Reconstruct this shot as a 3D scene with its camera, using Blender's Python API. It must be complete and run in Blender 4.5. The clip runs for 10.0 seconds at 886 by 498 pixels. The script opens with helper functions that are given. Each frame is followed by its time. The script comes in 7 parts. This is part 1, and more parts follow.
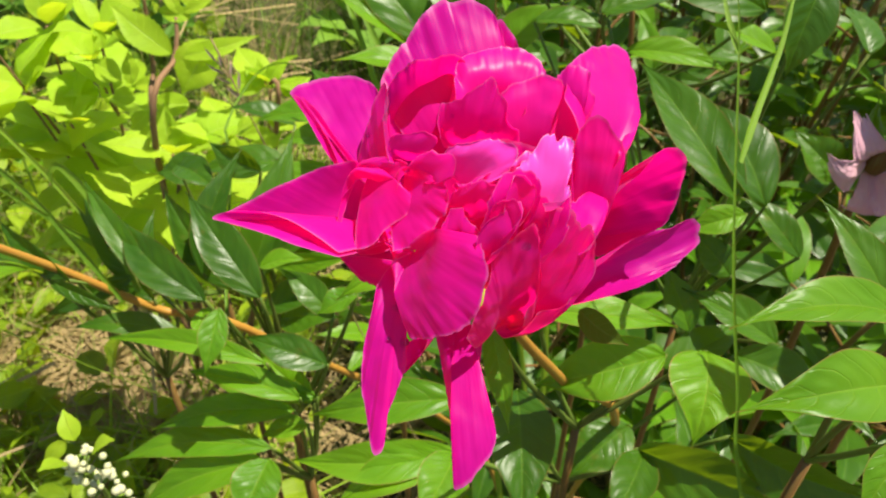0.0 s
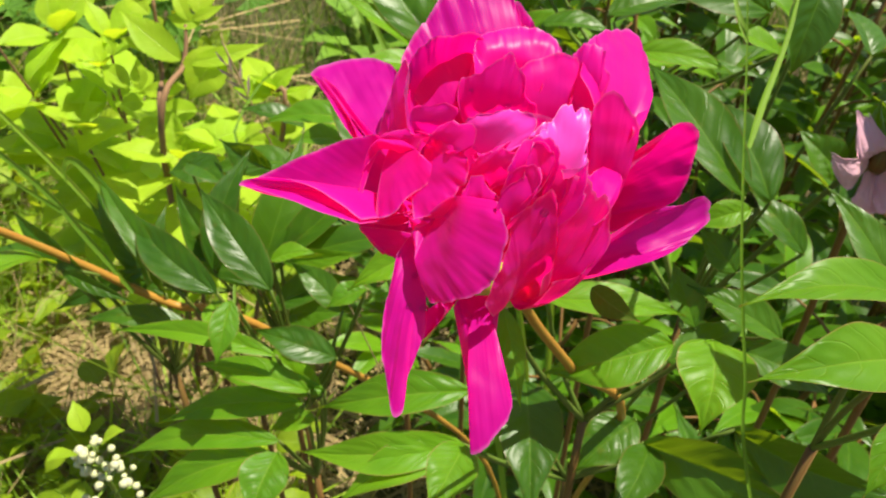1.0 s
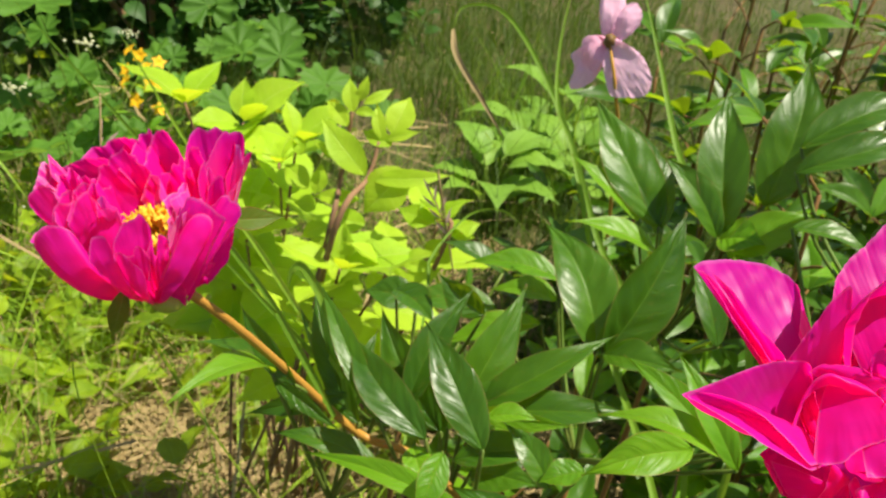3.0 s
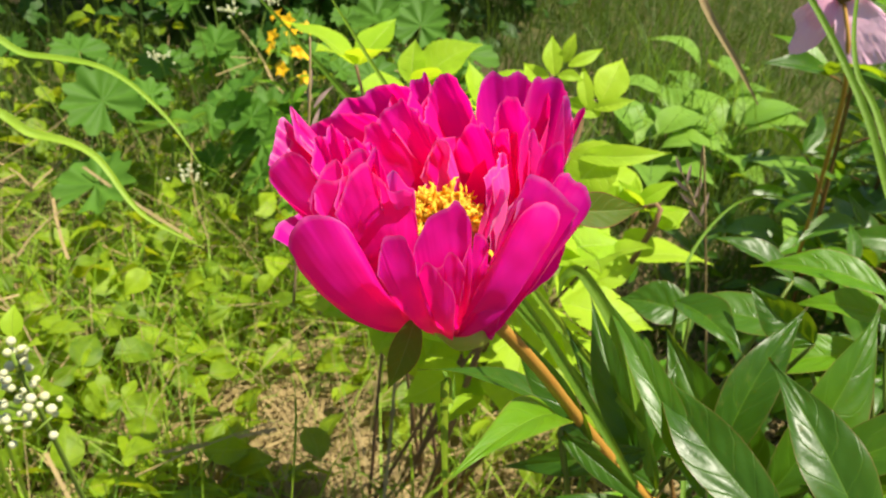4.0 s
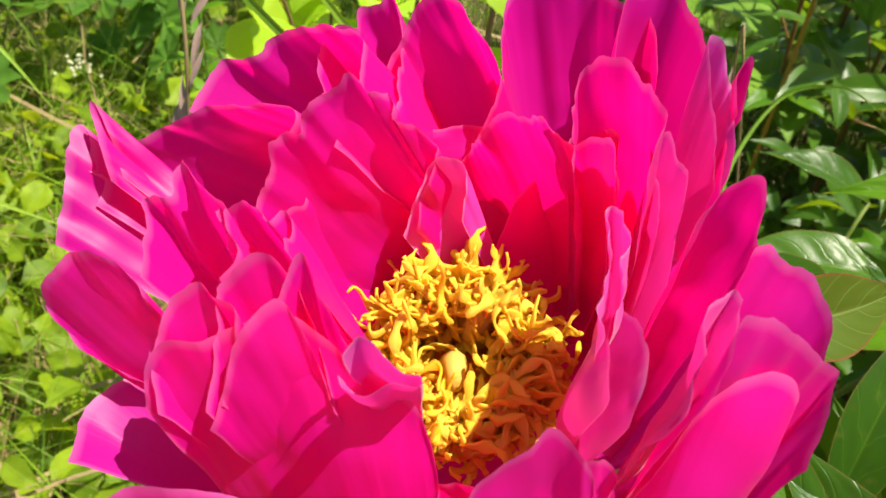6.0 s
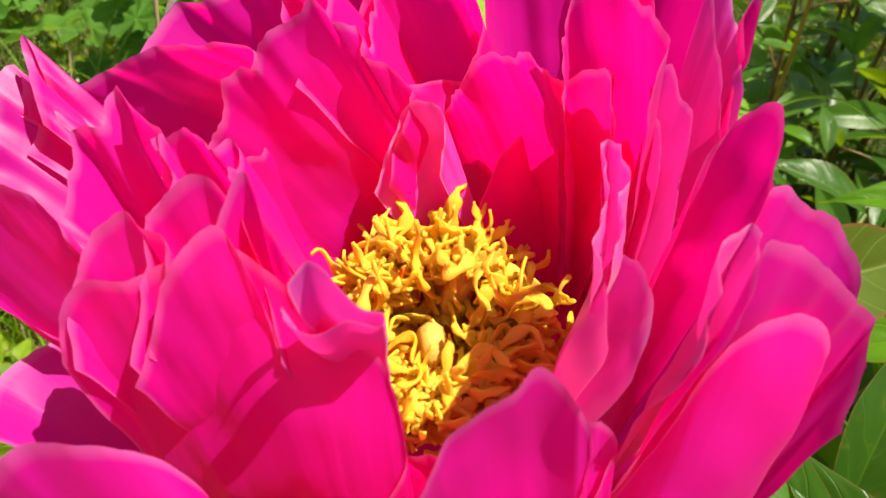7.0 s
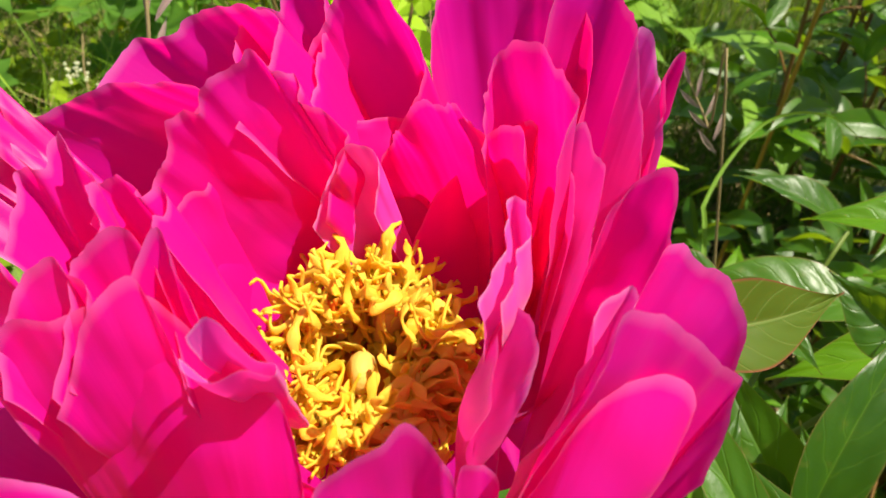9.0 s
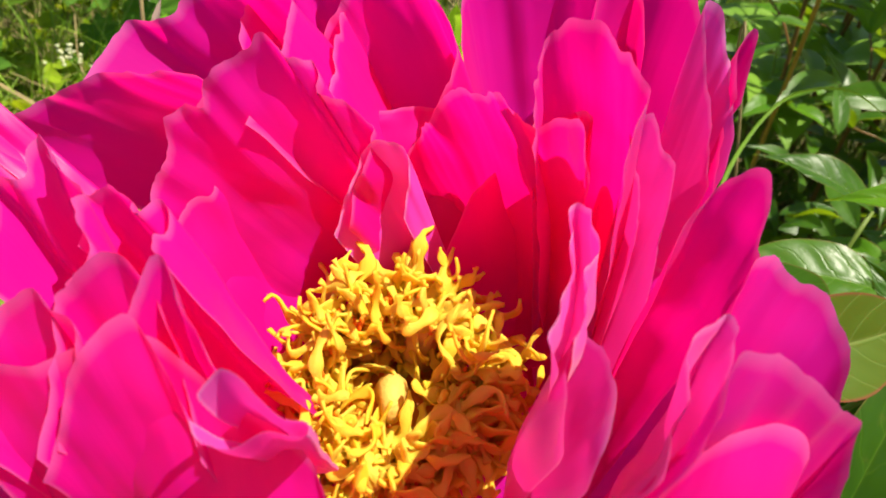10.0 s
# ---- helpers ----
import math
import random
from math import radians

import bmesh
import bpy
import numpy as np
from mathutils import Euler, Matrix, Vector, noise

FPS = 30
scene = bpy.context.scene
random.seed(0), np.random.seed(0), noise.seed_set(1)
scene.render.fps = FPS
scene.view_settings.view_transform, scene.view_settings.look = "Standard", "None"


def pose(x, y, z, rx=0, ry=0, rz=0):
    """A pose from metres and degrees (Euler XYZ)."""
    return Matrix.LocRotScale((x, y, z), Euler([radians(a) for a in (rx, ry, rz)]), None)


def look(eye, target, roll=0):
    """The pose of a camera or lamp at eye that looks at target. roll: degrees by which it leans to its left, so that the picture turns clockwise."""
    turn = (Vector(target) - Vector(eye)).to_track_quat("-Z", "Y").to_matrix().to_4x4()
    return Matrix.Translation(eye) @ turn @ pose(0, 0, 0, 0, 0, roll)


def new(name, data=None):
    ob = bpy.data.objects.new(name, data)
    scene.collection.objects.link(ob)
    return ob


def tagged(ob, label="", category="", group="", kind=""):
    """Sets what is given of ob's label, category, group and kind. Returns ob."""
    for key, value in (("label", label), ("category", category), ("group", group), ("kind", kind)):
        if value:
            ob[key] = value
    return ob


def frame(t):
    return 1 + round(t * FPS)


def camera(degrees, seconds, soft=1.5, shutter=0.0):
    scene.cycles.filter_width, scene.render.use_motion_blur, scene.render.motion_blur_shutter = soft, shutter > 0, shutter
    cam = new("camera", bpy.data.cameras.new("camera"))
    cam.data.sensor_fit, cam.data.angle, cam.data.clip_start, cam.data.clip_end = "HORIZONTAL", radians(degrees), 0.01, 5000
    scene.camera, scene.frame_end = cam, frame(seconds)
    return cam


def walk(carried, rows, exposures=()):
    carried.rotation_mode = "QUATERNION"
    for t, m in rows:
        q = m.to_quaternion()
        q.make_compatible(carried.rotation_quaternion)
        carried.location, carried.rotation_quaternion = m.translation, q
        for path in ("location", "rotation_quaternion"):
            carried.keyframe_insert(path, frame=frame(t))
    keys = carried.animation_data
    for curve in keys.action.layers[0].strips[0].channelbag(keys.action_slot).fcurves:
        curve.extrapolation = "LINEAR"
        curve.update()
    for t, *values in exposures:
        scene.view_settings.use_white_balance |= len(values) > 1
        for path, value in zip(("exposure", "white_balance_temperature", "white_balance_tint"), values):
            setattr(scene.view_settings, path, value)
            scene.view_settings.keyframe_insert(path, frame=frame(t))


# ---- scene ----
cam = camera(56.4, 10.0)
cam.data.dof.use_dof = True
cam.data.dof.focus_distance = 0.115
cam.data.dof.aperture_fstop = 74.0
PATH = [
    (0.0, (0.0144, 0.0340, 1.2193), (0.0144, 0.2570, 1.0185), -0.00),
    (0.5, (0.0113, 0.0263, 1.2170), (0.0119, 0.2519, 1.0193), -0.00),
    (1.0, (0.0091, 0.0208, 1.2130), (0.0095, 0.2485, 1.0177), 0.55),
    (1.5, (0.0092, 0.0239, 1.2144), (0.0100, 0.2516, 1.0191), 1.84),
    (2.0, (0.0017, 0.0308, 1.2076), (0.0004, 0.2737, 1.0317), 5.30),
    (2.5, (-0.0232, 0.0243, 1.2039), (-0.0393, 0.2759, 1.0412), 8.84),
    (2.8, (-0.0515, 0.0354, 1.2032), (-0.0755, 0.2867, 1.0412), 9.65),
    (3.0, (-0.0855, 0.0408, 1.2062), (-0.1128, 0.2940, 1.0476), 9.28),
    (3.2, (-0.1135, 0.0502, 1.2003), (-0.1500, 0.3018, 1.0411), 8.73),
    (4.3, (-0.2011, 0.1603, 1.1197), (-0.2647, 0.3946, 0.9435), 5.97),
    (4.5, (-0.2078, 0.1805, 1.1154), (-0.2683, 0.4113, 0.9335), 6.32),
    (5.0, (-0.2299, 0.2181, 1.1071), (-0.2688, 0.4437, 0.9132), 7.16),
    (5.5, (-0.2316, 0.2359, 1.0953), (-0.2663, 0.4549, 0.8932), 6.33),
    (5.7, (-0.2320, 0.2430, 1.0949), (-0.2640, 0.4571, 0.8872), 6.09),
    (6.8, (-0.2300, 0.2493, 1.0826), (-0.2547, 0.4692, 0.8800), 6.92),
    (7.0, (-0.2295, 0.2496, 1.0796), (-0.2570, 0.4729, 0.8812), 6.69),
    (7.5, (-0.2250, 0.2434, 1.0798), (-0.2535, 0.4684, 0.8834), 7.17),
    (8.0, (-0.2229, 0.2347, 1.0783), (-0.2513, 0.4674, 0.8911), 8.84),
    (8.5, (-0.2211, 0.2391, 1.0800), (-0.2526, 0.4711, 0.8924), 8.51),
    (9.0, (-0.2210, 0.2510, 1.0883), (-0.2509, 0.4713, 0.8869), 8.12),
    (9.5, (-0.2243, 0.2523, 1.0879), (-0.2522, 0.4695, 0.8828), 7.94),
    (10.0, (-0.2273, 0.2612, 1.0821), (-0.2549, 0.4764, 0.8749), 7.69),
]
walk(cam, [(t, look(eye, target, roll)) for t, eye, target, roll in PATH])

# ---------------------------------------------------------------- daylight
TO_SUN = Vector((0.34, 0.06, 0.94)).normalized()
world = bpy.data.worlds.new("sky")
scene.world = world
world.use_nodes = True
sky = world.node_tree.nodes.new("ShaderNodeTexSky")
sky.sky_type = "NISHITA"
sky.sun_disc = False
sky.sun_elevation = math.asin(TO_SUN.z)
sky.sun_rotation = math.atan2(TO_SUN.x, TO_SUN.y)
back = world.node_tree.nodes["Background"]
back.inputs[1].default_value = 0.066
world.node_tree.links.new(sky.outputs[0], back.inputs[0])
sun = new("sun", bpy.data.lights.new("sun", "SUN"))
sun.data.energy = 5.0
sun.data.angle = radians(0.53)
sun.data.color = (1.0, 0.92, 0.76)
sun.matrix_world = look(TO_SUN * 20, (0, 0, 0))
scene.view_settings.exposure = 0.86


# ---------------------------------------------------------------- materials
def nodes_of(name):
    m = bpy.data.materials.new(name)
    m.use_nodes = True
    m.node_tree.nodes.clear()
    return m, m.node_tree.nodes, m.node_tree.links


def leaf_like(name, top, low, glow, thin=0.35, rough=0.4, veins=7.0, vein_tint=(0.5, 0.7, 0.2), vein_mix=0.35, slant=1.3, streaks=0.0, streak_tint=(1, 1, 1), bump=0.25,
              spots=0.0, spot_tint=(0.3, 0.2, 0.05), spec=0.25, scale=60.0, rim=0.0, rim_tint=(0.3, 0.05, 0.03), sheen=0.0, rim_at=0.93):
    """A thin living sheet: colour that varies from piece to piece and in blotches, veins along the UV, light that shines through."""
    m, n, l = nodes_of(name)
    out = n.new("ShaderNodeOutputMaterial")
    uv = n.new("ShaderNodeUVMap")
    sep = n.new("ShaderNodeSeparateXYZ")
    l.new(uv.outputs[0], sep.inputs[0])

    def math_node(op, a, b=None):
        k = n.new("ShaderNodeMath")
        k.operation = op
        for slot, val in ((0, a), (1, b)):
            if val is None:
                continue
            if isinstance(val, (int, float)):
                k.inputs[slot].default_value = val
            else:
                l.new(val, k.inputs[slot])
        return k.outputs[0]

    def mix(fac, a, b):
        k = n.new("ShaderNodeMix")
        k.data_type = "RGBA"
        if isinstance(fac, (int, float)):
            k.inputs[0].default_value = fac
        else:
            l.new(fac, k.inputs[0])
        for slot, val in ((6, a), (7, b)):
            if isinstance(val, tuple):
                k.inputs[slot].default_value = (*val, 1)
            else:
                l.new(val, k.inputs[slot])
        return k.outputs[2]

    coord = n.new("ShaderNodeTexCoord")
    noise1 = n.new("ShaderNodeTexNoise")
    noise1.inputs["Scale"].default_value = scale
    noise1.inputs["Detail"].default_value = 3
    l.new(coord.outputs["Object"], noise1.inputs["Vector"])
    noise2 = n.new("ShaderNodeTexNoise")
    noise2.inputs["Scale"].default_value = scale * 9
    noise2.inputs["Detail"].default_value = 4
    l.new(coord.outputs["Object"], noise2.inputs["Vector"])
    info = n.new("ShaderNodeObjectInfo")
    geo = n.new("ShaderNodeNewGeometry")
    pick = math_node("FRACT", math_node("ADD", info.outputs["Random"], geo.outputs["Random Per Island"]))
    fac = math_node("ADD", math_node("MULTIPLY", pick, 0.6), math_node("MULTIPLY", math_node("SUBTRACT", noise1.outputs[0], 0.3), 0.8))
    fac.node.use_clamp = True
    col = mix(fac, low, top)
    off = math_node("ABSOLUTE", math_node("MULTIPLY", math_node("SUBTRACT", sep.outputs[0], 0.5), 2.0))
    height = None
    if veins:
        wave = math_node("FRACT", math_node("ADD", math_node("SUBTRACT", math_node("MULTIPLY", sep.outputs[1], veins), math_node("MULTIPLY", math_node("POWER", off, 1.3), slant)), math_node("MULTIPLY", noise1.outputs[0], 1.1)))
        side = math_node("ABSOLUTE", math_node("SUBTRACT", wave, 0.5))
        line = math_node("SUBTRACT", 1.0, math_node("MULTIPLY", side, 15.0))
        line.node.use_clamp = True
        rib = math_node("SUBTRACT", 1.0, math_node("MULTIPLY", off, 16.0))
        rib.node.use_clamp = True
        line = math_node("MULTIPLY", line, 0.45)
        both = math_node("MAXIMUM", line, rib)
        col = mix(math_node("MULTIPLY", both, vein_mix), col, vein_tint)
        height = math_node("SUBTRACT", math_node("MULTIPLY", noise2.outputs[0], 0.35), both)
    if streaks:
        tex = n.new("ShaderNodeTexNoise")
        tex.inputs["Scale"].default_value = 1.0
        tex.inputs["Detail"].default_value = 2
        comb = n.new("ShaderNodeCombineXYZ")
        l.new(math_node("ADD", math_node("MULTIPLY", math_node("SUBTRACT", sep.outputs[0], 0.5), 80.0), math_node("MULTIPLY", info.outputs["Random"], 50.0)), comb.inputs[0])
        l.new(math_node("MULTIPLY", sep.outputs[1], 1.4), comb.inputs[1])
        l.new(comb.outputs[0], tex.inputs["Vector"])
        grade = math_node("MULTIPLY", math_node("SUBTRACT", tex.outputs[0], 0.42), 3.0)
        grade.node.use_clamp = True
        col = mix(math_node("MULTIPLY", grade, streaks), col, streak_tint)
        height = math_node("ADD", math_node("MULTIPLY", tex.outputs[0], 0.8), math_node("MULTIPLY", noise2.outputs[0], 0.25))
    if rim:
        edge = math_node("MULTIPLY", math_node("SUBTRACT", math_node("MAXIMUM", off, sep.outputs[1]), rim_at), 1.0 / (1.0 - rim_at))
        edge.node.use_clamp = True
        col = mix(math_node("MULTIPLY", edge, rim), col, rim_tint)
    if spots:
        tex = n.new("ShaderNodeTexNoise")
        tex.inputs["Scale"].default_value = scale * 3
        tex.inputs["Detail"].default_value = 5
        l.new(coord.outputs["Object"], tex.inputs["Vector"])
        grade = math_node("MULTIPLY", math_node("SUBTRACT", tex.outputs[0], 0.62), 9.0)
        grade.node.use_clamp = True
        col = mix(math_node("MULTIPLY", grade, spots), col, spot_tint)
    bs = n.new("ShaderNodeBsdfPrincipled")
    l.new(col, bs.inputs["Base Color"])
    l.new(math_node("ADD", math_node("MULTIPLY", noise1.outputs[0], 0.2), rough - 0.1), bs.inputs["Roughness"])
    bs.inputs["Specular IOR Level"].default_value = spec
    if sheen:
        bs.inputs["Sheen Weight"].default_value = sheen
        bs.inputs["Sheen Roughness"].default_value = 0.4
        bs.inputs["Sheen Tint"].default_value = (1.0, 0.75, 0.95, 1)
    if height is None:
        height = noise2.outputs[0]
    bp = n.new("ShaderNodeBump")
    bp.inputs["Strength"].default_value = bump
    bp.inputs["Distance"].default_value = 0.0006
    l.new(height, bp.inputs["Height"])
    l.new(bp.outputs[0], bs.inputs["Normal"])
    if thin:
        tr = n.new("ShaderNodeBsdfTranslucent")
        l.new(mix(0.75, col, glow), tr.inputs[0])
        l.new(bp.outputs[0], tr.inputs["Normal"])
        mx = n.new("ShaderNodeMixShader")
        mx.inputs[0].default_value = thin
        l.new(bs.outputs[0], mx.inputs[1])
        l.new(tr.outputs[0], mx.inputs[2])
        l.new(mx.outputs[0], out.inputs[0])
    else:
        l.new(bs.outputs[0], out.inputs[0])
    return m


# rim_tint: the petal's pale edge, with the sun's highlight painted in
PETAL = leaf_like("petal_magenta", (0.88, 0.008, 0.56), (0.83, 0.003, 0.42), (0.99, 0.0005, 0.17), thin=0.66, rough=0.40, veins=0, streaks=0.06, streak_tint=(0.84, 0.06, 0.62), bump=0.05, spec=0.42, rim=0.5, rim_tint=(0.92, 0.34, 0.78), sheen=0.12, scale=45, rim_at=0.97)
# paler copy of the petal: sunlit lilac highlights put into the colour
LIT_LILAC = leaf_like("petal_lit_lilac", (0.86, 0.11, 0.66), (0.84, 0.035, 0.52), (0.97, 0.01, 0.27), thin=0.46, rough=0.40, veins=0, streaks=0.06, streak_tint=(0.95, 0.14, 0.66), bump=0.05, spec=0.45, rim=0.7, rim_tint=(0.97, 0.55, 0.88), sheen=0.25, scale=90, rim_at=0.975)
PALE = leaf_like("petal_pink", (0.97, 0.62, 0.80), (0.94, 0.48, 0.68), (0.99, 0.50, 0.68), thin=0.36, rough=0.55, veins=0, streaks=0.2, streak_tint=(0.95, 0.74, 0.82), bump=0.2, spec=0.3)
WITHER = leaf_like("petal_withered", (0.86, 0.52, 0.64), (0.70, 0.32, 0.46), (0.80, 0.40, 0.52), thin=0.25, rough=0.7, veins=0, streaks=0.5, streak_tint=(0.78, 0.60, 0.55), bump=0.5, spec=0.2, spots=0.4)
# dark peony green, lowered further in place of shade inside the clump
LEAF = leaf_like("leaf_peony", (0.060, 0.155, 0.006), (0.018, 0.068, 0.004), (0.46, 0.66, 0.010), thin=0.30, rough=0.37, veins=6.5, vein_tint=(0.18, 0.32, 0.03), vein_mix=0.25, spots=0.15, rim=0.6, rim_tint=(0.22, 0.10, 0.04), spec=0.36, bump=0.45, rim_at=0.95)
# young leaves, and sunlit ones whose brightness is put into the colour
FRESH_LIT = leaf_like("leaf_fresh_lit", (0.150, 0.33, 0.008), (0.055, 0.18, 0.006), (0.58, 0.78, 0.012), thin=0.42, rough=0.42, veins=6.5, vein_tint=(0.32, 0.48, 0.06), vein_mix=0.28, rim=0.8, rim_tint=(0.34, 0.14, 0.07), spec=0.34, bump=0.5, rim_at=0.955)
SHRUB = leaf_like("leaf_shrub", (0.46, 0.64, 0.035), (0.26, 0.47, 0.02), (0.80, 0.92, 0.02), thin=0.5, rough=0.5, veins=9, vein_tint=(0.52, 0.66, 0.14), vein_mix=0.45, bump=0.8)
COVER = leaf_like("leaf_ground_cover", (0.33, 0.47, 0.014), (0.035, 0.10, 0.006), (0.74, 0.82, 0.02), thin=0.40, rough=0.5, veins=8, vein_tint=(0.36, 0.5, 0.1), vein_mix=0.4, spots=0.4, spot_tint=(0.30, 0.20, 0.05), bump=0.6)
DARK = leaf_like("leaf_dark", (0.055, 0.14, 0.016), (0.024, 0.075, 0.010), (0.2, 0.42, 0.04), thin=0.3, rough=0.5, vein_tint=(0.12, 0.25, 0.08), vein_mix=0.4)
LOBED = leaf_like("leaf_lobed", (0.10, 0.225, 0.022), (0.05, 0.135, 0.014), (0.35, 0.6, 0.06), thin=0.35, rough=0.6, veins=0, bump=0.3)
HOSTA = leaf_like("leaf_ribbed", (0.20, 0.36, 0.03), (0.12, 0.26, 0.02), (0.4, 0.6, 0.05), thin=0.35, rough=0.45, veins=0, streaks=0.5, streak_tint=(0.28, 0.46, 0.10), bump=0.8)
GRASS = leaf_like("grass_green", (0.18, 0.32, 0.018), (0.08, 0.19, 0.010), (0.45, 0.62, 0.04), thin=0.35, rough=0.45, veins=0, streaks=0.3, streak_tint=(0.24, 0.40, 0.07), bump=0.3)
# meadow grass darker than GRASS: shade over the lawn is put into its colour
MEADOW_SHADED = leaf_like("grass_meadow_shaded", (0.070, 0.130, 0.009), (0.026, 0.066, 0.006), (0.26, 0.40, 0.03), thin=0.32, rough=0.55, veins=0, streaks=0.3, streak_tint=(0.22, 0.27, 0.08), bump=0.3)
LIME = leaf_like("grass_lime", (0.30, 0.47, 0.03), (0.20, 0.38, 0.02), (0.7, 0.8, 0.05), thin=0.4, rough=0.4, veins=0, streaks=0.4, streak_tint=(0.42, 0.56, 0.12), bump=0.3)
STRAW = leaf_like("straw_dry", (0.42, 0.31, 0.13), (0.20, 0.14, 0.06), (0.5, 0.4, 0.15), thin=0.15, rough=0.7, veins=0, streaks=0.4, streak_tint=(0.55, 0.47, 0.28), bump=0.3, spec=0.25)
SEPAL = leaf_like("sepal_green", (0.075, 0.16, 0.012), (0.06, 0.09, 0.010), (0.4, 0.5, 0.02), thin=0.30, rough=0.5, vein_tint=(0.28, 0.34, 0.10), vein_mix=0.4, rim=0.9, rim_tint=(0.25, 0.04, 0.04), spec=0.12)
CALYX = leaf_like("calyx_green", (0.42, 0.46, 0.06), (0.30, 0.34, 0.05), (0.5, 0.5, 0.1), thin=0.0, rough=0.45, veins=0, streaks=0.3, streak_tint=(0.45, 0.25, 0.06), bump=0.2)
STALK = leaf_like("stalk_ochre", (0.44, 0.26, 0.04), (0.36, 0.13, 0.03), (0.4, 0.3, 0.1), thin=0.0, rough=0.42, veins=0, streaks=0.6, streak_tint=(0.46, 0.40, 0.05), bump=0.2)
REDSTALK = leaf_like("stalk_red", (0.22, 0.09, 0.03), (0.13, 0.06, 0.02), (0.4, 0.3, 0.1), thin=0.0, rough=0.42, veins=0, streaks=0.6, streak_tint=(0.17, 0.20, 0.04), bump=0.2)
GREENSTALK = leaf_like("stalk_green", (0.20, 0.32, 0.04), (0.13, 0.23, 0.03), (0.4, 0.3, 0.1), thin=0.0, rough=0.42, veins=0, streaks=0.4, streak_tint=(0.30, 0.22, 0.06), bump=0.2)
STALKMIX = leaf_like("petiole_green", (0.10, 0.18, 0.025), (0.11, 0.12, 0.025), (0.4, 0.3, 0.1), thin=0.0, rough=0.42, veins=0, streaks=0.4, streak_tint=(0.12, 0.20, 0.03), bump=0.2)
WOOD = leaf_like("twig_bark", (0.30, 0.17, 0.08), (0.16, 0.09, 0.05), (0.4, 0.3, 0.1), thin=0.0, rough=0.75, veins=0, streaks=0.5, streak_tint=(0.30, 0.20, 0.12), bump=0.6, spec=0.2)
SEEDHEAD = leaf_like("seed_husk", (0.42, 0.30, 0.24), (0.28, 0.18, 0.17), (0.5, 0.4, 0.3), thin=0.15, rough=0.7, veins=0, streaks=0.5, streak_tint=(0.55, 0.47, 0.36), bump=0.3, spec=0.2)
ANTHER = leaf_like("anther_yellow", (1.0, 0.90, 0.14), (1.0, 0.66, 0.02), (1.0, 0.78, 0.01), thin=0.46, rough=0.5, veins=0, streaks=0.3, streak_tint=(1.0, 0.85, 0.10), bump=0.4, spec=0.4, scale=400)
FILAMENT = leaf_like("filament_orange", (1.0, 0.40, 0.02), (0.95, 0.22, 0.02), (1.0, 0.38, 0.02), thin=0.4, rough=0.5, veins=0, bump=0.1, scale=400)
CARPEL = leaf_like("carpel_cream", (0.92, 0.64, 0.14), (0.86, 0.52, 0.10), (0.95, 0.65, 0.12), thin=0.3, rough=0.6, veins=0, bump=0.3, scale=300)
YELLOW = leaf_like("petal_yellow", (0.85, 0.55, 0.01), (0.80, 0.42, 0.008), (0.9, 0.6, 0.01), thin=0.3, rough=0.55, veins=0, bump=0.2)
WHITE = leaf_like("petal_white", (0.74, 0.73, 0.52), (0.64, 0.66, 0.34), (0.8, 0.8, 0.6), thin=0.3, rough=0.6, veins=0, bump=0.2)


def soil_material():
    m, n, l = nodes_of("ground_thatch")
    out = n.new("ShaderNodeOutputMaterial")
    bs = n.new("ShaderNodeBsdfPrincipled")
    bs.inputs["Roughness"].default_value = 0.9
    bs.inputs["Specular IOR Level"].default_value = 0.2
    co = n.new("ShaderNodeTexCoord")
    cols = []
    for scale, detail in ((1.3, 4), (38.0, 6), (260.0, 4)):
        t = n.new("ShaderNodeTexNoise")
        t.inputs["Scale"].default_value = scale
        t.inputs["Detail"].default_value = detail
        l.new(co.outputs["Object"], t.inputs["Vector"])
        cols.append(t)
    r1 = n.new("ShaderNodeValToRGB")
    r1.color_ramp.elements[0].position, r1.color_ramp.elements[0].color = 0.35, (0.045, 0.030, 0.016, 1)
    r1.color_ramp.elements[1].position, r1.color_ramp.elements[1].color = 0.68, (0.18, 0.13, 0.065, 1)
    l.new(cols[1].outputs[0], r1.inputs[0])
    r2 = n.new("ShaderNodeValToRGB")
    r2.color_ramp.elements[0].position, r2.color_ramp.elements[0].color = 0.40, (0.05, 0.09, 0.02, 1)
    r2.color_ramp.elements[1].position, r2.color_ramp.elements[1].color = 0.62, (0.12, 0.09, 0.045, 1)
    l.new(cols[0].outputs[0], r2.inputs[0])
    mx = n.new("ShaderNodeMix")
    mx.data_type = "RGBA"
    mx.inputs[0].default_value = 0.45
    l.new(r1.outputs[0], mx.inputs[6])
    l.new(r2.outputs[0], mx.inputs[7])
    l.new(mx.outputs[2], bs.inputs["Base Color"])
    bp = n.new("ShaderNodeBump")
    bp.inputs["Strength"].default_value = 0.8
    bp.inputs["Distance"].default_value = 0.01
    l.new(cols[2].outputs[0], bp.inputs["Height"])
    l.new(bp.outputs[0], bs.inputs["Normal"])
    l.new(bs.outputs[0], out.inputs[0])
    return m


SOIL = soil_material()


def water_material():
    m, n, l = nodes_of("dew_water")
    out = n.new("ShaderNodeOutputMaterial")
    bs = n.new("ShaderNodeBsdfPrincipled")
    bs.inputs["Roughness"].default_value = 0.02
    bs.inputs["IOR"].default_value = 1.33
    bs.inputs["Transmission Weight"].default_value = 1.0
    l.new(bs.outputs[0], out.inputs[0])
    return m


WATER = water_material()


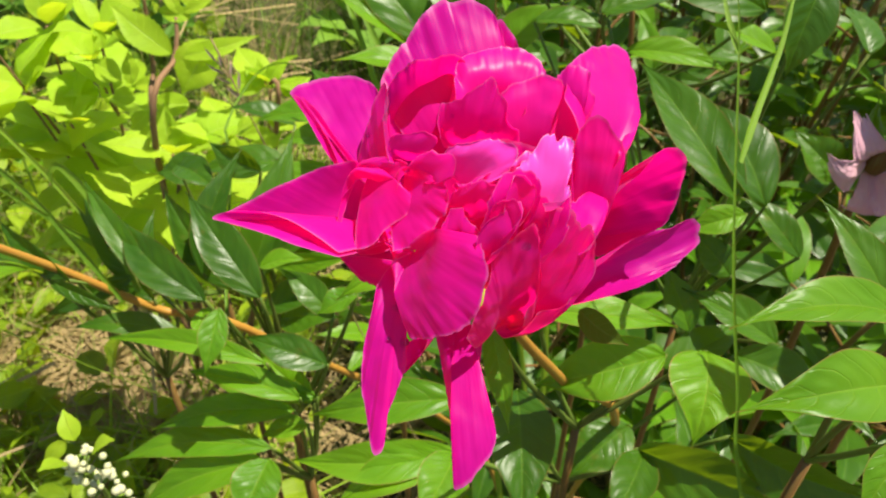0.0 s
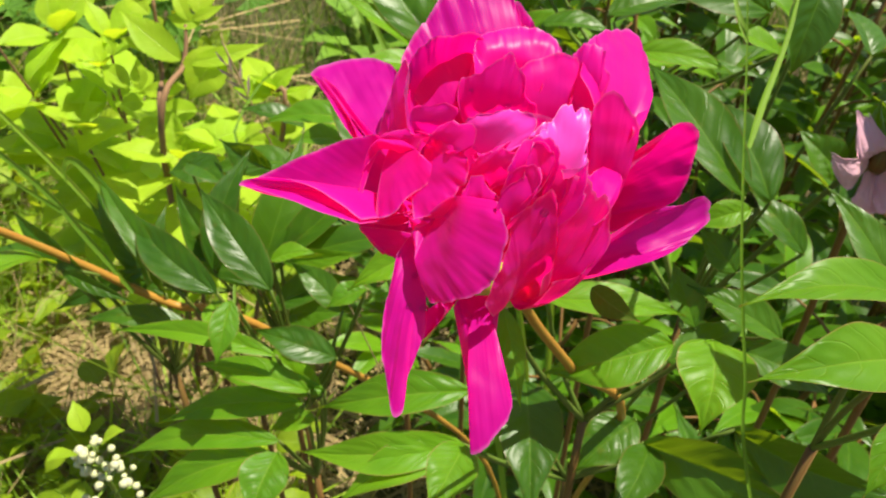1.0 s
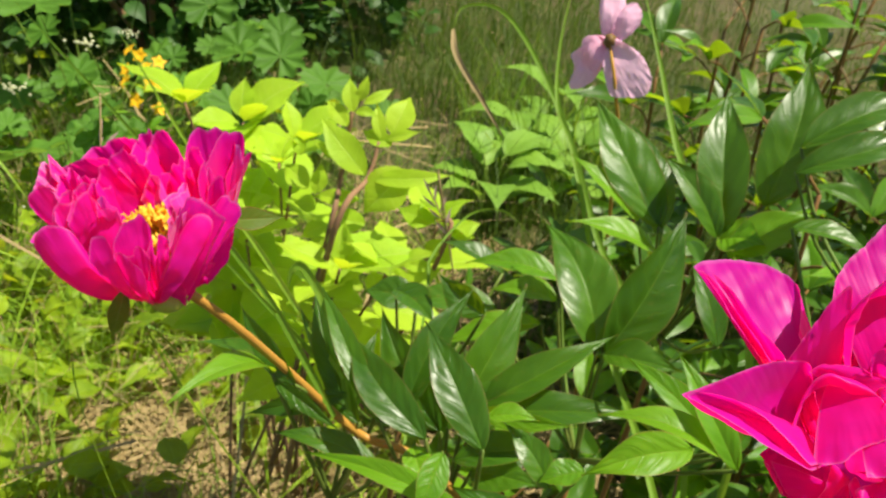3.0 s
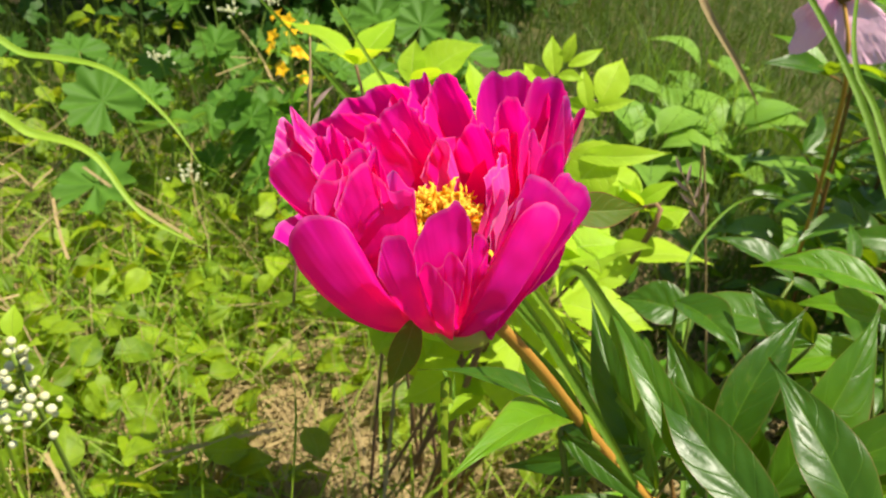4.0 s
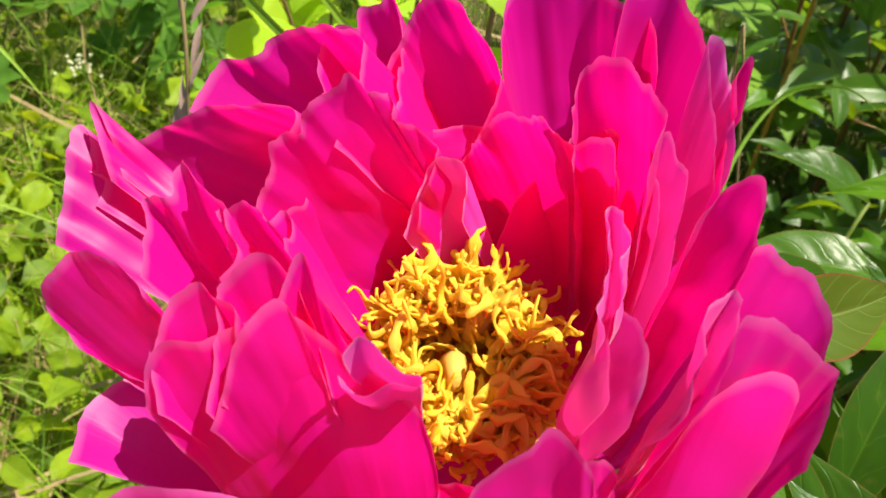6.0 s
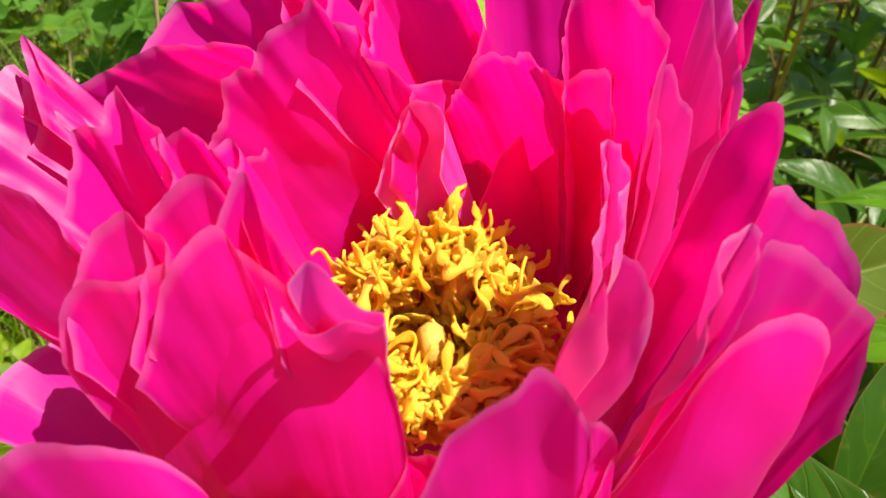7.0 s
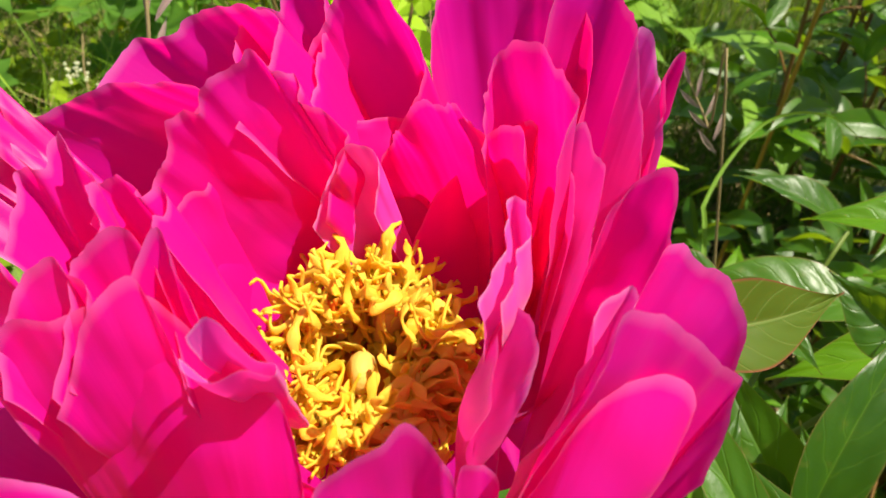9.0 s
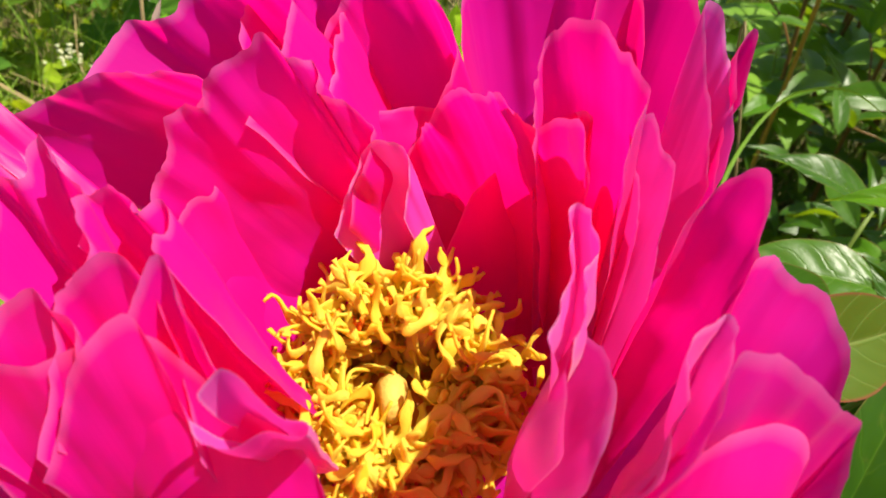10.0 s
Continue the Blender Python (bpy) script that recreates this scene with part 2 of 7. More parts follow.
# ---------------------------------------------------------------- helpers
def link(name, data, parent=None, label=""):
    ob = new(name, data)
    if parent is not None:
        ob.parent = parent
    if label:
        tagged(ob, label)
    return ob


def sheet(verts, nu, nv, uvs=None):
    """Faces and UVs of a grid of nu across and nv along."""
    faces = [(j * nu + i, j * nu + i + 1, (j + 1) * nu + i + 1, (j + 1) * nu + i) for j in range(nv - 1) for i in range(nu - 1)]
    if uvs is None:
        uvs = [(i / (nu - 1), j / (nv - 1)) for j in range(nv) for i in range(nu)]
    return verts, faces, uvs


def to_mesh(name, geo, mat):
    verts, faces, uvs = geo
    me = bpy.data.meshes.new(name)
    me.from_pydata([tuple(v) for v in verts], [], faces)
    if uvs is not None:
        layer = me.uv_layers.new(name="UVMap")
        idx = np.empty(len(me.loops), dtype=np.int32)
        me.loops.foreach_get("vertex_index", idx)
        layer.data.foreach_set("uv", np.asarray(uvs, dtype=np.float32)[idx].ravel())
    me.polygons.foreach_set("use_smooth", np.ones(len(me.polygons), dtype=bool))
    me.materials.append(mat)
    me.update()
    return me


def part(name, geo, mat, parent, label=""):
    return link(name, to_mesh(name, geo, mat), parent, label)


def thing(name, place, label, category, group="", kind=""):
    ob = new(name)
    ob.empty_display_size = 0.01
    ob.location = place
    return tagged(ob, label, category, group, kind)


def join(geos):
    verts, faces, uvs = [], [], []
    for v, f, u in geos:
        n = len(verts)
        verts += list(v)
        faces += [tuple(i + n for i in q) for q in f]
        uvs += list(u)
    return verts, faces, uvs


def smooth_line(points, steps=6):
    """Catmull-Rom through the points."""
    p = [Vector(q) for q in points]
    if len(p) < 3:
        return [p[0].lerp(p[-1], k / steps) for k in range(steps + 1)]
    ext = [p[0] * 2 - p[1]] + p + [p[-1] * 2 - p[-2]]
    out = []
    for i in range(1, len(ext) - 2):
        a, b, c, d = ext[i - 1], ext[i], ext[i + 1], ext[i + 2]
        for k in range(steps):
            s = k / steps
            out.append(0.5 * (2 * b + (c - a) * s + (2 * a - 5 * b + 4 * c - d) * s * s + (3 * b - 3 * c + d - a) * s ** 3))
    out.append(p[-1])
    return out


def tube(points, r0, r1, sides=8, steps=6, knots=0.0):
    line = smooth_line(points, steps)
    n = len(line)
    verts, uvs = [], []
    side = None
    for k, c in enumerate(line):
        d = (line[min(k + 1, n - 1)] - line[max(k - 1, 0)]).normalized()
        if side is None:
            side = d.orthogonal().normalized()
        side = (side - d * side.dot(d)).normalized()
        other = d.cross(side)
        s = k / (n - 1)
        r = (r0 + (r1 - r0) * s) * (1 + knots * max(0.0, math.sin(s * 17.0)) ** 8)
        for i in range(sides):
            a = 2 * math.pi * i / sides
            verts.append(c + (side * math.cos(a) + other * math.sin(a)) * r)
            uvs.append((i / sides, s))
    faces = [(k * sides + i, k * sides + (i + 1) % sides, (k + 1) * sides + (i + 1) % sides, (k + 1) * sides + i)
             for k in range(n - 1) for i in range(sides)]
    faces += [tuple(range(sides))[::-1], tuple(range((n - 1) * sides, n * sides))]
    return verts, faces, uvs


def petal_geo(root, mid, tip, left, right, frill=1.0, neck=0.35, blunt=2.2, roll=0.0, seed=0, nu=59, nv=47):
    """A petal by its root, middle, tip and two flanks (mm): a cupped sheet with a wavy, notched rim."""
    r, c, t, l, w = (np.array(v, float) / 1000 for v in (root, mid, tip, left, right))
    lo, ro = l - c, w - c
    across, bend = (ro - lo) / 2, (ro + lo) / 2
    b = 2 * c - (r + t) / 2
    size = np.linalg.norm(across)
    normal = np.cross(across, t - r)
    normal /= np.linalg.norm(normal) + 1e-9
    full = min(max((blunt - 1.5) / 1.3, 0.0), 1.0)
    shoulder, drop = 0.42 + 0.46 * full, 0.46 - 0.30 * full
    ratio = min(1.4, np.linalg.norm(t - r) / (2 * size + 1e-9))
    skew = noise.noise(Vector((seed * 1.37, 0.2, 0.7))) * 0.25
    curl = roll if roll else 1.6 * noise.noise(Vector((seed * 5.3, 1.7, seed * 0.9)))
    verts, uvs = [], []
    for j in range(nv):
        v = (j / (nv - 1)) ** 0.85
        if v < 0.6:
            wide = neck + (1 - neck) * math.sin(v / 0.6 * math.pi / 2) ** 0.9
        else:
            k = (v - 0.6) / 0.4
            wide = 1 - (1 - shoulder) * k * k
        for i in range(nu):
            u = 2 * i / (nu - 1) - 1
            lobes = noise.noise(Vector((u * 2.6 + seed * 2.3, seed * 1.9, 0.3))) * 0.10 + noise.noise(Vector((u * 6 + seed, 4.4, seed))) * 0.065 + noise.noise(Vector((u * 13 + seed, 8.4, seed))) * 0.015
            s = v * (1 - drop * abs(u) ** 2.4 * v) * (1 + skew * u * v * v * 0.35) + lobes * max(0.55, min(frill, 1.7)) * v ** 4 * 0.75
            spine = (1 - s) ** 2 * r + 2 * s * (1 - s) * b + s * s * t
            flank = 1 + max(0.5, min(frill, 1.6)) * (0.08 * noise.noise(Vector((v * 4 + seed, u * 3.0, 2.2))) + 0.018 * noise.noise(Vector((v * 11 + seed, u * 3.0, 6.2)))) * abs(u)
            x = u * wide * flank
            place = spine + across * x + bend * (x * x / max(wide, 0.2))
            ang = Vector((u * 1.1 + seed * 7.1, v * 1.2, seed * 3.7))
            edge = max(abs(u) ** 4, v ** 6)
            wave = noise.noise(ang) * 0.16 + noise.noise(ang * 2.3) * 0.05 + noise.noise(Vector((u * 5 + seed, v * 7 * ratio, seed * 1.3))) * 0.10 * edge + noise.noise(Vector((u * 9 + seed, v * 14 * ratio, seed))) * 0.045 * edge
            wave += noise.noise(Vector((u * 5 + seed * 3.1, v * 3.2, seed * 0.7))) * 0.024 * min(1.0, 1.3 / ratio)
            wave += noise.noise(Vector((u * 13 + seed, v * 5, seed * 1.9))) * 0.004
            wave += noise.noise(Vector((u * 14 + seed, v * 20 * ratio, seed * 2.9))) * 0.012 * edge * edge
            if frill > 1.15:
                wave += noise.noise(Vector((u * 4 + seed, v * 6 * ratio, seed * 2.1))) * 0.034 * min(1.0, 1.5 / ratio) + noise.noise(Vector((u * 9 + seed, v * 18 * ratio, seed * 1.1))) * 0.007
            place = place + normal * (wave * size * frill)
            lip = curl * (max(0.0, v - 0.78) / 0.22) ** 2 * 0.22 + abs(u) ** 7 * 0.14 * noise.noise(Vector((seed * 4.1 + 3 * (u > 0), v * 2.2, seed)))
            place = place + normal * (lip * size)
            verts.append(place)
            uvs.append((i / (nu - 1), v))
    return sheet(verts, nu, nv, uvs)


SEED = [0]


def petal(flower, root, mid, tip, left, right, frill=1.0, neck=0.35, blunt=2.2, roll=0.0, mat=None, name="petal"):
    SEED[0] += 1
    return part(name, petal_geo(root, mid, tip, left, right, frill, neck, blunt, roll, SEED[0]), mat or PETAL, flower)


def rim_petal(flower, root, rim, bulge=3.0, notch=0.5, frill=1.0, fold=0.0, mat=None):
    """A petal that fans out from its root to a rim given by a few points (mm): cupped outwards, with a notched, ruffled, rolled edge and fine ridges."""
    SEED[0] += 1
    k = SEED[0] * 1.713
    line = np.array([tuple(p) for p in smooth_line(rim, 10)])
    run = np.concatenate(([0.0], np.cumsum(np.linalg.norm(np.diff(line, axis=0), axis=1))))
    long = run[-1]
    nu, nv = int(min(190, max(30, long / 0.45))), 32
    at = np.linspace(0, long, nu)
    edge = np.stack([np.interp(at, run, line[:, a]) for a in range(3)], axis=1)
    r = np.array(root, float)
    n = np.cross(edge[:-1] - r, edge[1:] - r).sum(axis=0)
    n /= np.linalg.norm(n)
    if n.dot(edge.mean(axis=0) - np.array(HEART)) < 0:
        n = -n
    span = (edge[-1] - edge[0]) * 0.3
    axis = edge.mean(axis=0) - r
    axis /= np.linalg.norm(axis)
    verts, uvs = [], []
    for j in range(nv):
        v = (j / (nv - 1)) ** 0.7
        for i in range(nu):
            u, s = i / (nu - 1), at[i]
            foot = r + span * (u - 0.5)
            ray = edge[i] - foot
            along = axis * ray.dot(axis)
            across = ray - along
            reach = np.linalg.norm(ray)
            lobe = 0.8 * noise.noise(Vector((s / 6.0, k, 0.2))) + 0.45 * noise.noise(Vector((s / 2.4, k, 1.2))) + 0.32 * noise.noise(Vector((s / 1.1, k, 2.2)))
            lobe -= 2.2 * max(0.0, noise.noise(Vector((s / 3.6, k, 5.2))) - 0.28)
            side = min(1.0, 6 * min(u, 1 - u))
            p = foot + (along * v + across * v ** 0.55) * (1 + 1.5 * notch * lobe * side * v ** 3 / max(reach, 4.0))
            cup = 1.6 * bulge * math.sin(math.pi * v ** 0.9) * (1 - 0.75 * (2 * u - 1) ** 2)
            soft = 1.3 * noise.noise(Vector((p[0] / 13, p[1] / 13, p[2] / 13 + k))) * math.sin(math.pi * min(1.0, v * 0.8)) + 0.42 * noise.noise(Vector((p[0] / 5, p[1] / 5, p[2] / 5 + k)))
            ridge = 0.08 * noise.noise(Vector((s / 1.3, v * 2.5, k))) * v + 0.11 * noise.noise(Vector((s / 3.1, v * 1.6, k + 4))) * v
            ruffle = frill * (0.85 * noise.noise(Vector((s / 6.5, v * 2, k + 8))) * v ** 3 + 0.6 * noise.noise(Vector((s / 2.6, v * 3, k + 9))) * v ** 5)
            curl = (0.1 + 0.9 * noise.noise(Vector((s / 9, k, 7.7)))) * max(0.0, (v - 0.92) / 0.08) ** 2
            crease = fold * max(0.0, 1 - abs(u - 0.62) * 5) * v
            verts.append((p + n * (cup + soft + ridge + ruffle + curl + crease)) / 1000)
            uvs.append((u, v))
    return part("petal", sheet(verts, nu, nv, uvs), mat or PETAL, flower)


def leaf_geo(base, tip, width, face=(0, -0.4, 1), twist=0.0, arch=0.08, fold=0.18, wave=0.05, belly=0.42, point=1.0, seed=0, nu=9, nv=19, teeth=0.0, quilt=0.012):
    """A leaf from base to tip with a sunk midrib, folded blade, swellings between the veins and a wavy rim. belly: where it is widest."""
    b, t = Vector(base), Vector(tip)
    axis = t - b
    length = axis.length
    d = axis / length
    n = Vector(face)
    n = (n - d * n.dot(d))
    n = n.normalized() if n.length > 1e-4 else d.orthogonal().normalized()
    n = Matrix.Rotation(radians(twist), 3, d) @ n
    s = d.cross(n)
    p = math.log(0.5) / math.log(belly)
    bend = noise.noise(Vector((seed * 1.9, 3.1, 0.4))) * 0.10 * length
    verts, uvs = [], []
    for j in range(nv):
        v = j / (nv - 1)
        spine = b + axis * v + n * (arch * length * (4 * v * (1 - v) - 0.9 * v * v)) + s * (bend * math.sin(math.pi * v))
        prof = math.sin(math.pi * min(max(v, 0.0), 1.0) ** p)
        prof = max(prof, 0.0) ** (0.75 if v < belly else 0.75 + 0.55 * point)
        prof = max(prof, 0.03)
        for i in range(nu):
            u = 2 * i / (nu - 1) - 1
            w = width / 2 * prof
            if teeth and abs(u) == 1:
                w *= 1 - teeth * (j % 2)
            ripple = noise.noise(Vector((u * 1.2 + seed * 3.3, v * 4.0, seed * 1.7))) * wave * width
            puff = quilt * width * abs(math.sin((v * 6 - abs(u) ** 1.3 * 1.5 + 0.3 * noise.noise(Vector((u * 2, v * 2, seed)))) * math.pi)) * (1 - abs(u) ** 3) * min(1.0, abs(u) * 5) * (1 - v * 0.6)
            verts.append(spine + s * (u * w) + n * (fold * abs(u) ** 1.15 * w + ripple * abs(u) + puff))
            uvs.append((i / (nu - 1), v))
    return sheet(verts, nu, nv, uvs)


def blade_geo(points, width, face=(0, -1, 0.3), crease=0.35, steps=8):
    """A grass blade: a creased ribbon that tapers to its end."""
    line = smooth_line(points, steps)
    n = len(line)
    verts, uvs = [], []
    for k, c in enumerate(line):
        d = (line[min(k + 1, n - 1)] - line[max(k - 1, 0)]).normalized()
        f = Vector(face)
        f = (f - d * f.dot(d)).normalized()
        s = d.cross(f)
        q = k / (n - 1)
        w = width / 2 * min(1.0, 0.55 + q * 2) * max(0.04, (1 - q ** 2.2)) ** 0.8
        for i, u in enumerate((-1, -0.5, 0, 0.5, 1)):
            verts.append(c + s * (u * w) + f * (crease * abs(u) * w))
            uvs.append((i / 4, q))
    return sheet(verts, 5, n, uvs)


def ribbon_geo(points, wide, thick, twist, steps=4, sides=8):
    """A curled, twisted, flattened rod with a groove along it."""
    line = smooth_line(points, steps)
    n = len(line)
    verts, uvs, side = [], [], None
    for k, c in enumerate(line):
        d = (line[min(k + 1, n - 1)] - line[max(k - 1, 0)]).normalized()
        if side is None:
            side = d.orthogonal().normalized()
        side = (side - d * side.dot(d)).normalized()
        q = k / (n - 1)
        a0 = twist * q
        x = Matrix.Rotation(a0, 3, d) @ side
        y = d.cross(x)
        w = wide * (0.55 + 0.6 * math.sin(math.pi * min(1, q * 1.05 + 0.02)) + 0.32 * math.sin(q * 21 + twist))
        for i in range(sides):
            a = 2 * math.pi * i / sides
            pinch = 0.55 + 0.45 * abs(math.cos(a))
            verts.append(c + x * (math.cos(a) * w) + y * (math.sin(a) * thick * pinch))
            uvs.append((i / sides, q))
    faces = [(k * sides + i, k * sides + (i + 1) % sides, (k + 1) * sides + (i + 1) % sides, (k + 1) * sides + i) for k in range(n - 1) for i in range(sides)]
    faces += [tuple(range(sides))[::-1], tuple(range((n - 1) * sides, n * sides))]
    return verts, faces, uvs


def blob(place, r, sx=1.0, sy=1.0, sz=1.0, n=8, m=6, bump=0.0, seed=0):
    verts, uvs = [], []
    for j in range(m + 1):
        a = math.pi * j / m
        for i in range(n):
            b = 2 * math.pi * i / n
            d = Vector((math.sin(a) * math.cos(b), math.sin(a) * math.sin(b), math.cos(a)))
            k = r * (1 + bump * noise.noise(d * 2.0 + Vector((seed, 0, seed))))
            verts.append(Vector(place) + Vector((d.x * sx, d.y * sy, d.z * sz)) * k)
            uvs.append((i / n, j / m))
    faces = [(j * n + i, (j + 1) * n + i, (j + 1) * n + (i + 1) % n, j * n + (i + 1) % n) for j in range(m) for i in range(n)]
    return verts, faces, uvs


# ---------------------------------------------------------------- ground
def ground_mesh():
    xs = sorted(set([-40, -20, -10, -6] + [-4 + 0.12 * i for i in range(68)] + [6, 10, 20, 40]))
    ys = sorted(set([-40, -20, -8, -3] + [-1 + 0.12 * i for i in range(60)] + [8, 12, 20, 40]))
    verts, uvs = [], []
    for y in ys:
        for x in xs:
            z = 0.05 * noise.noise(Vector((x * 0.8, y * 0.8, 0))) + 0.02 * noise.noise(Vector((x * 4, y * 4, 3)))
            verts.append((x, y, z))
            uvs.append((x, y))
    return sheet(verts, len(xs), len(ys), uvs)


def height(x, y):
    return 0.05 * noise.noise(Vector((x * 0.8, y * 0.8, 0))) + 0.02 * noise.noise(Vector((x * 4, y * 4, 3)))


ground = part("ground", ground_mesh(), SOIL, None)
tagged(ground, "brown soil covered with dry grass thatch", "ground", kind="structure")


def scatter_blades(name, count, where, tall, width, lean, mat, label, category, seed):
    """Many thin blades in one mesh. where(rng) gives x, y."""
    rng = random.Random(seed)
    verts, faces, uvs = [], [], []
    for _ in range(count):
        x, y = where(rng)
        h = tall * rng.uniform(0.45, 1.25)
        w = width * rng.uniform(0.6, 1.3)
        a, b = rng.uniform(0, 6.283), rng.uniform(0, 6.283)
        k = lean * rng.uniform(0.2, 1.3)
        sx, sy = math.cos(b) * w / 2, math.sin(b) * w / 2
        z0 = height(x, y)
        n = len(verts)
        for j in range(5):
            s = j / 4
            cx = x + math.cos(a) * k * h * s * s
            cy = y + math.sin(a) * k * h * s * s
            cz = z0 + h * (s - 0.45 * min(k, 1.3) * s * s)
            q = 1 - s ** 1.6 * 0.92
            verts.append((cx - sx * q, cy - sy * q, cz))
            verts.append((cx + sx * q, cy + sy * q, cz))
            uvs.append((0, s))
            uvs.append((1, s))
        faces += [(n + 2 * j, n + 2 * j + 1, n + 2 * j + 3, n + 2 * j + 2) for j in range(4)]
    ob = part(name, (verts, faces, uvs), mat, None)
    return tagged(ob, label, category, kind="stuff")


def scatter_straw(name, count, where, long, mat, label, seed, lift=0.035, thick=1.0):
    rng = random.Random(seed)
    verts, faces, uvs = [], [], []
    for _ in range(count):
        x, y = where(rng)
        z = height(x, y) + rng.uniform(0.002, lift)
        a = rng.uniform(0, 6.283)
        h = long * rng.uniform(0.3, 1.2)
        tilt = rng.uniform(-0.2, 0.3)
        w = thick * rng.uniform(0.0008, 0.0020)
        bow = rng.uniform(-0.25, 0.25)
        n = len(verts)
        for j in range(4):
            s = j / 3 - 0.5
            cx = x + math.cos(a) * h * s - math.sin(a) * bow * h * (0.25 - s * s)
            cy = y + math.sin(a) * h * s + math.cos(a) * bow * h * (0.25 - s * s)
            cz = z + tilt * h * (s + 0.5)
            verts.append((cx - math.sin(a) * w, cy + math.cos(a) * w, cz))
            verts.append((cx + math.sin(a) * w, cy - math.cos(a) * w, cz + w * 0.6))
            uvs += [(0, j / 3), (1, j / 3)]
        faces += [(n + 2 * j, n + 2 * j + 1, n + 2 * j + 3, n + 2 * j + 2) for j in range(3)]
    ob = part(name, (verts, faces, uvs), mat, None)
    return tagged(ob, label, "dry grass", kind="stuff")


def lawn(rng):
    while True:
        x, y = rng.gauss(-0.6, 1.5), 1.5 + abs(rng.gauss(0, 1.9))
        if ((x + 0.5) / 0.22) ** 2 + ((y - 2.3) / 0.5) ** 2 < 1 and rng.random() < 0.8:
            continue
        if noise.noise(Vector((x * 1.7, y * 1.7, 9))) > rng.uniform(-0.75, 0.15):
            return x, y


def path(rng):
    return rng.uniform(-1.3, 0.3), rng.uniform(0.4, 2.0)


def bare(x, y):
    """The patch of bare straw among the plants."""
    return ((x + 0.62) / 0.25) ** 2 + ((y - 1.02) / 0.15) ** 2 < 1 + 0.5 * noise.noise(Vector((x * 7, y * 7, 2)))


def bed(rng):
    while True:
        x, y = rng.uniform(-1.6, -0.35), rng.uniform(0.35, 2.2)
        if not bare(x, y) or rng.random() < 0.12:
            return x, y


def patch(rng):
    a, r = rng.uniform(0, 6.283), math.sqrt(rng.random())
    return -0.62 + 0.36 * r * math.cos(a), 1.02 + 0.26 * r * math.sin(a)


scatter_blades("lawn_grass", 30000, lawn, 0.20, 0.0036, 0.8, MEADOW_SHADED, "green meadow grass behind the flower bed", "grass", 11)
scatter_blades("meadow_straw", 1400, lawn, 0.16, 0.0028, 1.1, STRAW, "dry standing grass among the green", "dry grass", 12)


def around(rng):
    while True:
        x, y = rng.gauss(0, 3.2), rng.gauss(1.0, 3.0)
        if not (-1.7 < x < 1.3 and -0.15 < y < 2.2) and y > -5:
            return x, y


scatter_blades("meadow_grass", 12000, around, 0.16, 0.005, 0.9, MEADOW_SHADED, "green meadow grass round the flower bed", "grass", 17)
scatter_straw("thatch", 9000, path, 0.13, STRAW, "dry straw lying matted on the soil", 13)
scatter_blades("bed_straw", 1500, bed, 0.34, 0.0032, 1.25, STRAW, "dry bent straw in the flower bed", "dry grass", 18)
scatter_blades("tall_grass", 5200, lawn, 0.40, 0.0042, 0.6, MEADOW_SHADED, "taller green grass stalks in the meadow", "grass", 16)
scatter_straw("meadow_thatch", 1500, lawn, 0.16, STRAW, "dry straw lying under the meadow grass", 14)
def near_bed(rng):
    while True:
        x, y = rng.uniform(-1.35, -0.22), rng.uniform(0.55, 1.7)
        if not bare(x, y):
            return x, y


scatter_straw("bare_patch_straw", 3600, patch, 0.11, STRAW, "pale dry straw matted on the bare patch", 20)
scatter_straw("fallen_stalks", 230, bed, 0.24, STRAW, "dry pale stalks fallen across the ground cover", 25, lift=0.30, thick=1.5)
scatter_blades("lime_grass", 1300, near_bed, 0.30, 0.0055, 1.0, LIME, "bright yellow-green grass among the shrub stems", "grass", 19)
def clump(rng):
    """Grass that grows up between the ribbed leaves and the peony clump."""
    x, y, z = (-0.077, 2.466, -0.000)
    return x + rng.gauss(0, 0.16), y + rng.gauss(0, 0.16)


scatter_blades("clump_grass", 260, clump, 0.46, 0.0045, 0.55, GRASS, "long thin grass blades rising between ribbed leaves", "grass", 24)
scatter_blades("bed_grass", 1900, bed, 0.30, 0.0042, 1.1, GRASS, "loose green grass in the flower bed", "grass", 15)


# ---------------------------------------------------------------- ground cover
def cover_leaf_geo(size, seed):
    return leaf_geo((0, 0, 0), (0, size, 0), size * (0.52 + 0.10 * (seed % 3)), face=(0, 0, 1), arch=0.08, fold=0.3, wave=0.16, belly=0.36, seed=seed, nu=7, nv=11, quilt=0.04)


def scatter_leaves(name, geos, count, where, mat, label, category, seed, tilt=0.6, kind="stuff"):
    rng = random.Random(seed)
    verts, faces, uvs = [], [], []
    arrays = [(np.array([tuple(v) for v in g[0]]), g[1], g[2]) for g in geos]
    for _ in range(count):
        v, f, u = rng.choice(arrays)
        x, y, z = where(rng)
        k = rng.uniform(0.6, 1.25)
        e = Euler((rng.uniform(-tilt, tilt * 0.6), rng.uniform(-tilt, tilt), rng.uniform(0, 6.283))).to_matrix()
        q = (v * k) @ np.array(e).T + (x, y, z)
        n = len(verts)
        verts += q.tolist()
        faces += [tuple(i + n for i in c) for c in f]
        uvs += u
    ob = part(name, (verts, faces, uvs), mat, None)
    return tagged(ob, label, category, kind=kind)


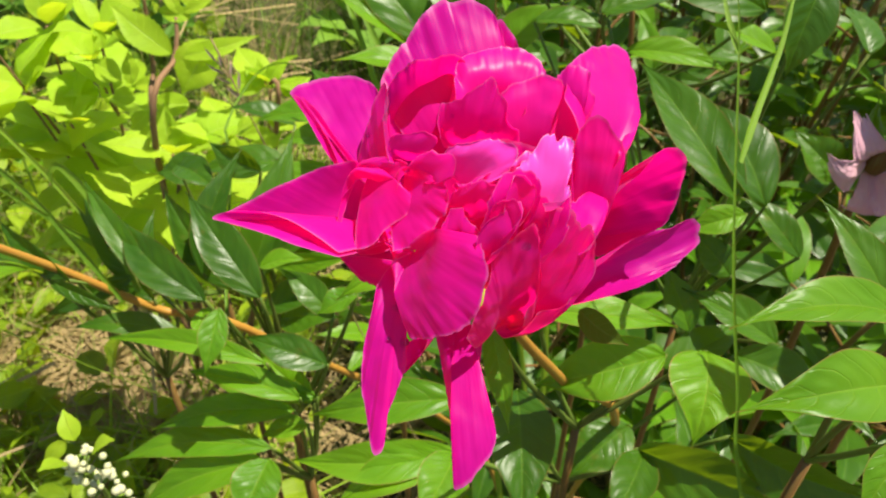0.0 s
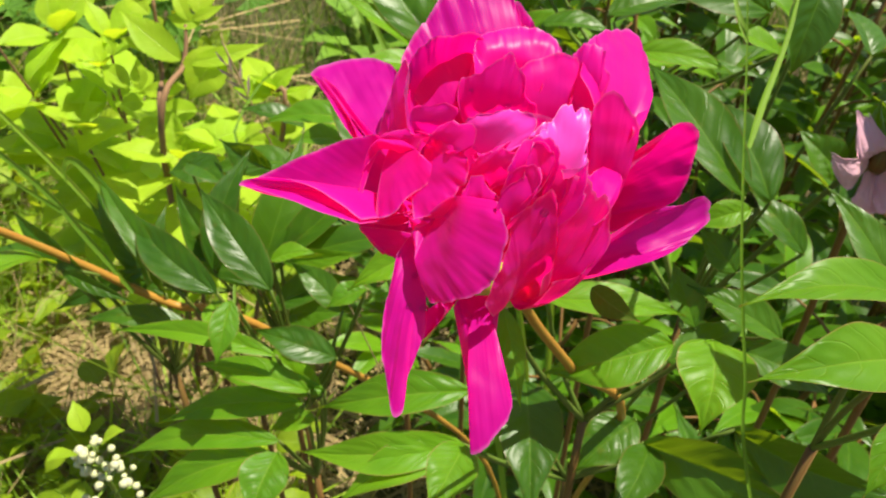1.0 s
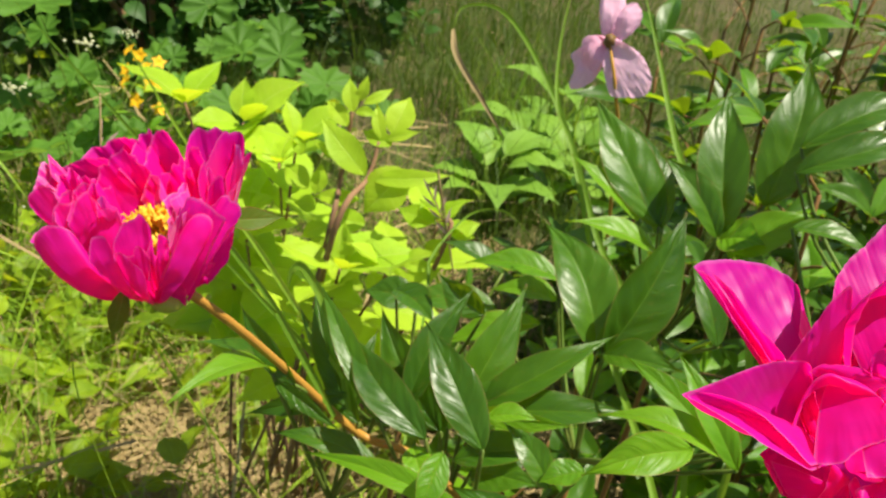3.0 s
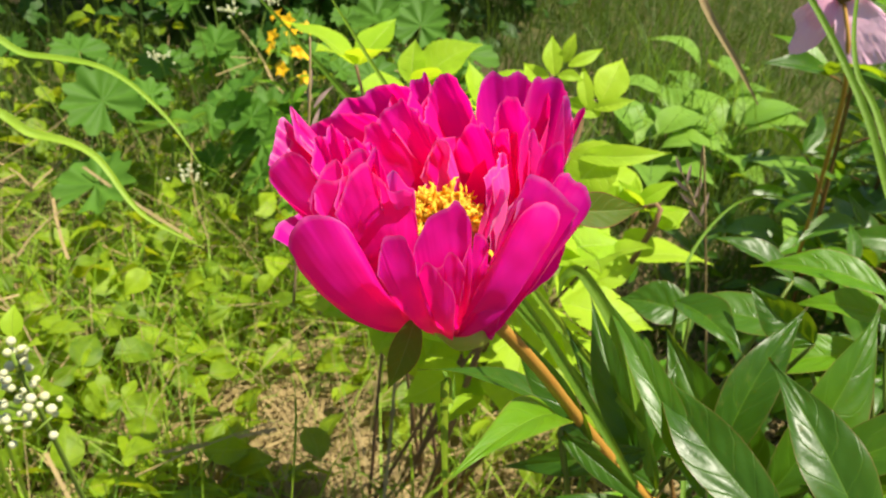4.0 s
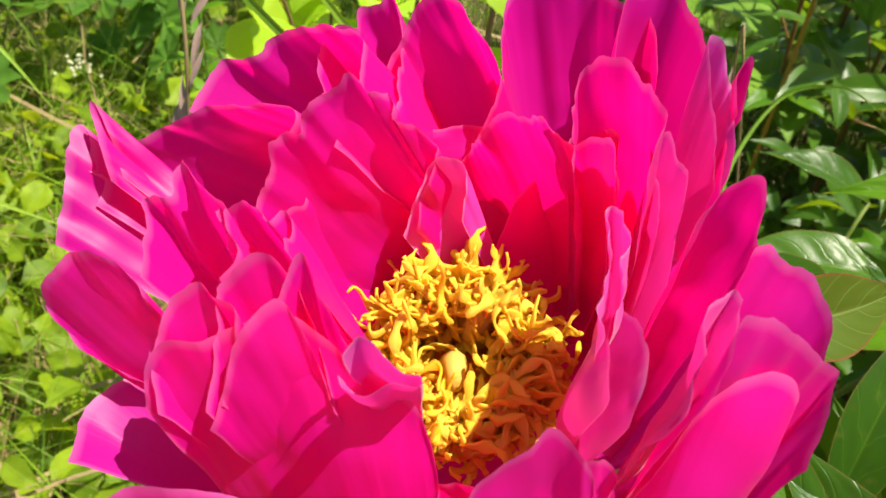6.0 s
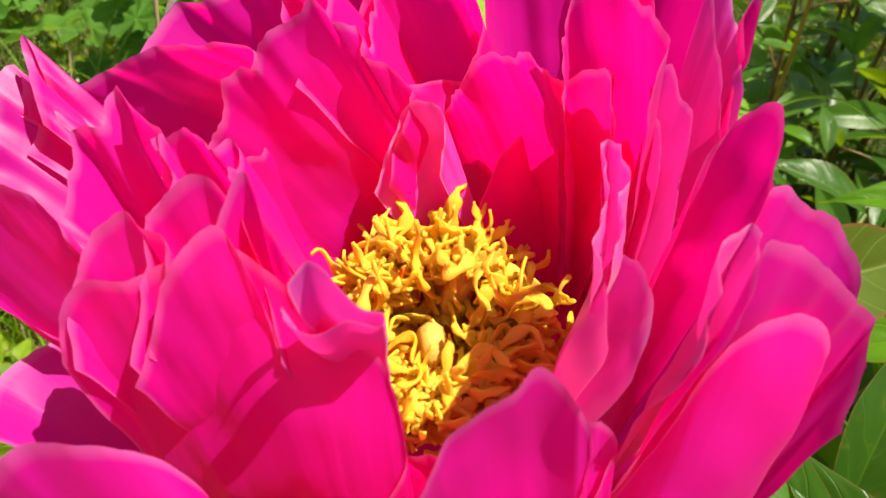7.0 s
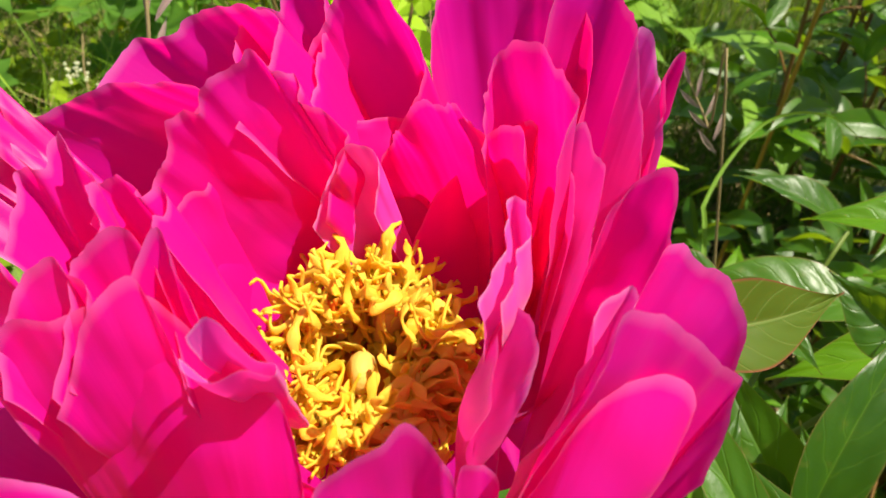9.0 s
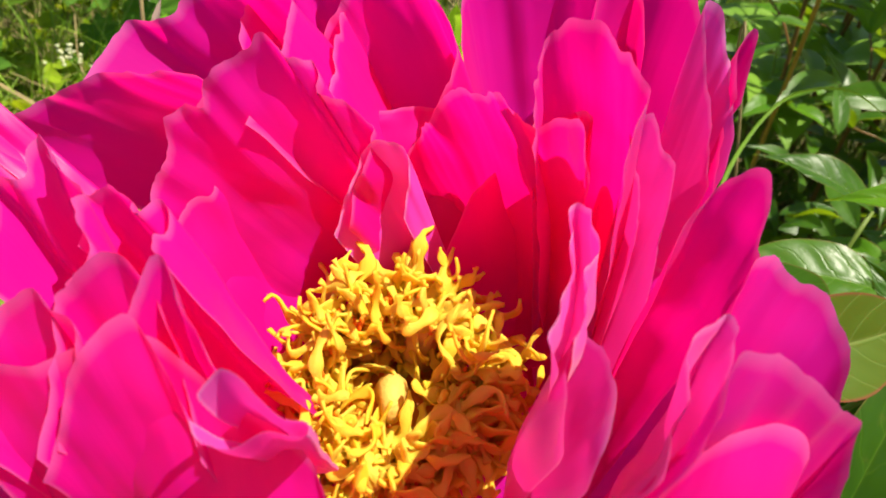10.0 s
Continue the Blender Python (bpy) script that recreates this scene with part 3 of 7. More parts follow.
def low_bed(rng):
    while True:
        x, y = rng.uniform(-1.9, -0.55), rng.uniform(0.35, 2.3)
        if bare(x, y):
            continue
        if noise.noise(Vector((x * 2.2, y * 2.2, 5))) > rng.uniform(-0.5, 0.2) - 0.5 * (-0.75 - x):
            clumped = 0.5 + 0.5 * noise.noise(Vector((x * 6, y * 6, 1.5)))
            return x, y, height(x, y) + rng.uniform(0.02, 0.06 + 0.30 * clumped)


def low_right(rng):
    a, r = rng.uniform(0, 6.283), math.sqrt(rng.random())
    x, y = 0.55 + 0.72 * r * math.cos(a), 1.25 + 1.05 * r * math.sin(a)
    return x, y, height(x, y) + rng.uniform(0.05, 0.40)


scatter_leaves("ground_cover", [cover_leaf_geo(0.034 + 0.010 * s, s) for s in range(5)], 1500, low_bed, COVER, "yellow-green rounded ground cover leaves over the soil", "ground cover", 21, tilt=1.15)
COVER_LEAVES = [to_mesh("leaf", cover_leaf_geo(0.062, 40 + s), COVER) for s in range(6)]


def cover_plant(x, y, seed, tall):
    rng = random.Random(seed)
    p = thing("ground_cover_plant", (x, y, height(x, y)), "low plant with rounded yellow-green leaves on thin stalks", "ground cover", group="ground cover plants")
    for k in range(9):
        a = k * 2.4 + rng.uniform(-0.4, 0.4)
        r = rng.uniform(0.02, 0.12)
        top = Vector((math.cos(a) * r, math.sin(a) * r, tall * rng.uniform(0.45, 1.1)))
        part("stalk", tube([(0, 0, -0.01), top * 0.5 + Vector((0, 0, 0.02)), top], 0.0009, 0.0006, sides=5, steps=3), GREENSTALK, p)
        lf = link("leaf", rng.choice(COVER_LEAVES), p)
        lf.matrix_local = Matrix.Translation(top) @ Euler((rng.uniform(-0.95, 0.55), rng.uniform(-0.8, 0.8), a - 1.57)).to_matrix().to_4x4() @ Matrix.Scale(rng.uniform(0.6, 1.45), 4)
    return p


spots = random.Random(77)
for k in range(120):
    x, y = spots.uniform(-1.2, -0.25), spots.uniform(0.42, 1.4)
    if not bare(x, y) and (x < -0.66 or k < 60):
        cover_plant(x, y, 700 + k, spots.uniform(0.08, 0.24))
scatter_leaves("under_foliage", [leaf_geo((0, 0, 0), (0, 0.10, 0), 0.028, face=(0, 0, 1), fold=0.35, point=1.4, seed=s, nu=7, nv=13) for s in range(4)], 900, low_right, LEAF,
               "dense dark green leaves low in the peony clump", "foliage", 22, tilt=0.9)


def mid_right(rng):
    x, y = rng.uniform(0.08, 0.95), rng.uniform(0.32, 1.6)
    return x, y, rng.uniform(0.14, 0.36 if y < 0.9 else 0.62)


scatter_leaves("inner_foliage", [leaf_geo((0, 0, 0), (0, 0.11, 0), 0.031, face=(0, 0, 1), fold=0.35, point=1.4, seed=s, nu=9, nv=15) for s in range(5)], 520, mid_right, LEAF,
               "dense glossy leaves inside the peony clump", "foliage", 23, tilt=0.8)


# ---------------------------------------------------------------- peony foliage
BASES = []


def leafy_shoot(place):
    BASES.clear()
    return thing("peony_shoot", place, "peony shoot with glossy dark green leaflets on reddish stalks", "peony plant", group="peony shoots")


def shoot_leaf(shoot, base, tip, width, mat, **shape):
    SEED[0] += 1
    o = Vector(shoot.location)
    if "face" not in shape:
        shape["face"] = (0.02 + 0.55 * noise.noise(Vector((SEED[0] * 1.7, 0.3, 0.1))), -0.42 + 0.55 * noise.noise(Vector((SEED[0] * 2.3, 5.3, 0.1))), 1)
    BASES.append(Vector(base) - o)
    k = noise.noise(Vector((SEED[0] * 0.77, 2.2, 4.4)))
    shape = {"fold": 0.34 + 0.22 * k, "point": 1.35, "wave": 0.09, "quilt": 0.035, "nu": 21, "nv": 45, **shape}
    return part("leaflet", leaf_geo(Vector(base) - o, Vector(tip) - o, width * 0.88, seed=SEED[0], **shape), mat, shoot)


def shoot_stems(shoot):
    """A stalk from the soil to the middle of the leaf bases, and a petiole to each leaf."""
    centre = sum(BASES, Vector()) / len(BASES)
    low = min(b.z for b in BASES)
    fork = Vector((centre.x, centre.y + 0.02, max(0.1, low - 0.07)))
    part("stalk", tube([(0, 0.06, 0), (fork.x * 0.4, fork.y * 0.4 + 0.03, fork.z * 0.5), fork], 0.0035, 0.0022), REDSTALK, shoot)
    for b in BASES:
        mid = fork.lerp(b, 0.6) + Vector((0, 0.006, -0.012))
        part("petiole", tube([fork, mid, b], 0.0016, 0.0010, sides=6, steps=4), STALKMIX, shoot)


shoot = leafy_shoot((0.161, 0.204, 0.000))
shoot_leaf(shoot, (0.167, 0.219, 1.022), (0.104, 0.207, 1.034), 0.020, FRESH_LIT, twist=10)
shoot_leaf(shoot, (0.148, 0.186, 1.029), (0.096, 0.169, 1.042), 0.024, FRESH_LIT, arch=0.12)
shoot_leaf(shoot, (0.174, 0.230, 1.004), (0.149, 0.265, 1.038), 0.019, LEAF, face=(0.15, -0.72, 0.68))
shoot_leaf(shoot, (0.154, 0.181, 1.008), (0.138, 0.162, 0.994), 0.016, FRESH_LIT)
shoot_stems(shoot)
shoot = leafy_shoot((0.079, 0.256, 0.000))
shoot_leaf(shoot, (0.125, 0.263, 0.955), (0.115, 0.227, 0.939), 0.038, FRESH_LIT, belly=0.36, arch=0.12)
shoot_leaf(shoot, (0.108, 0.262, 0.954), (0.052, 0.260, 0.938), 0.030, FRESH_LIT, arch=0.1)
shoot_leaf(shoot, (0.053, 0.269, 0.973), (0.112, 0.266, 0.970), 0.019, FRESH_LIT)
shoot_leaf(shoot, (0.031, 0.229, 1.007), (0.036, 0.198, 0.989), 0.011, FRESH_LIT, twist=25)
shoot_stems(shoot)
shoot = leafy_shoot((-0.078, 0.335, 0.000))
shoot_leaf(shoot, (-0.082, 0.341, 0.908), (-0.126, 0.387, 0.945), 0.027, LEAF, face=(0.15, -0.72, 0.68))
shoot_leaf(shoot, (-0.111, 0.340, 0.907), (-0.167, 0.386, 0.929), 0.025, LEAF, face=(0.15, -0.72, 0.68))
shoot_leaf(shoot, (-0.137, 0.349, 0.902), (-0.192, 0.409, 0.940), 0.015, LEAF, face=(0.15, -0.72, 0.68))
shoot_leaf(shoot, (-0.079, 0.318, 0.882), (-0.174, 0.335, 0.886), 0.015, FRESH_LIT)
shoot_leaf(shoot, (-0.045, 0.341, 0.893), (-0.075, 0.359, 0.914), 0.018, LEAF)
shoot_leaf(shoot, (-0.048, 0.324, 0.874), (-0.094, 0.335, 0.886), 0.022, LEAF)
shoot_leaf(shoot, (-0.063, 0.312, 0.860), (-0.128, 0.326, 0.869), 0.019, FRESH_LIT)
shoot_leaf(shoot, (-0.083, 0.355, 0.917), (-0.058, 0.355, 0.924), 0.014, FRESH_LIT)
shoot_leaf(shoot, (-0.031, 0.342, 0.909), (-0.053, 0.335, 0.902), 0.018, FRESH_LIT)
shoot_leaf(shoot, (-0.101, 0.330, 0.911), (-0.106, 0.301, 0.893), 0.017, FRESH_LIT, face=(0.15, -0.72, 0.68))
shoot_stems(shoot)
shoot = leafy_shoot((0.085, 0.287, 0.000))
shoot_leaf(shoot, (0.115, 0.282, 0.857), (0.185, 0.242, 0.857), 0.043, LEAF, face=(-0.6, -0.6, 0.3))
shoot_leaf(shoot, (0.155, 0.274, 0.879), (0.220, 0.234, 0.879), 0.034, LEAF, face=(-0.6, -0.6, 0.3))
shoot_leaf(shoot, (0.113, 0.296, 0.858), (0.079, 0.272, 0.846), 0.031, LEAF)
shoot_leaf(shoot, (0.050, 0.283, 0.904), (0.049, 0.218, 0.890), 0.034, LEAF)
shoot_leaf(shoot, (0.021, 0.266, 0.876), (0.003, 0.230, 0.873), 0.028, FRESH_LIT)
shoot_leaf(shoot, (0.024, 0.296, 0.881), (-0.059, 0.301, 0.863), 0.027, FRESH_LIT, arch=0.12)
shoot_leaf(shoot, (0.021, 0.278, 0.860), (-0.067, 0.280, 0.851), 0.025, FRESH_LIT)
shoot_leaf(shoot, (0.021, 0.277, 0.859), (-0.045, 0.255, 0.841), 0.025, FRESH_LIT)
shoot_leaf(shoot, (0.118, 0.281, 0.856), (0.092, 0.239, 0.854), 0.026, LEAF)
shoot_leaf(shoot, (0.129, 0.316, 0.882), (0.178, 0.339, 0.893), 0.024, LEAF)
shoot_leaf(shoot, (0.165, 0.314, 0.894), (0.210, 0.292, 0.885), 0.028, LEAF)
shoot_stems(shoot)
shoot = leafy_shoot((-0.070, 0.310, 0.000))
shoot_leaf(shoot, (-0.081, 0.301, 0.830), (-0.180, 0.308, 0.810), 0.023, FRESH_LIT)
shoot_leaf(shoot, (-0.068, 0.315, 0.846), (-0.154, 0.313, 0.831), 0.021, FRESH_LIT)
shoot_leaf(shoot, (-0.057, 0.326, 0.844), (-0.134, 0.343, 0.848), 0.020, FRESH_LIT)
shoot_leaf(shoot, (-0.084, 0.296, 0.824), (-0.164, 0.282, 0.795), 0.027, FRESH_LIT)
shoot_leaf(shoot, (-0.082, 0.297, 0.825), (-0.093, 0.260, 0.816), 0.031, FRESH_LIT)
shoot_leaf(shoot, (-0.059, 0.324, 0.842), (-0.093, 0.349, 0.858), 0.020, FRESH_LIT)
shoot_leaf(shoot, (-0.061, 0.311, 0.838), (-0.089, 0.310, 0.828), 0.016, FRESH_LIT)
shoot_stems(shoot)
shoot = leafy_shoot((-0.099, 0.389, 0.000))
shoot_leaf(shoot, (-0.108, 0.393, 0.863), (-0.163, 0.441, 0.907), 0.030, LEAF, face=(-0.15, -0.8, 0.4))
shoot_leaf(shoot, (-0.104, 0.395, 0.865), (-0.075, 0.451, 0.938), 0.034, LEAF, face=(0.3, -0.8, 0.6))
shoot_leaf(shoot, (-0.096, 0.401, 0.873), (-0.022, 0.436, 0.931), 0.025, LEAF)
shoot_leaf(shoot, (-0.090, 0.400, 0.877), (0.002, 0.404, 0.903), 0.025, LEAF)
shoot_leaf(shoot, (-0.089, 0.398, 0.881), (-0.036, 0.383, 0.898), 0.015, FRESH_LIT, twist=40)
shoot_leaf(shoot, (-0.117, 0.347, 0.893), (-0.105, 0.324, 0.891), 0.017, FRESH_LIT)
shoot_leaf(shoot, (-0.107, 0.393, 0.862), (-0.126, 0.433, 0.886), 0.023, LEAF, face=(-0.15, -0.8, 0.4))
shoot_leaf(shoot, (-0.096, 0.386, 0.850), (-0.038, 0.391, 0.874), 0.025, LEAF)
shoot_leaf(shoot, (-0.085, 0.385, 0.846), (-0.047, 0.371, 0.863), 0.028, LEAF)
shoot_stems(shoot)
shoot = leafy_shoot((-0.165, 0.359, 0.000))
shoot_leaf(shoot, (-0.133, 0.351, 0.867), (-0.196, 0.348, 0.880), 0.018, LEAF)
shoot_leaf(shoot, (-0.159, 0.368, 0.898), (-0.214, 0.355, 0.876), 0.014, LEAF, twist=-30)
shoot_leaf(shoot, (-0.184, 0.353, 0.912), (-0.253, 0.364, 0.914), 0.014, LEAF, twist=20)
shoot_leaf(shoot, (-0.193, 0.343, 0.923), (-0.218, 0.287, 0.955), 0.020, FRESH_LIT, arch=0.16)
shoot_leaf(shoot, (-0.193, 0.346, 0.917), (-0.153, 0.332, 0.905), 0.010, LEAF, twist=40)
shoot_leaf(shoot, (-0.151, 0.367, 0.880), (-0.182, 0.398, 0.909), 0.018, LEAF, face=(-0.15, -0.8, 0.4))
shoot_leaf(shoot, (-0.143, 0.383, 0.885), (-0.207, 0.415, 0.913), 0.017, LEAF, face=(-0.15, -0.8, 0.4))
shoot_stems(shoot)
shoot = leafy_shoot((-0.019, 0.432, 0.000))
shoot_leaf(shoot, (-0.027, 0.449, 0.903), (-0.075, 0.517, 0.950), 0.042, LEAF, face=(0.15, -0.72, 0.68))
shoot_leaf(shoot, (-0.022, 0.450, 0.903), (0.010, 0.497, 0.983), 0.044, LEAF, face=(0.3, -0.9, 0.4))
shoot_leaf(shoot, (-0.092, 0.500, 0.879), (-0.162, 0.503, 0.871), 0.032, LEAF)
shoot_leaf(shoot, (-0.054, 0.520, 0.902), (-0.121, 0.526, 0.899), 0.027, FRESH_LIT)
shoot_leaf(shoot, (0.037, 0.374, 0.914), (-0.018, 0.407, 0.938), 0.020, FRESH_LIT)
shoot_leaf(shoot, (0.041, 0.355, 0.921), (0.004, 0.392, 0.959), 0.019, FRESH_LIT)
shoot_leaf(shoot, (0.033, 0.357, 0.925), (-0.028, 0.372, 0.927), 0.023, FRESH_LIT, arch=0.12)
shoot_leaf(shoot, (0.010, 0.332, 0.948), (-0.037, 0.312, 0.937), 0.022, FRESH_LIT)
shoot_leaf(shoot, (-0.023, 0.449, 0.902), (0.018, 0.428, 0.920), 0.026, LEAF)
shoot_leaf(shoot, (-0.062, 0.482, 0.890), (-0.127, 0.469, 0.866), 0.025, FRESH_LIT)
shoot_leaf(shoot, (-0.055, 0.491, 0.904), (-0.100, 0.503, 0.896), 0.025, FRESH_LIT)
shoot_stems(shoot)
shoot = leafy_shoot((0.031, 0.542, 0.000))
shoot_leaf(shoot, (0.039, 0.539, 0.949), (-0.007, 0.564, 0.990), 0.026, LEAF, face=(0.15, -0.72, 0.68))
shoot_leaf(shoot, (0.042, 0.541, 0.951), (0.029, 0.612, 1.029), 0.038, LEAF, face=(-0.2, -0.9, 0.3))
shoot_leaf(shoot, (0.065, 0.556, 0.970), (0.076, 0.619, 1.057), 0.045, LEAF, face=(-0.2, -0.9, 0.3))
shoot_leaf(shoot, (0.006, 0.571, 0.931), (-0.055, 0.633, 0.997), 0.045, LEAF, face=(0.15, -0.72, 0.68))
shoot_leaf(shoot, (-0.009, 0.570, 0.933), (-0.063, 0.590, 0.967), 0.024, FRESH_LIT, face=(0.15, -0.72, 0.68), twist=30)
shoot_leaf(shoot, (0.005, 0.544, 0.926), (-0.059, 0.538, 0.942), 0.028, FRESH_LIT)
shoot_leaf(shoot, (0.047, 0.530, 0.942), (0.096, 0.539, 0.983), 0.031, FRESH_LIT)
shoot_leaf(shoot, (0.043, 0.464, 0.915), (0.021, 0.507, 0.949), 0.021, LEAF, face=(0.15, -0.72, 0.68))
shoot_leaf(shoot, (0.009, 0.571, 0.931), (-0.026, 0.640, 0.982), 0.032, LEAF, face=(0.3, -0.9, 0.3))
shoot_leaf(shoot, (0.056, 0.532, 0.943), (0.058, 0.484, 0.942), 0.024, FRESH_LIT)
shoot_leaf(shoot, (0.041, 0.539, 0.948), (0.064, 0.521, 0.961), 0.032, FRESH_LIT)
shoot_stems(shoot)
shoot = leafy_shoot((0.132, 0.477, 0.000))
shoot_leaf(shoot, (0.181, 0.434, 1.025), (0.094, 0.459, 1.053), 0.039, LEAF, face=(0.1, -0.8, 0.6))
shoot_leaf(shoot, (0.184, 0.460, 1.027), (0.142, 0.525, 1.077), 0.041, LEAF, face=(0.1, -0.9, 0.3))
shoot_leaf(shoot, (0.066, 0.525, 1.010), (0.143, 0.553, 1.046), 0.026, LEAF)
shoot_leaf(shoot, (0.072, 0.553, 1.016), (0.149, 0.584, 1.057), 0.031, LEAF)
shoot_leaf(shoot, (0.103, 0.466, 1.008), (0.148, 0.475, 1.016), 0.026, LEAF)
shoot_leaf(shoot, (0.188, 0.423, 1.007), (0.152, 0.431, 1.022), 0.018, FRESH_LIT)
shoot_stems(shoot)
shoot = leafy_shoot((0.167, 0.385, 0.000))
shoot_leaf(shoot, (0.155, 0.341, 0.973), (0.116, 0.414, 1.011), 0.034, LEAF, face=(0.15, -0.72, 0.68))
shoot_leaf(shoot, (0.168, 0.340, 0.971), (0.143, 0.397, 0.999), 0.033, LEAF, face=(0.15, -0.72, 0.68))
shoot_leaf(shoot, (0.119, 0.460, 0.988), (0.176, 0.444, 0.985), 0.020, FRESH_LIT)
shoot_leaf(shoot, (0.071, 0.508, 0.982), (0.115, 0.497, 0.985), 0.023, LEAF)
shoot_leaf(shoot, (0.116, 0.509, 0.984), (0.159, 0.500, 1.004), 0.028, LEAF)
shoot_leaf(shoot, (0.218, 0.372, 0.963), (0.194, 0.389, 0.983), 0.024, LEAF, face=(0.3, -0.9, 0.3))
shoot_leaf(shoot, (0.217, 0.373, 0.963), (0.240, 0.400, 0.995), 0.024, LEAF, face=(0.3, -0.9, 0.3))
shoot_leaf(shoot, (0.195, 0.411, 1.054), (0.182, 0.388, 1.011), 0.030, LEAF, face=(0, -0.9, 0.3))
shoot_leaf(shoot, (0.157, 0.334, 0.971), (0.129, 0.332, 0.962), 0.016, FRESH_LIT)
shoot_leaf(shoot, (0.193, 0.339, 0.939), (0.170, 0.369, 0.959), 0.020, LEAF)
shoot_leaf(shoot, (0.162, 0.340, 0.925), (0.142, 0.356, 0.943), 0.021, LEAF)
shoot_leaf(shoot, (0.144, 0.328, 0.896), (0.135, 0.359, 0.916), 0.021, LEAF)
shoot_leaf(shoot, (0.186, 0.317, 0.899), (0.141, 0.344, 0.914), 0.024, LEAF)
shoot_leaf(shoot, (0.237, 0.423, 1.006), (0.234, 0.459, 1.018), 0.028, LEAF, face=(0.3, -0.9, 0.3))
shoot_stems(shoot)
# unseen extra shoot, added to cast shade on the lower leaves beside it
shoot = leafy_shoot((0.252, 0.303, 0.000))
shoot_leaf(shoot, (0.243, 0.283, 0.982), (0.207, 0.294, 0.994), 0.036, LEAF, face=(0, 0, 1))
shoot_leaf(shoot, (0.243, 0.283, 0.982), (0.194, 0.255, 0.979), 0.035, LEAF, face=(0, 0, 1))
shoot_leaf(shoot, (0.245, 0.282, 0.981), (0.213, 0.232, 0.984), 0.034, LEAF, face=(0, 0, 1))
shoot_leaf(shoot, (0.246, 0.283, 0.982), (0.262, 0.255, 0.980), 0.035, LEAF, face=(0, 0, 1))
shoot_leaf(shoot, (0.246, 0.284, 0.983), (0.292, 0.297, 0.983), 0.036, LEAF, face=(0, 0, 1))
shoot_leaf(shoot, (0.245, 0.285, 0.983), (0.254, 0.339, 0.985), 0.038, LEAF, face=(0, 0, 1))
shoot_leaf(shoot, (0.257, 0.297, 1.013), (0.226, 0.334, 1.010), 0.036, LEAF, face=(0, 0, 1))
shoot_leaf(shoot, (0.257, 0.297, 1.013), (0.206, 0.268, 1.010), 0.034, LEAF, face=(0, 0, 1))
shoot_leaf(shoot, (0.260, 0.297, 1.013), (0.229, 0.242, 1.010), 0.033, LEAF, face=(0, 0, 1))
shoot_leaf(shoot, (0.260, 0.297, 1.013), (0.289, 0.279, 1.007), 0.034, LEAF, face=(0, 0, 1))
shoot_leaf(shoot, (0.260, 0.298, 1.015), (0.304, 0.369, 1.005), 0.038, LEAF, face=(0, 0, 1))
shoot_leaf(shoot, (0.244, 0.359, 0.994), (0.255, 0.417, 1.015), 0.043, LEAF, face=(0, 0, 1))
shoot_leaf(shoot, (0.272, 0.395, 1.005), (0.238, 0.351, 0.984), 0.042, LEAF, face=(0, 0, 1))
shoot_stems(shoot)
shoot = leafy_shoot((-0.139, 0.426, 0.000))
shoot_leaf(shoot, (-0.094, 0.546, 0.881), (-0.144, 0.551, 0.896), 0.021, LEAF)
shoot_leaf(shoot, (-0.157, 0.467, 0.902), (-0.125, 0.439, 0.904), 0.024, LEAF)
shoot_leaf(shoot, (-0.098, 0.446, 0.913), (-0.131, 0.456, 0.928), 0.022, LEAF, face=(-0.15, -0.8, 0.4))
shoot_leaf(shoot, (-0.129, 0.391, 0.878), (-0.107, 0.442, 0.935), 0.023, LEAF, face=(-0.15, -0.8, 0.4))
shoot_leaf(shoot, (-0.160, 0.371, 0.887), (-0.197, 0.414, 0.930), 0.018, LEAF, face=(-0.15, -0.8, 0.4))
shoot_leaf(shoot, (-0.156, 0.375, 0.883), (-0.155, 0.407, 0.915), 0.015, LEAF, face=(-0.15, -0.8, 0.4))
shoot_leaf(shoot, (-0.146, 0.491, 0.879), (-0.185, 0.493, 0.877), 0.028, LEAF)
shoot_leaf(shoot, (-0.181, 0.344, 0.918), (-0.222, 0.366, 0.943), 0.015, LEAF, face=(-0.15, -0.8, 0.4))
shoot_leaf(shoot, (-0.128, 0.406, 0.880), (-0.150, 0.413, 0.880), 0.019, LEAF, face=(-0.15, -0.8, 0.4))
shoot_stems(shoot)

TEMPLATES = [to_mesh("leaflet", leaf_geo((0, 0, 0), (0, 0.115, 0), 0.030 + 0.004 * (s % 3), face=(0, 0, 1), arch=0.05 + 0.03 * (s % 3), fold=0.28 + 0.12 * (s % 3), point=1.4, wave=0.10, quilt=0.03, nu=13, nv=27, seed=100 + s), LEAF) for s in range(8)]
TEMPLATES += [to_mesh("leaflet", leaf_geo((0, 0, 0), (0, 0.105, 0), 0.030 + 0.004 * (s % 2), face=(0, 0, 1), arch=0.1, fold=0.35, point=1.4, wave=0.10, quilt=0.03, nu=13, nv=27, seed=120 + s), FRESH_LIT) for s in range(5)]


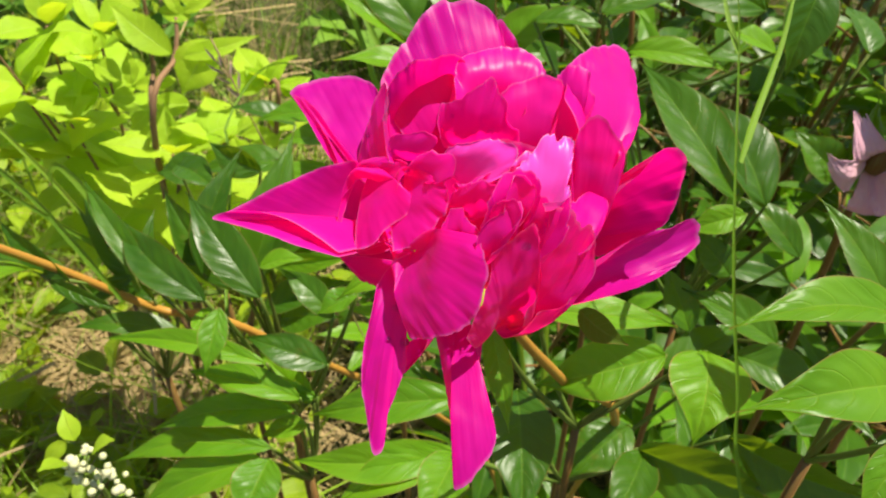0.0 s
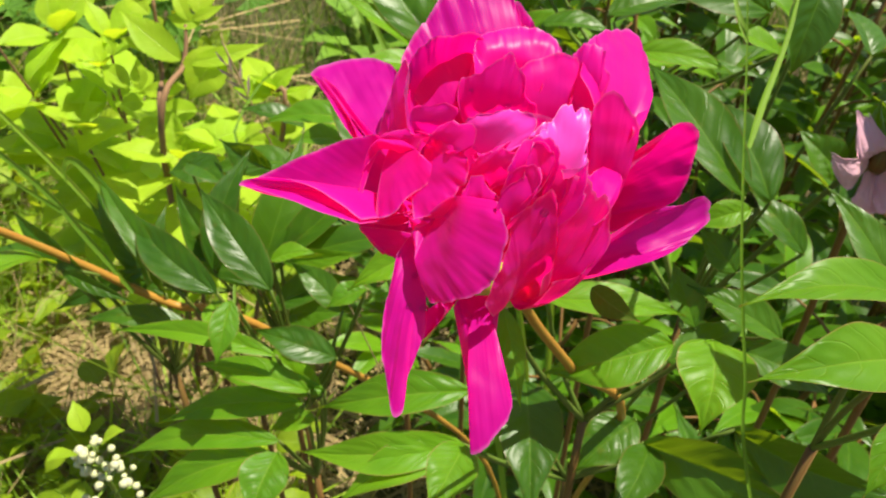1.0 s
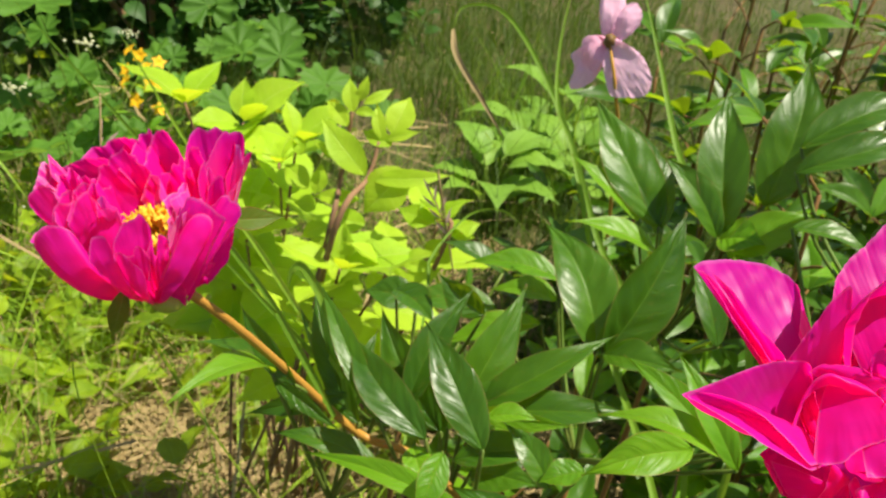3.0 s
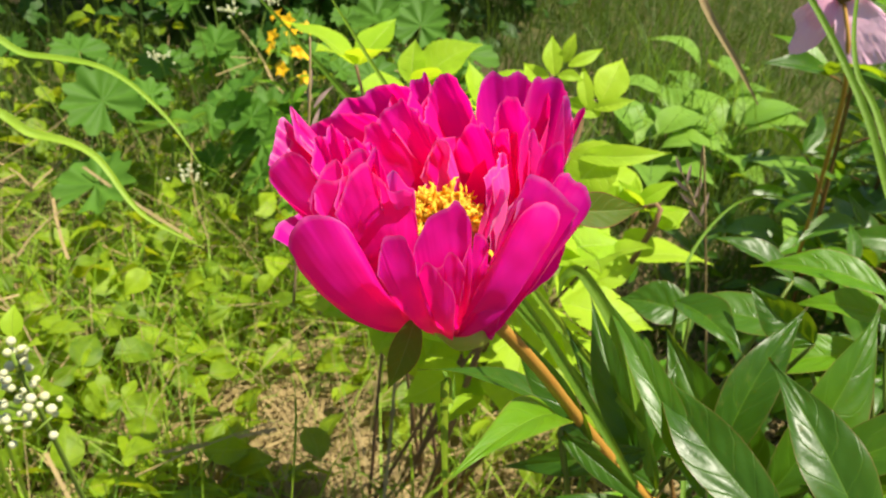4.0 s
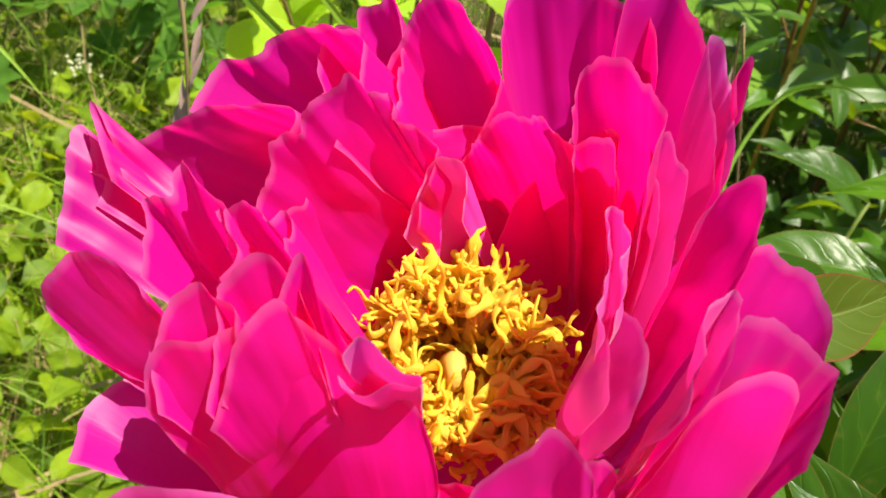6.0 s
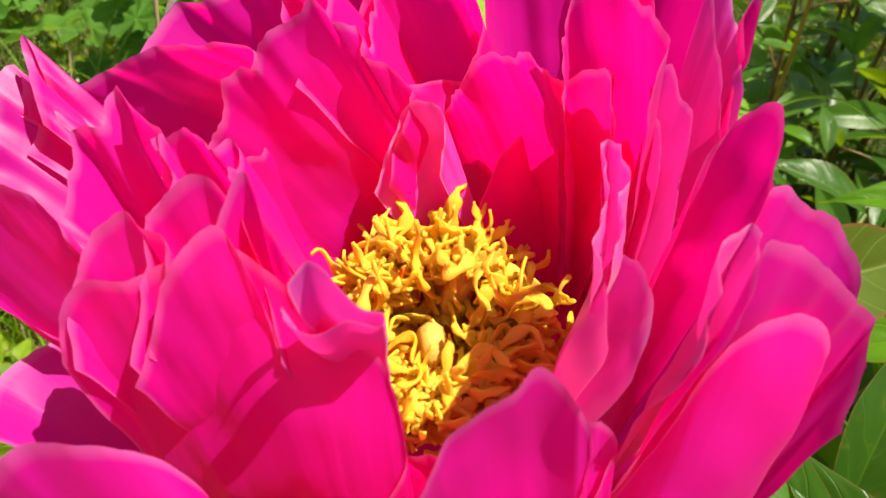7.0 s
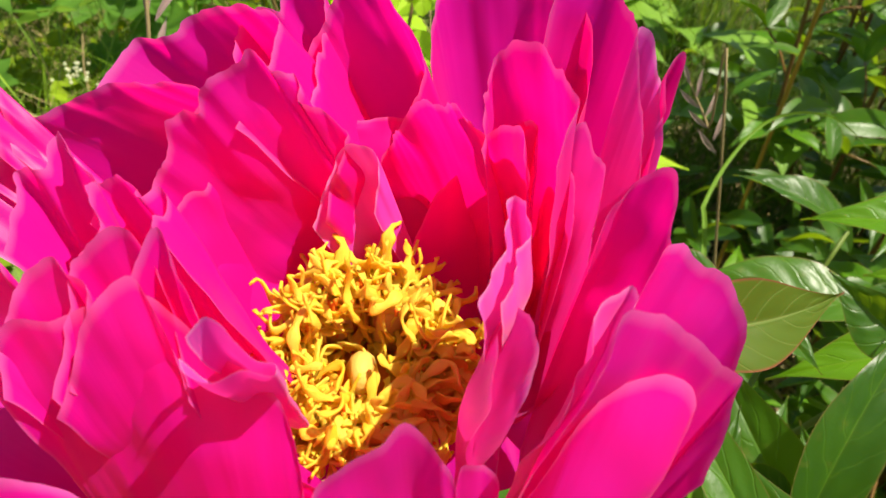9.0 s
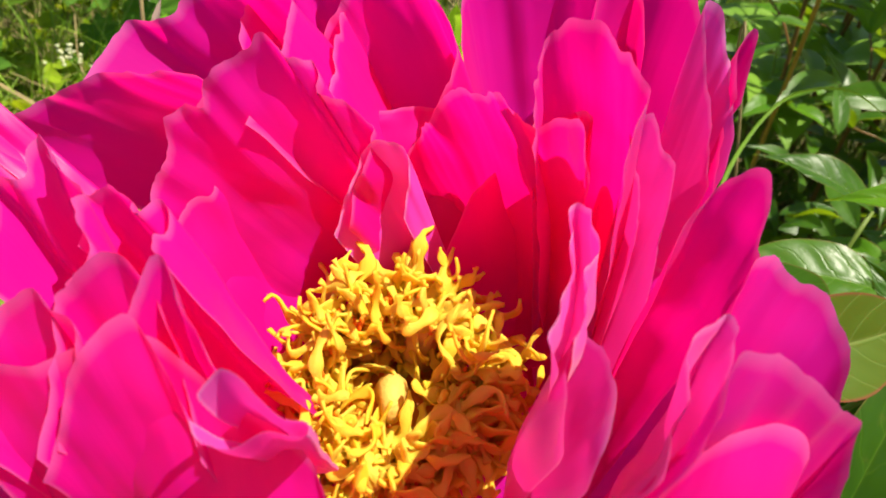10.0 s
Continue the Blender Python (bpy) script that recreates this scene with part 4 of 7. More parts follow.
def filler_shoot(x, y, top, seed):
    rng = random.Random(seed)
    sh = thing("peony_shoot", (x, y, height(x, y)), "peony shoot with glossy dark green leaflets on reddish stalks", "peony plant", group="peony shoots")
    lean = Vector((rng.uniform(-0.12, 0.12), rng.uniform(-0.12, 0.08), 0))
    line = [Vector((0, 0, -0.02)), lean * 0.4 + Vector((0, 0, top * 0.5)), lean + Vector((0, 0, top))]
    part("stalk", tube(line, 0.0045, 0.003), REDSTALK, sh)
    turn = rng.uniform(0, 6.283)
    for k in range(5):
        s = 1 - 0.13 * k
        root = line[0].lerp(line[1], min(1, s * 2)) if s < 0.5 else line[1].lerp(line[2], s * 2 - 1)
        turn += 2.2 + rng.uniform(-0.4, 0.4)
        out = Vector((math.cos(turn), math.sin(turn), 0))
        reach = rng.uniform(0.05, 0.10)
        fork = root + out * reach + Vector((0, 0, rng.uniform(0.02, 0.06)))
        part("petiole", tube([root, root.lerp(fork, 0.5) + Vector((0, 0, 0.01)), fork], 0.0022, 0.0016, sides=6, steps=3), REDSTALK, sh)
        for a in (-0.85, 0.0, 0.85):
            aim = Matrix.Rotation(a + rng.uniform(-0.2, 0.2), 3, "Z") @ out
            rise = rng.uniform(-0.25, 0.75)
            d = Vector((aim.x, aim.y, rise)).normalized()
            m = d.to_track_quat("Y", "Z").to_matrix() @ Matrix.Rotation(rng.uniform(-0.5, 0.5), 3, "Y")
            lf = link("leaflet", rng.choice(TEMPLATES), sh)
            lf.matrix_local = Matrix.Translation(fork) @ m.to_4x4() @ Matrix.Scale(rng.uniform(0.75, 1.2), 4)
    return sh


rng = random.Random(5)
for k in range(22):
    filler_shoot(rng.uniform(0.05, 0.95), rng.uniform(0.62, 1.0), rng.uniform(0.26, 0.46), 300 + k)
for k in range(15):
    filler_shoot(rng.uniform(0.36, 0.95), rng.uniform(0.6, 1.0), rng.uniform(0.42, 0.66), 600 + k)
for k in range(44):
    filler_shoot(rng.uniform(0.12, 1.1), rng.uniform(0.95, 1.9), rng.uniform(0.68, 0.95), 400 + k)
for k in range(9):
    filler_shoot(rng.uniform(0.12, 0.6), rng.uniform(0.38, 0.6), rng.uniform(0.20, 0.36), 500 + k)


# ---------------------------------------------------------------- bright shrub
SHRUB_LEAVES = [to_mesh("leaf", leaf_geo((0, 0, 0), (0, 0.088, 0), 0.050 + 0.005 * (s % 3), face=(0, 0, 1), arch=0.06, fold=0.2, wave=0.07, belly=0.44, seed=200 + s, teeth=0.05, nv=25), SHRUB) for s in range(5)]


def shrub_stem(foot, top, seed, pairs=7, size=1.0):
    rng = random.Random(seed)
    foot, top = Vector(foot), Vector(top)
    sh = thing("hydrangea_stem", foot, "yellow-green shrub stem with paired toothed leaves on brown bark", "shrub", group="shrub stems")
    end = top - foot
    line = smooth_line([Vector((0, 0, 0)), end * 0.5 + Vector((rng.uniform(-0.03, 0.03), rng.uniform(-0.03, 0.03), 0)), end], 10)
    part("stem", tube(line[::4] if (len(line) - 1) % 4 == 0 else line[::4] + [line[-1]], 0.0032, 0.0015), WOOD, sh)
    turn = rng.uniform(0, 3.1)
    for k in range(pairs):
        s = 1 - 0.62 * max(0, k - 1) / pairs
        at = line[round(s * (len(line) - 1))]
        turn += 1.57 + rng.uniform(-0.3, 0.3)
        for side in (0, math.pi):
            a = turn + side + rng.uniform(-0.3, 0.3)
            grow = size * (0.6 + 0.6 * min(1.0, k / 2.0)) * rng.uniform(0.8, 1.2)
            rise = 0.9 - 0.4 * k + rng.uniform(-0.35, 0.35) if k < 3 else rng.uniform(-0.25, 0.35)
            d = Vector((math.cos(a), math.sin(a), rise)).normalized()
            m = d.to_track_quat("Y", "Z").to_matrix() @ Matrix.Rotation(rng.uniform(-0.4, 0.4), 3, "Y")
            lf = link("leaf", rng.choice(SHRUB_LEAVES), sh)
            lf.matrix_local = Matrix.Translation(at + d * 0.006) @ m.to_4x4() @ Matrix.Scale(grow, 4)
    return sh


def shrub_leaf(sh, base, tip, width):
    SEED[0] += 1
    o = Vector(sh.location)
    part("leaf", leaf_geo(Vector(base) - o, Vector(tip) - o, width, face=(0.1, -0.75, 0.65), arch=0.07, fold=0.2, wave=0.06, belly=0.44, seed=SEED[0], teeth=0.05, nv=25), SHRUB, sh)


def bare_stem(foot, points):
    sh = thing("hydrangea_stem", foot, "yellow-green shrub stem with paired toothed leaves on brown bark", "shrub", group="shrub stems")
    o = Vector(foot)
    part("stem", tube([Vector(p) - o for p in [foot] + points], 0.0042, 0.0018), WOOD, sh)
    return sh


shrub = bare_stem((-0.40, 1.00, 0.0), [(-0.2782, 0.7249, 0.7216), (-0.2527, 0.7756, 0.8109), (-0.2494, 0.7942, 0.8433)])
shrub_leaf(shrub, (-0.2476, 0.7740, 0.8110), (-0.1694, 0.7868, 0.8284), 0.020)
shrub_leaf(shrub, (-0.2178, 0.7858, 0.8228), (-0.2511, 0.7592, 0.7771), 0.047)
shrub_leaf(shrub, (-0.2556, 0.7743, 0.8134), (-0.3112, 0.7915, 0.8589), 0.033)
shrub_leaf(shrub, (-0.2834, 0.7954, 0.8531), (-0.3130, 0.8142, 0.8688), 0.019)
shrub_leaf(shrub, (-0.2811, 0.8038, 0.8657), (-0.2923, 0.8228, 0.8946), 0.018)
shrub_leaf(shrub, (-0.2759, 0.8112, 0.8762), (-0.2728, 0.8194, 0.9017), 0.012)
shrub_leaf(shrub, (-0.2726, 0.8104, 0.8742), (-0.2476, 0.8316, 0.8889), 0.012)
shrub_leaf(shrub, (-0.2789, 0.8043, 0.8660), (-0.2562, 0.8054, 0.8663), 0.011)
shrub_leaf(shrub, (-0.2379, 0.8009, 0.8512), (-0.2299, 0.8361, 0.8825), 0.031)
shrub_leaf(shrub, (-0.2460, 0.7959, 0.8452), (-0.2600, 0.8165, 0.8753), 0.015)
shrub_leaf(shrub, (-0.2429, 0.7972, 0.8466), (-0.2100, 0.8035, 0.8603), 0.012)
shrub_leaf(shrub, (-0.2355, 0.7955, 0.8422), (-0.2708, 0.8037, 0.8481), 0.019)
shrub_leaf(shrub, (-0.2791, 0.7780, 0.8245), (-0.3129, 0.7787, 0.8352), 0.017)
shrub = bare_stem((-0.44, 1.02, 0.0), [(-0.2903, 0.7594, 0.7035), (-0.2903, 0.8090, 0.7819), (-0.2866, 0.8225, 0.8589)])
shrub_leaf(shrub, (-0.2524, 0.7828, 0.7506), (-0.2924, 0.7727, 0.7590), 0.026)
shrub_leaf(shrub, (-0.2647, 0.7947, 0.7722), (-0.3161, 0.7909, 0.7667), 0.019)
shrub_leaf(shrub, (-0.3104, 0.7875, 0.7713), (-0.3110, 0.8032, 0.8020), 0.018)
shrub_leaf(shrub, (-0.3194, 0.7890, 0.7758), (-0.3533, 0.8064, 0.7903), 0.026)
shrub_leaf(shrub, (-0.3352, 0.8043, 0.8036), (-0.3449, 0.8164, 0.8212), 0.015)
shrub_leaf(shrub, (-0.3064, 0.7815, 0.7610), (-0.3285, 0.7721, 0.7644), 0.020)
shrub_leaf(shrub, (-0.2933, 0.7665, 0.7343), (-0.2982, 0.7573, 0.7077), 0.020)
shrub_leaf(shrub, (-0.2613, 0.7716, 0.7350), (-0.2709, 0.7556, 0.7156), 0.015)
shrub_leaf(shrub, (-0.2922, 0.7740, 0.7458), (-0.3191, 0.7711, 0.7248), 0.020)
shrub_leaf(shrub, (-0.2683, 0.7562, 0.7123), (-0.2463, 0.7511, 0.6934), 0.028)
shrub_leaf(shrub, (-0.2536, 0.7505, 0.6998), (-0.2734, 0.7302, 0.6836), 0.026)
shrub_leaf(shrub, (-0.2361, 0.7581, 0.7078), (-0.2228, 0.7553, 0.6854), 0.023)
shrub = bare_stem((-0.36, 1.04, 0.0), [(-0.1755, 0.8283, 0.6919), (-0.1870, 0.8536, 0.7345)])
shrub_leaf(shrub, (-0.1857, 0.8539, 0.7347), (-0.1575, 0.8648, 0.7605), 0.019)
shrub_leaf(shrub, (-0.1871, 0.8525, 0.7329), (-0.2326, 0.8559, 0.7372), 0.029)
shrub_leaf(shrub, (-0.1881, 0.8562, 0.7388), (-0.1945, 0.8653, 0.7603), 0.010)
shrub_leaf(shrub, (-0.1701, 0.8435, 0.7147), (-0.1843, 0.8357, 0.6848), 0.036)
shrub_leaf(shrub, (-0.1814, 0.8249, 0.6878), (-0.2177, 0.8207, 0.6858), 0.017)
shrub_leaf(shrub, (-0.2156, 0.8044, 0.6634), (-0.2251, 0.8155, 0.6962), 0.013)
shrub_leaf(shrub, (-0.2163, 0.8015, 0.6589), (-0.1676, 0.8340, 0.6858), 0.026)
shrub_leaf(shrub, (-0.1827, 0.8518, 0.7307), (-0.2091, 0.8593, 0.7524), 0.021)
shrub_leaf(shrub, (-0.1729, 0.8541, 0.7320), (-0.1386, 0.8629, 0.7155), 0.024)
shrub_leaf(shrub, (-0.1660, 0.8479, 0.7208), (-0.1354, 0.8653, 0.7355), 0.021)
shrub_leaf(shrub, (-0.2008, 0.8092, 0.6675), (-0.2318, 0.8085, 0.6849), 0.017)
shrub_stem((-0.42, 1.05, 0.0), (-0.3502, 0.8364, 0.8013), 4, 5, 0.9)
shrub_stem((-0.36, 0.99, 0.0), (-0.4775, 0.8316, 0.8228), 5, 6)
shrub_stem((-0.45, 1.08, 0.0), (-0.2115, 0.7402, 0.7305), 7, 5)
shrub_stem((-0.39, 1.02, 0.0), (-0.2598, 0.7207, 0.7295), 8, 5)
shrub_stem((-0.48, 0.96, 0.0), (-0.4503, 0.9290, 0.7655), 9, 6)
shrub_stem((-0.42, 1.05, 0.0), (-0.4616, 0.8503, 0.7198), 10, 5)
shrub_stem((-0.36, 0.99, 0.0), (-0.3839, 0.8761, 0.7500), 11, 6)
shrub_stem((-0.45, 1.08, 0.0), (-0.4005, 0.8124, 0.7064), 12, 5)
shrub_stem((-0.39, 1.02, 0.0), (-0.1841, 0.8645, 0.7217), 15, 5, 0.9)
shrub_stem((-0.48, 0.96, 0.0), (-0.2637, 0.7389, 0.6979), 16, 5, 0.9)


# ---------------------------------------------------------------- ribbed leaves and the far plants
def hosta(place, seed, count=9, size=0.16):
    rng = random.Random(seed)
    h = thing("hosta", place, "low clump of broad ribbed pale green leaves", "hosta", group="hostas")
    for k in range(count):
        a = k * 2.4 + rng.uniform(-0.3, 0.3)
        d = Vector((math.cos(a), math.sin(a), rng.uniform(0.0, 0.5))).normalized()
        root = Vector((math.cos(a) * 0.04, math.sin(a) * 0.04, rng.uniform(0.10, 0.26)))
        part("leaf", leaf_geo(root, root + d * size * rng.uniform(0.8, 1.2), size * 0.62, face=(0, 0, 1), arch=0.14, fold=0.2, wave=0.06, belly=0.4, seed=seed + k), HOSTA, h)
        part("petiole", tube([(0, 0, -0.02), root * 0.5 + Vector((0, 0, 0.03)), root], 0.003, 0.002, sides=6, steps=3), GREENSTALK, h)
    return h


hosta((-0.158, 2.366, -0.000), 31)
hosta((-0.069, 2.694, -0.000), 32)
hosta((-0.204, 2.072, -0.000), 33)
hosta((0.000, 2.304, -0.000), 35)
hosta((0.16, 1.62, 0.15), 34)


def lobed_geo(size, seed):
    """A round leaf with nine toothed lobes, cupped like a fan."""
    n, m = 54, 6
    verts, uvs, faces = [Vector((0, 0, 0))], [(0.5, 0.5)], []
    for j in range(1, m + 1):
        for i in range(n + 1):
            a = radians(-165 + 330 * i / n)
            lobe = 1 - 0.20 * abs(math.cos(a * 9 * 165 / 330 * 2 / 1.65 + 1.57)) ** 3 - 0.03 * (i % 2)
            r = size * j / m * (1 - (1 - lobe) * (j / m) ** 3)
            z = 0.10 * size * (j / m) ** 2 + 0.07 * size * math.cos(a * 9) * (j / m) + 0.12 * size * noise.noise(Vector((math.cos(a), math.sin(a), seed)))
            verts.append(Vector((math.sin(a) * r, math.cos(a) * r, z)))
            uvs.append((i / n, j / m))
    for i in range(n):
        faces.append((0, 1 + i + 1, 1 + i))
    for j in range(m - 1):
        for i in range(n):
            a = 1 + j * (n + 1) + i
            faces.append((a, a + 1, a + n + 2, a + n + 1))
    return verts, faces, uvs


LOBES = [to_mesh("lobed_leaf", lobed_geo(0.075, s), LOBED) for s in range(4)]


def mantle(place, seed, count=9, tall=0.35, spread=0.22):
    rng = random.Random(seed)
    h = thing("lady_mantle", place, "lobed grey-green leaves on long thin stalks", "lobed plant", group="lobed plants")
    for k in range(count):
        a = rng.uniform(0, 6.283)
        r = spread * math.sqrt(rng.random())
        top = Vector((math.cos(a) * r, math.sin(a) * r, tall * rng.uniform(0.5, 1.2)))
        part("stalk", tube([(0, 0, 0), top * 0.6 + Vector((0, 0, 0.02)), top], 0.002, 0.0013, sides=6, steps=4), GREENSTALK, h)
        lf = link("lobed_leaf", rng.choice(LOBES), h)
        lf.matrix_local = Matrix.Translation(top) @ Euler((rng.uniform(0.1, 0.9), rng.uniform(-0.4, 0.4), rng.uniform(-1.2, 1.2))).to_matrix().to_4x4() @ Matrix.Scale(rng.uniform(0.6, 1.25), 4)
    return h


mantle((-1.05, 1.75, 0), 41, 10)
mantle((-1.30, 1.95, 0), 42, 10, 0.45)
mantle((-0.85, 1.95, 0), 43, 9, 0.40)
mantle((-1.15, 1.45, 0), 44, 8, 0.28)
mantle((-1.45, 1.60, 0), 45, 9, 0.35)
mantle((-1.10, 2.30, 0), 46, 9, 0.40)
mantle((-0.70, 2.25, 0), 47, 5, 0.22)


def bush(place, radius, tall, count, seed):
    """A dark bush: limbs from the foot, and a crown of many separate leaves with gaps."""
    rng = random.Random(seed)
    b = thing("dark_bush", place, "dark leafy bush in shade behind the grass", "bush", group="dark bushes")
    for k in range(6):
        a = k * 1.05 + rng.uniform(-0.3, 0.3)
        end = Vector((math.cos(a) * radius * 0.7, math.sin(a) * radius * 0.7, tall * rng.uniform(0.6, 0.95)))
        part("limb", tube([(0, 0, 0), end * 0.5 + Vector((0, 0, tall * 0.15)), end], 0.014, 0.005, steps=5), WOOD, b)
    verts, faces, uvs = [], [], []
    base = leaf_geo((0, 0, 0), (0, 0.075, 0), 0.05, face=(0, 0, 1), arch=0.08, fold=0.16, seed=seed, nu=5, nv=7)
    v = np.array([tuple(q) for q in base[0]])
    for _ in range(count):
        a, z = rng.uniform(0, 6.283), rng.random()
        r = radius * math.sqrt(rng.uniform(0.25, 1)) * (1 - 0.5 * z * z)
        c = np.array((math.cos(a) * r, math.sin(a) * r, tall * z + 0.04))
        if noise.noise(Vector(c * 3.5) + Vector((seed, 0, 0))) < -0.12:
            continue
        e = Euler((rng.uniform(-0.9, 0.5), rng.uniform(-0.7, 0.7), rng.uniform(0, 6.283))).to_matrix()
        q = (v * rng.uniform(0.6, 1.3)) @ np.array(e).T + c
        n = len(verts)
        verts += q.tolist()
        faces += [tuple(i + n for i in f) for f in base[1]]
        uvs += base[2]
    crown = part("crown", (verts, faces, uvs), DARK, b)
    return b


bush((-1.75, 2.95, 0.10), 0.75, 1.1, 1900, 51)
bush((-1.575, 3.112, -0.000), 0.6, 0.95, 2200, 52)
bush((-2.5, 2.45, 0.10), 0.55, 0.9, 1200, 53)
bush((-1.217, 3.485, -0.000), 0.55, 0.85, 1900, 54)
bush((-1.50, 2.65, 0.10), 0.4, 0.45, 700, 56)
bush((-2.816, 2.543, 0.200), 0.9, 1.5, 1500, 55)


# ---------------------------------------------------------------- second bloom: open, with yellow stamens
bloom = thing("open_peony", (-0.2317, 0.3231, 0.9945), "open magenta peony bloom with a ring of yellow stamens", "flower", group="magenta peonies")
HEART = (-5.0, -8.0, 22.0)
rim_petal(bloom, (14, 18, 4), [(23.0, 17.7, 41.9), (22.3, 21.4, 44.5), (22.7, 23.5, 45.9), (23.6, 24.8, 46.6), (24.1, 24.1, 46.0), (23.8, 21.0, 43.9), (23.5, 17.4, 41.6)], bulge=0.3, notch=0.2)
rim_petal(bloom, (12, 18, 4), [(-2.8, 16.6, 29.8), (-7.0, 24.6, 34.5), (-9.4, 31.8, 39.3), (-9.5, 36.4, 42.4), (-7.4, 39.8, 44.7), (-4.4, 39.7, 44.4), (-2.0, 41.0, 45.2), (0.5, 42.2, 46.0), (3.1, 41.2, 45.3), (5.6, 39.8, 44.2), (9.9, 38.0, 43.0), (12.7, 34.7, 40.8), (13.6, 29.4, 37.4), (13.2, 21.6, 32.7)], bulge=4, notch=0.8)
rim_petal(bloom, (14, 15, 4), [(9.5, 4.8, 38.2), (7.1, 19.5, 42.8), (6.5, 31.7, 47.2), (9.6, 36.1, 48.1), (13.3, 37.8, 47.9), (16.2, 35.4, 46.3), (18.8, 29.4, 43.4), (20.7, 24.0, 41.2), (22.5, 17.8, 38.9), (22.5, 9.2, 36.5), (22.1, 5.4, 35.7)], bulge=4, notch=0.7)
rim_petal(bloom, (18, 4, 6), [(22.3, 10.9, 35.0), (20.6, 16.7, 40.7), (18.7, 21.1, 45.4), (17.4, 23.7, 48.4), (18.7, 23.5, 48.3), (20.6, 21.7, 46.4), (22.6, 18.3, 42.7), (23.5, 15.1, 39.4), (23.2, 11.7, 35.9)], bulge=1.2, notch=0.6, mat=LIT_LILAC)
rim_petal(bloom, (3, 18, 5), [(-22.4, 16.6, 27.7), (-24.1, 20.8, 35.7), (-22.3, 23.7, 41.5), (-20.9, 25.2, 45.0), (-17.9, 26.3, 47.3), (-14.9, 25.9, 46.5), (-13.1, 24.9, 44.3), (-9.9, 23.5, 41.5), (-7.8, 21.8, 38.3), (-8.1, 20.8, 36.1), (-9.3, 18.7, 31.9), (-10.0, 16.8, 28.4)], bulge=4, notch=0.7)
rim_petal(bloom, (-4, 17, 6), [(-30.5, 7.7, 33.1), (-32.4, 15.7, 36.0), (-32.4, 22.6, 38.9), (-30.5, 25.5, 40.3), (-29.8, 28.4, 41.7), (-27.6, 29.6, 42.4), (-25.3, 30.1, 42.9), (-23.5, 27.3, 41.7), (-21.7, 20.4, 38.8), (-20.3, 12.4, 35.8)], bulge=3, notch=1.4, frill=1.5)
rim_petal(bloom, (-9, 18, 5), [(-47.7, 9.2, 32.8), (-47.8, 12.3, 34.0), (-46.3, 16.8, 36.2), (-42.7, 17.3, 37.5), (-40.1, 19.4, 39.2), (-34.8, 20.5, 41.4), (-28.9, 19.9, 43.2), (-26.1, 16.0, 42.6), (-25.0, 9.6, 40.6), (-25.0, 1.3, 37.7)], bulge=3, notch=0.7)
rim_petal(bloom, (-13, 14, 5), [(-56.5, -1.6, 28.5), (-53.2, 0.7, 31.2), (-48.6, 2.8, 33.8), (-43.5, 5.0, 36.3), (-36.0, 6.6, 38.1), (-31.9, 6.2, 37.6), (-32.6, 3.8, 34.7), (-34.1, 0.5, 30.8)], notch=0.4, bulge=4)
rim_petal(bloom, (-4, 8, 5), [(-33.7, -7.0, 22.7), (-32.7, -4.0, 31.6), (-32.1, -2.4, 36.3), (-30.2, -0.6, 39.6), (-28.3, 1.0, 42.3), (-26.7, 2.3, 44.7), (-24.6, 3.9, 47.1), (-22.6, 4.2, 45.5), (-21.9, 4.2, 44.3), (-19.5, 4.9, 43.4), (-18.2, 4.9, 41.6), (-18.3, 4.4, 40.1), (-16.1, 5.3, 39.9), (-13.5, 5.8, 38.0), (-13.4, 5.5, 36.7), (-14.0, 4.7, 34.7), (-14.4, 3.4, 30.9), (-14.5, 2.0, 26.3)], notch=1.2, frill=1.4, bulge=1.2)
rim_petal(bloom, (5, 6, 4), [(-9.9, 13.4, 15.8), (-11.0, 15.2, 22.4), (-11.3, 16.3, 27.8), (-9.1, 15.0, 33.9), (-7.2, 13.8, 37.5), (-4.6, 11.8, 40.0), (-2.6, 10.2, 41.1), (-1.3, 9.2, 42.7), (-0.6, 8.5, 42.0), (3.2, 5.1, 42.0), (4.9, 3.9, 44.1), (7.2, 2.0, 45.5), (8.3, 0.8, 43.8), (8.9, -0.2, 40.1), (9.3, -1.1, 36.0)], notch=1, frill=1.2, bulge=3)
rim_petal(bloom, (0, 6, 7), [(-15.8, 1.1, 25.1), (-14.7, 3.2, 30.9), (-13.7, 4.8, 35.1), (-11.9, 5.6, 36.6), (-9.7, 5.7, 35.5), (-8.8, 4.9, 32.7), (-8.6, 3.3, 27.7)], bulge=1, frill=1, notch=0.8, mat=LIT_LILAC)
rim_petal(bloom, (13, 6, 3), [(3.4, 2.2, 41.6), (2.3, 6.0, 45.2), (2.0, 8.6, 48.1), (2.3, 9.6, 49.4), (3.7, 9.9, 50.9), (5.7, 9.1, 51.7), (7.9, 7.5, 51.6), (9.8, 5.5, 50.8), (11.5, 3.4, 49.6), (12.2, 1.7, 48.2), (11.7, -0.3, 45.5), (11.9, -3.0, 42.5)], bulge=2.5, notch=1, frill=1.6)
rim_petal(bloom, (11, 3, 4), [(3.8, 10.2, 32.9), (3.0, 11.6, 37.0), (3.5, 12.1, 38.7), (5.7, 11.9, 39.8), (8.5, 11.8, 41.1), (8.9, 11.1, 39.1), (9.1, 9.8, 34.6)], bulge=1, notch=1, frill=1.6, mat=LIT_LILAC)
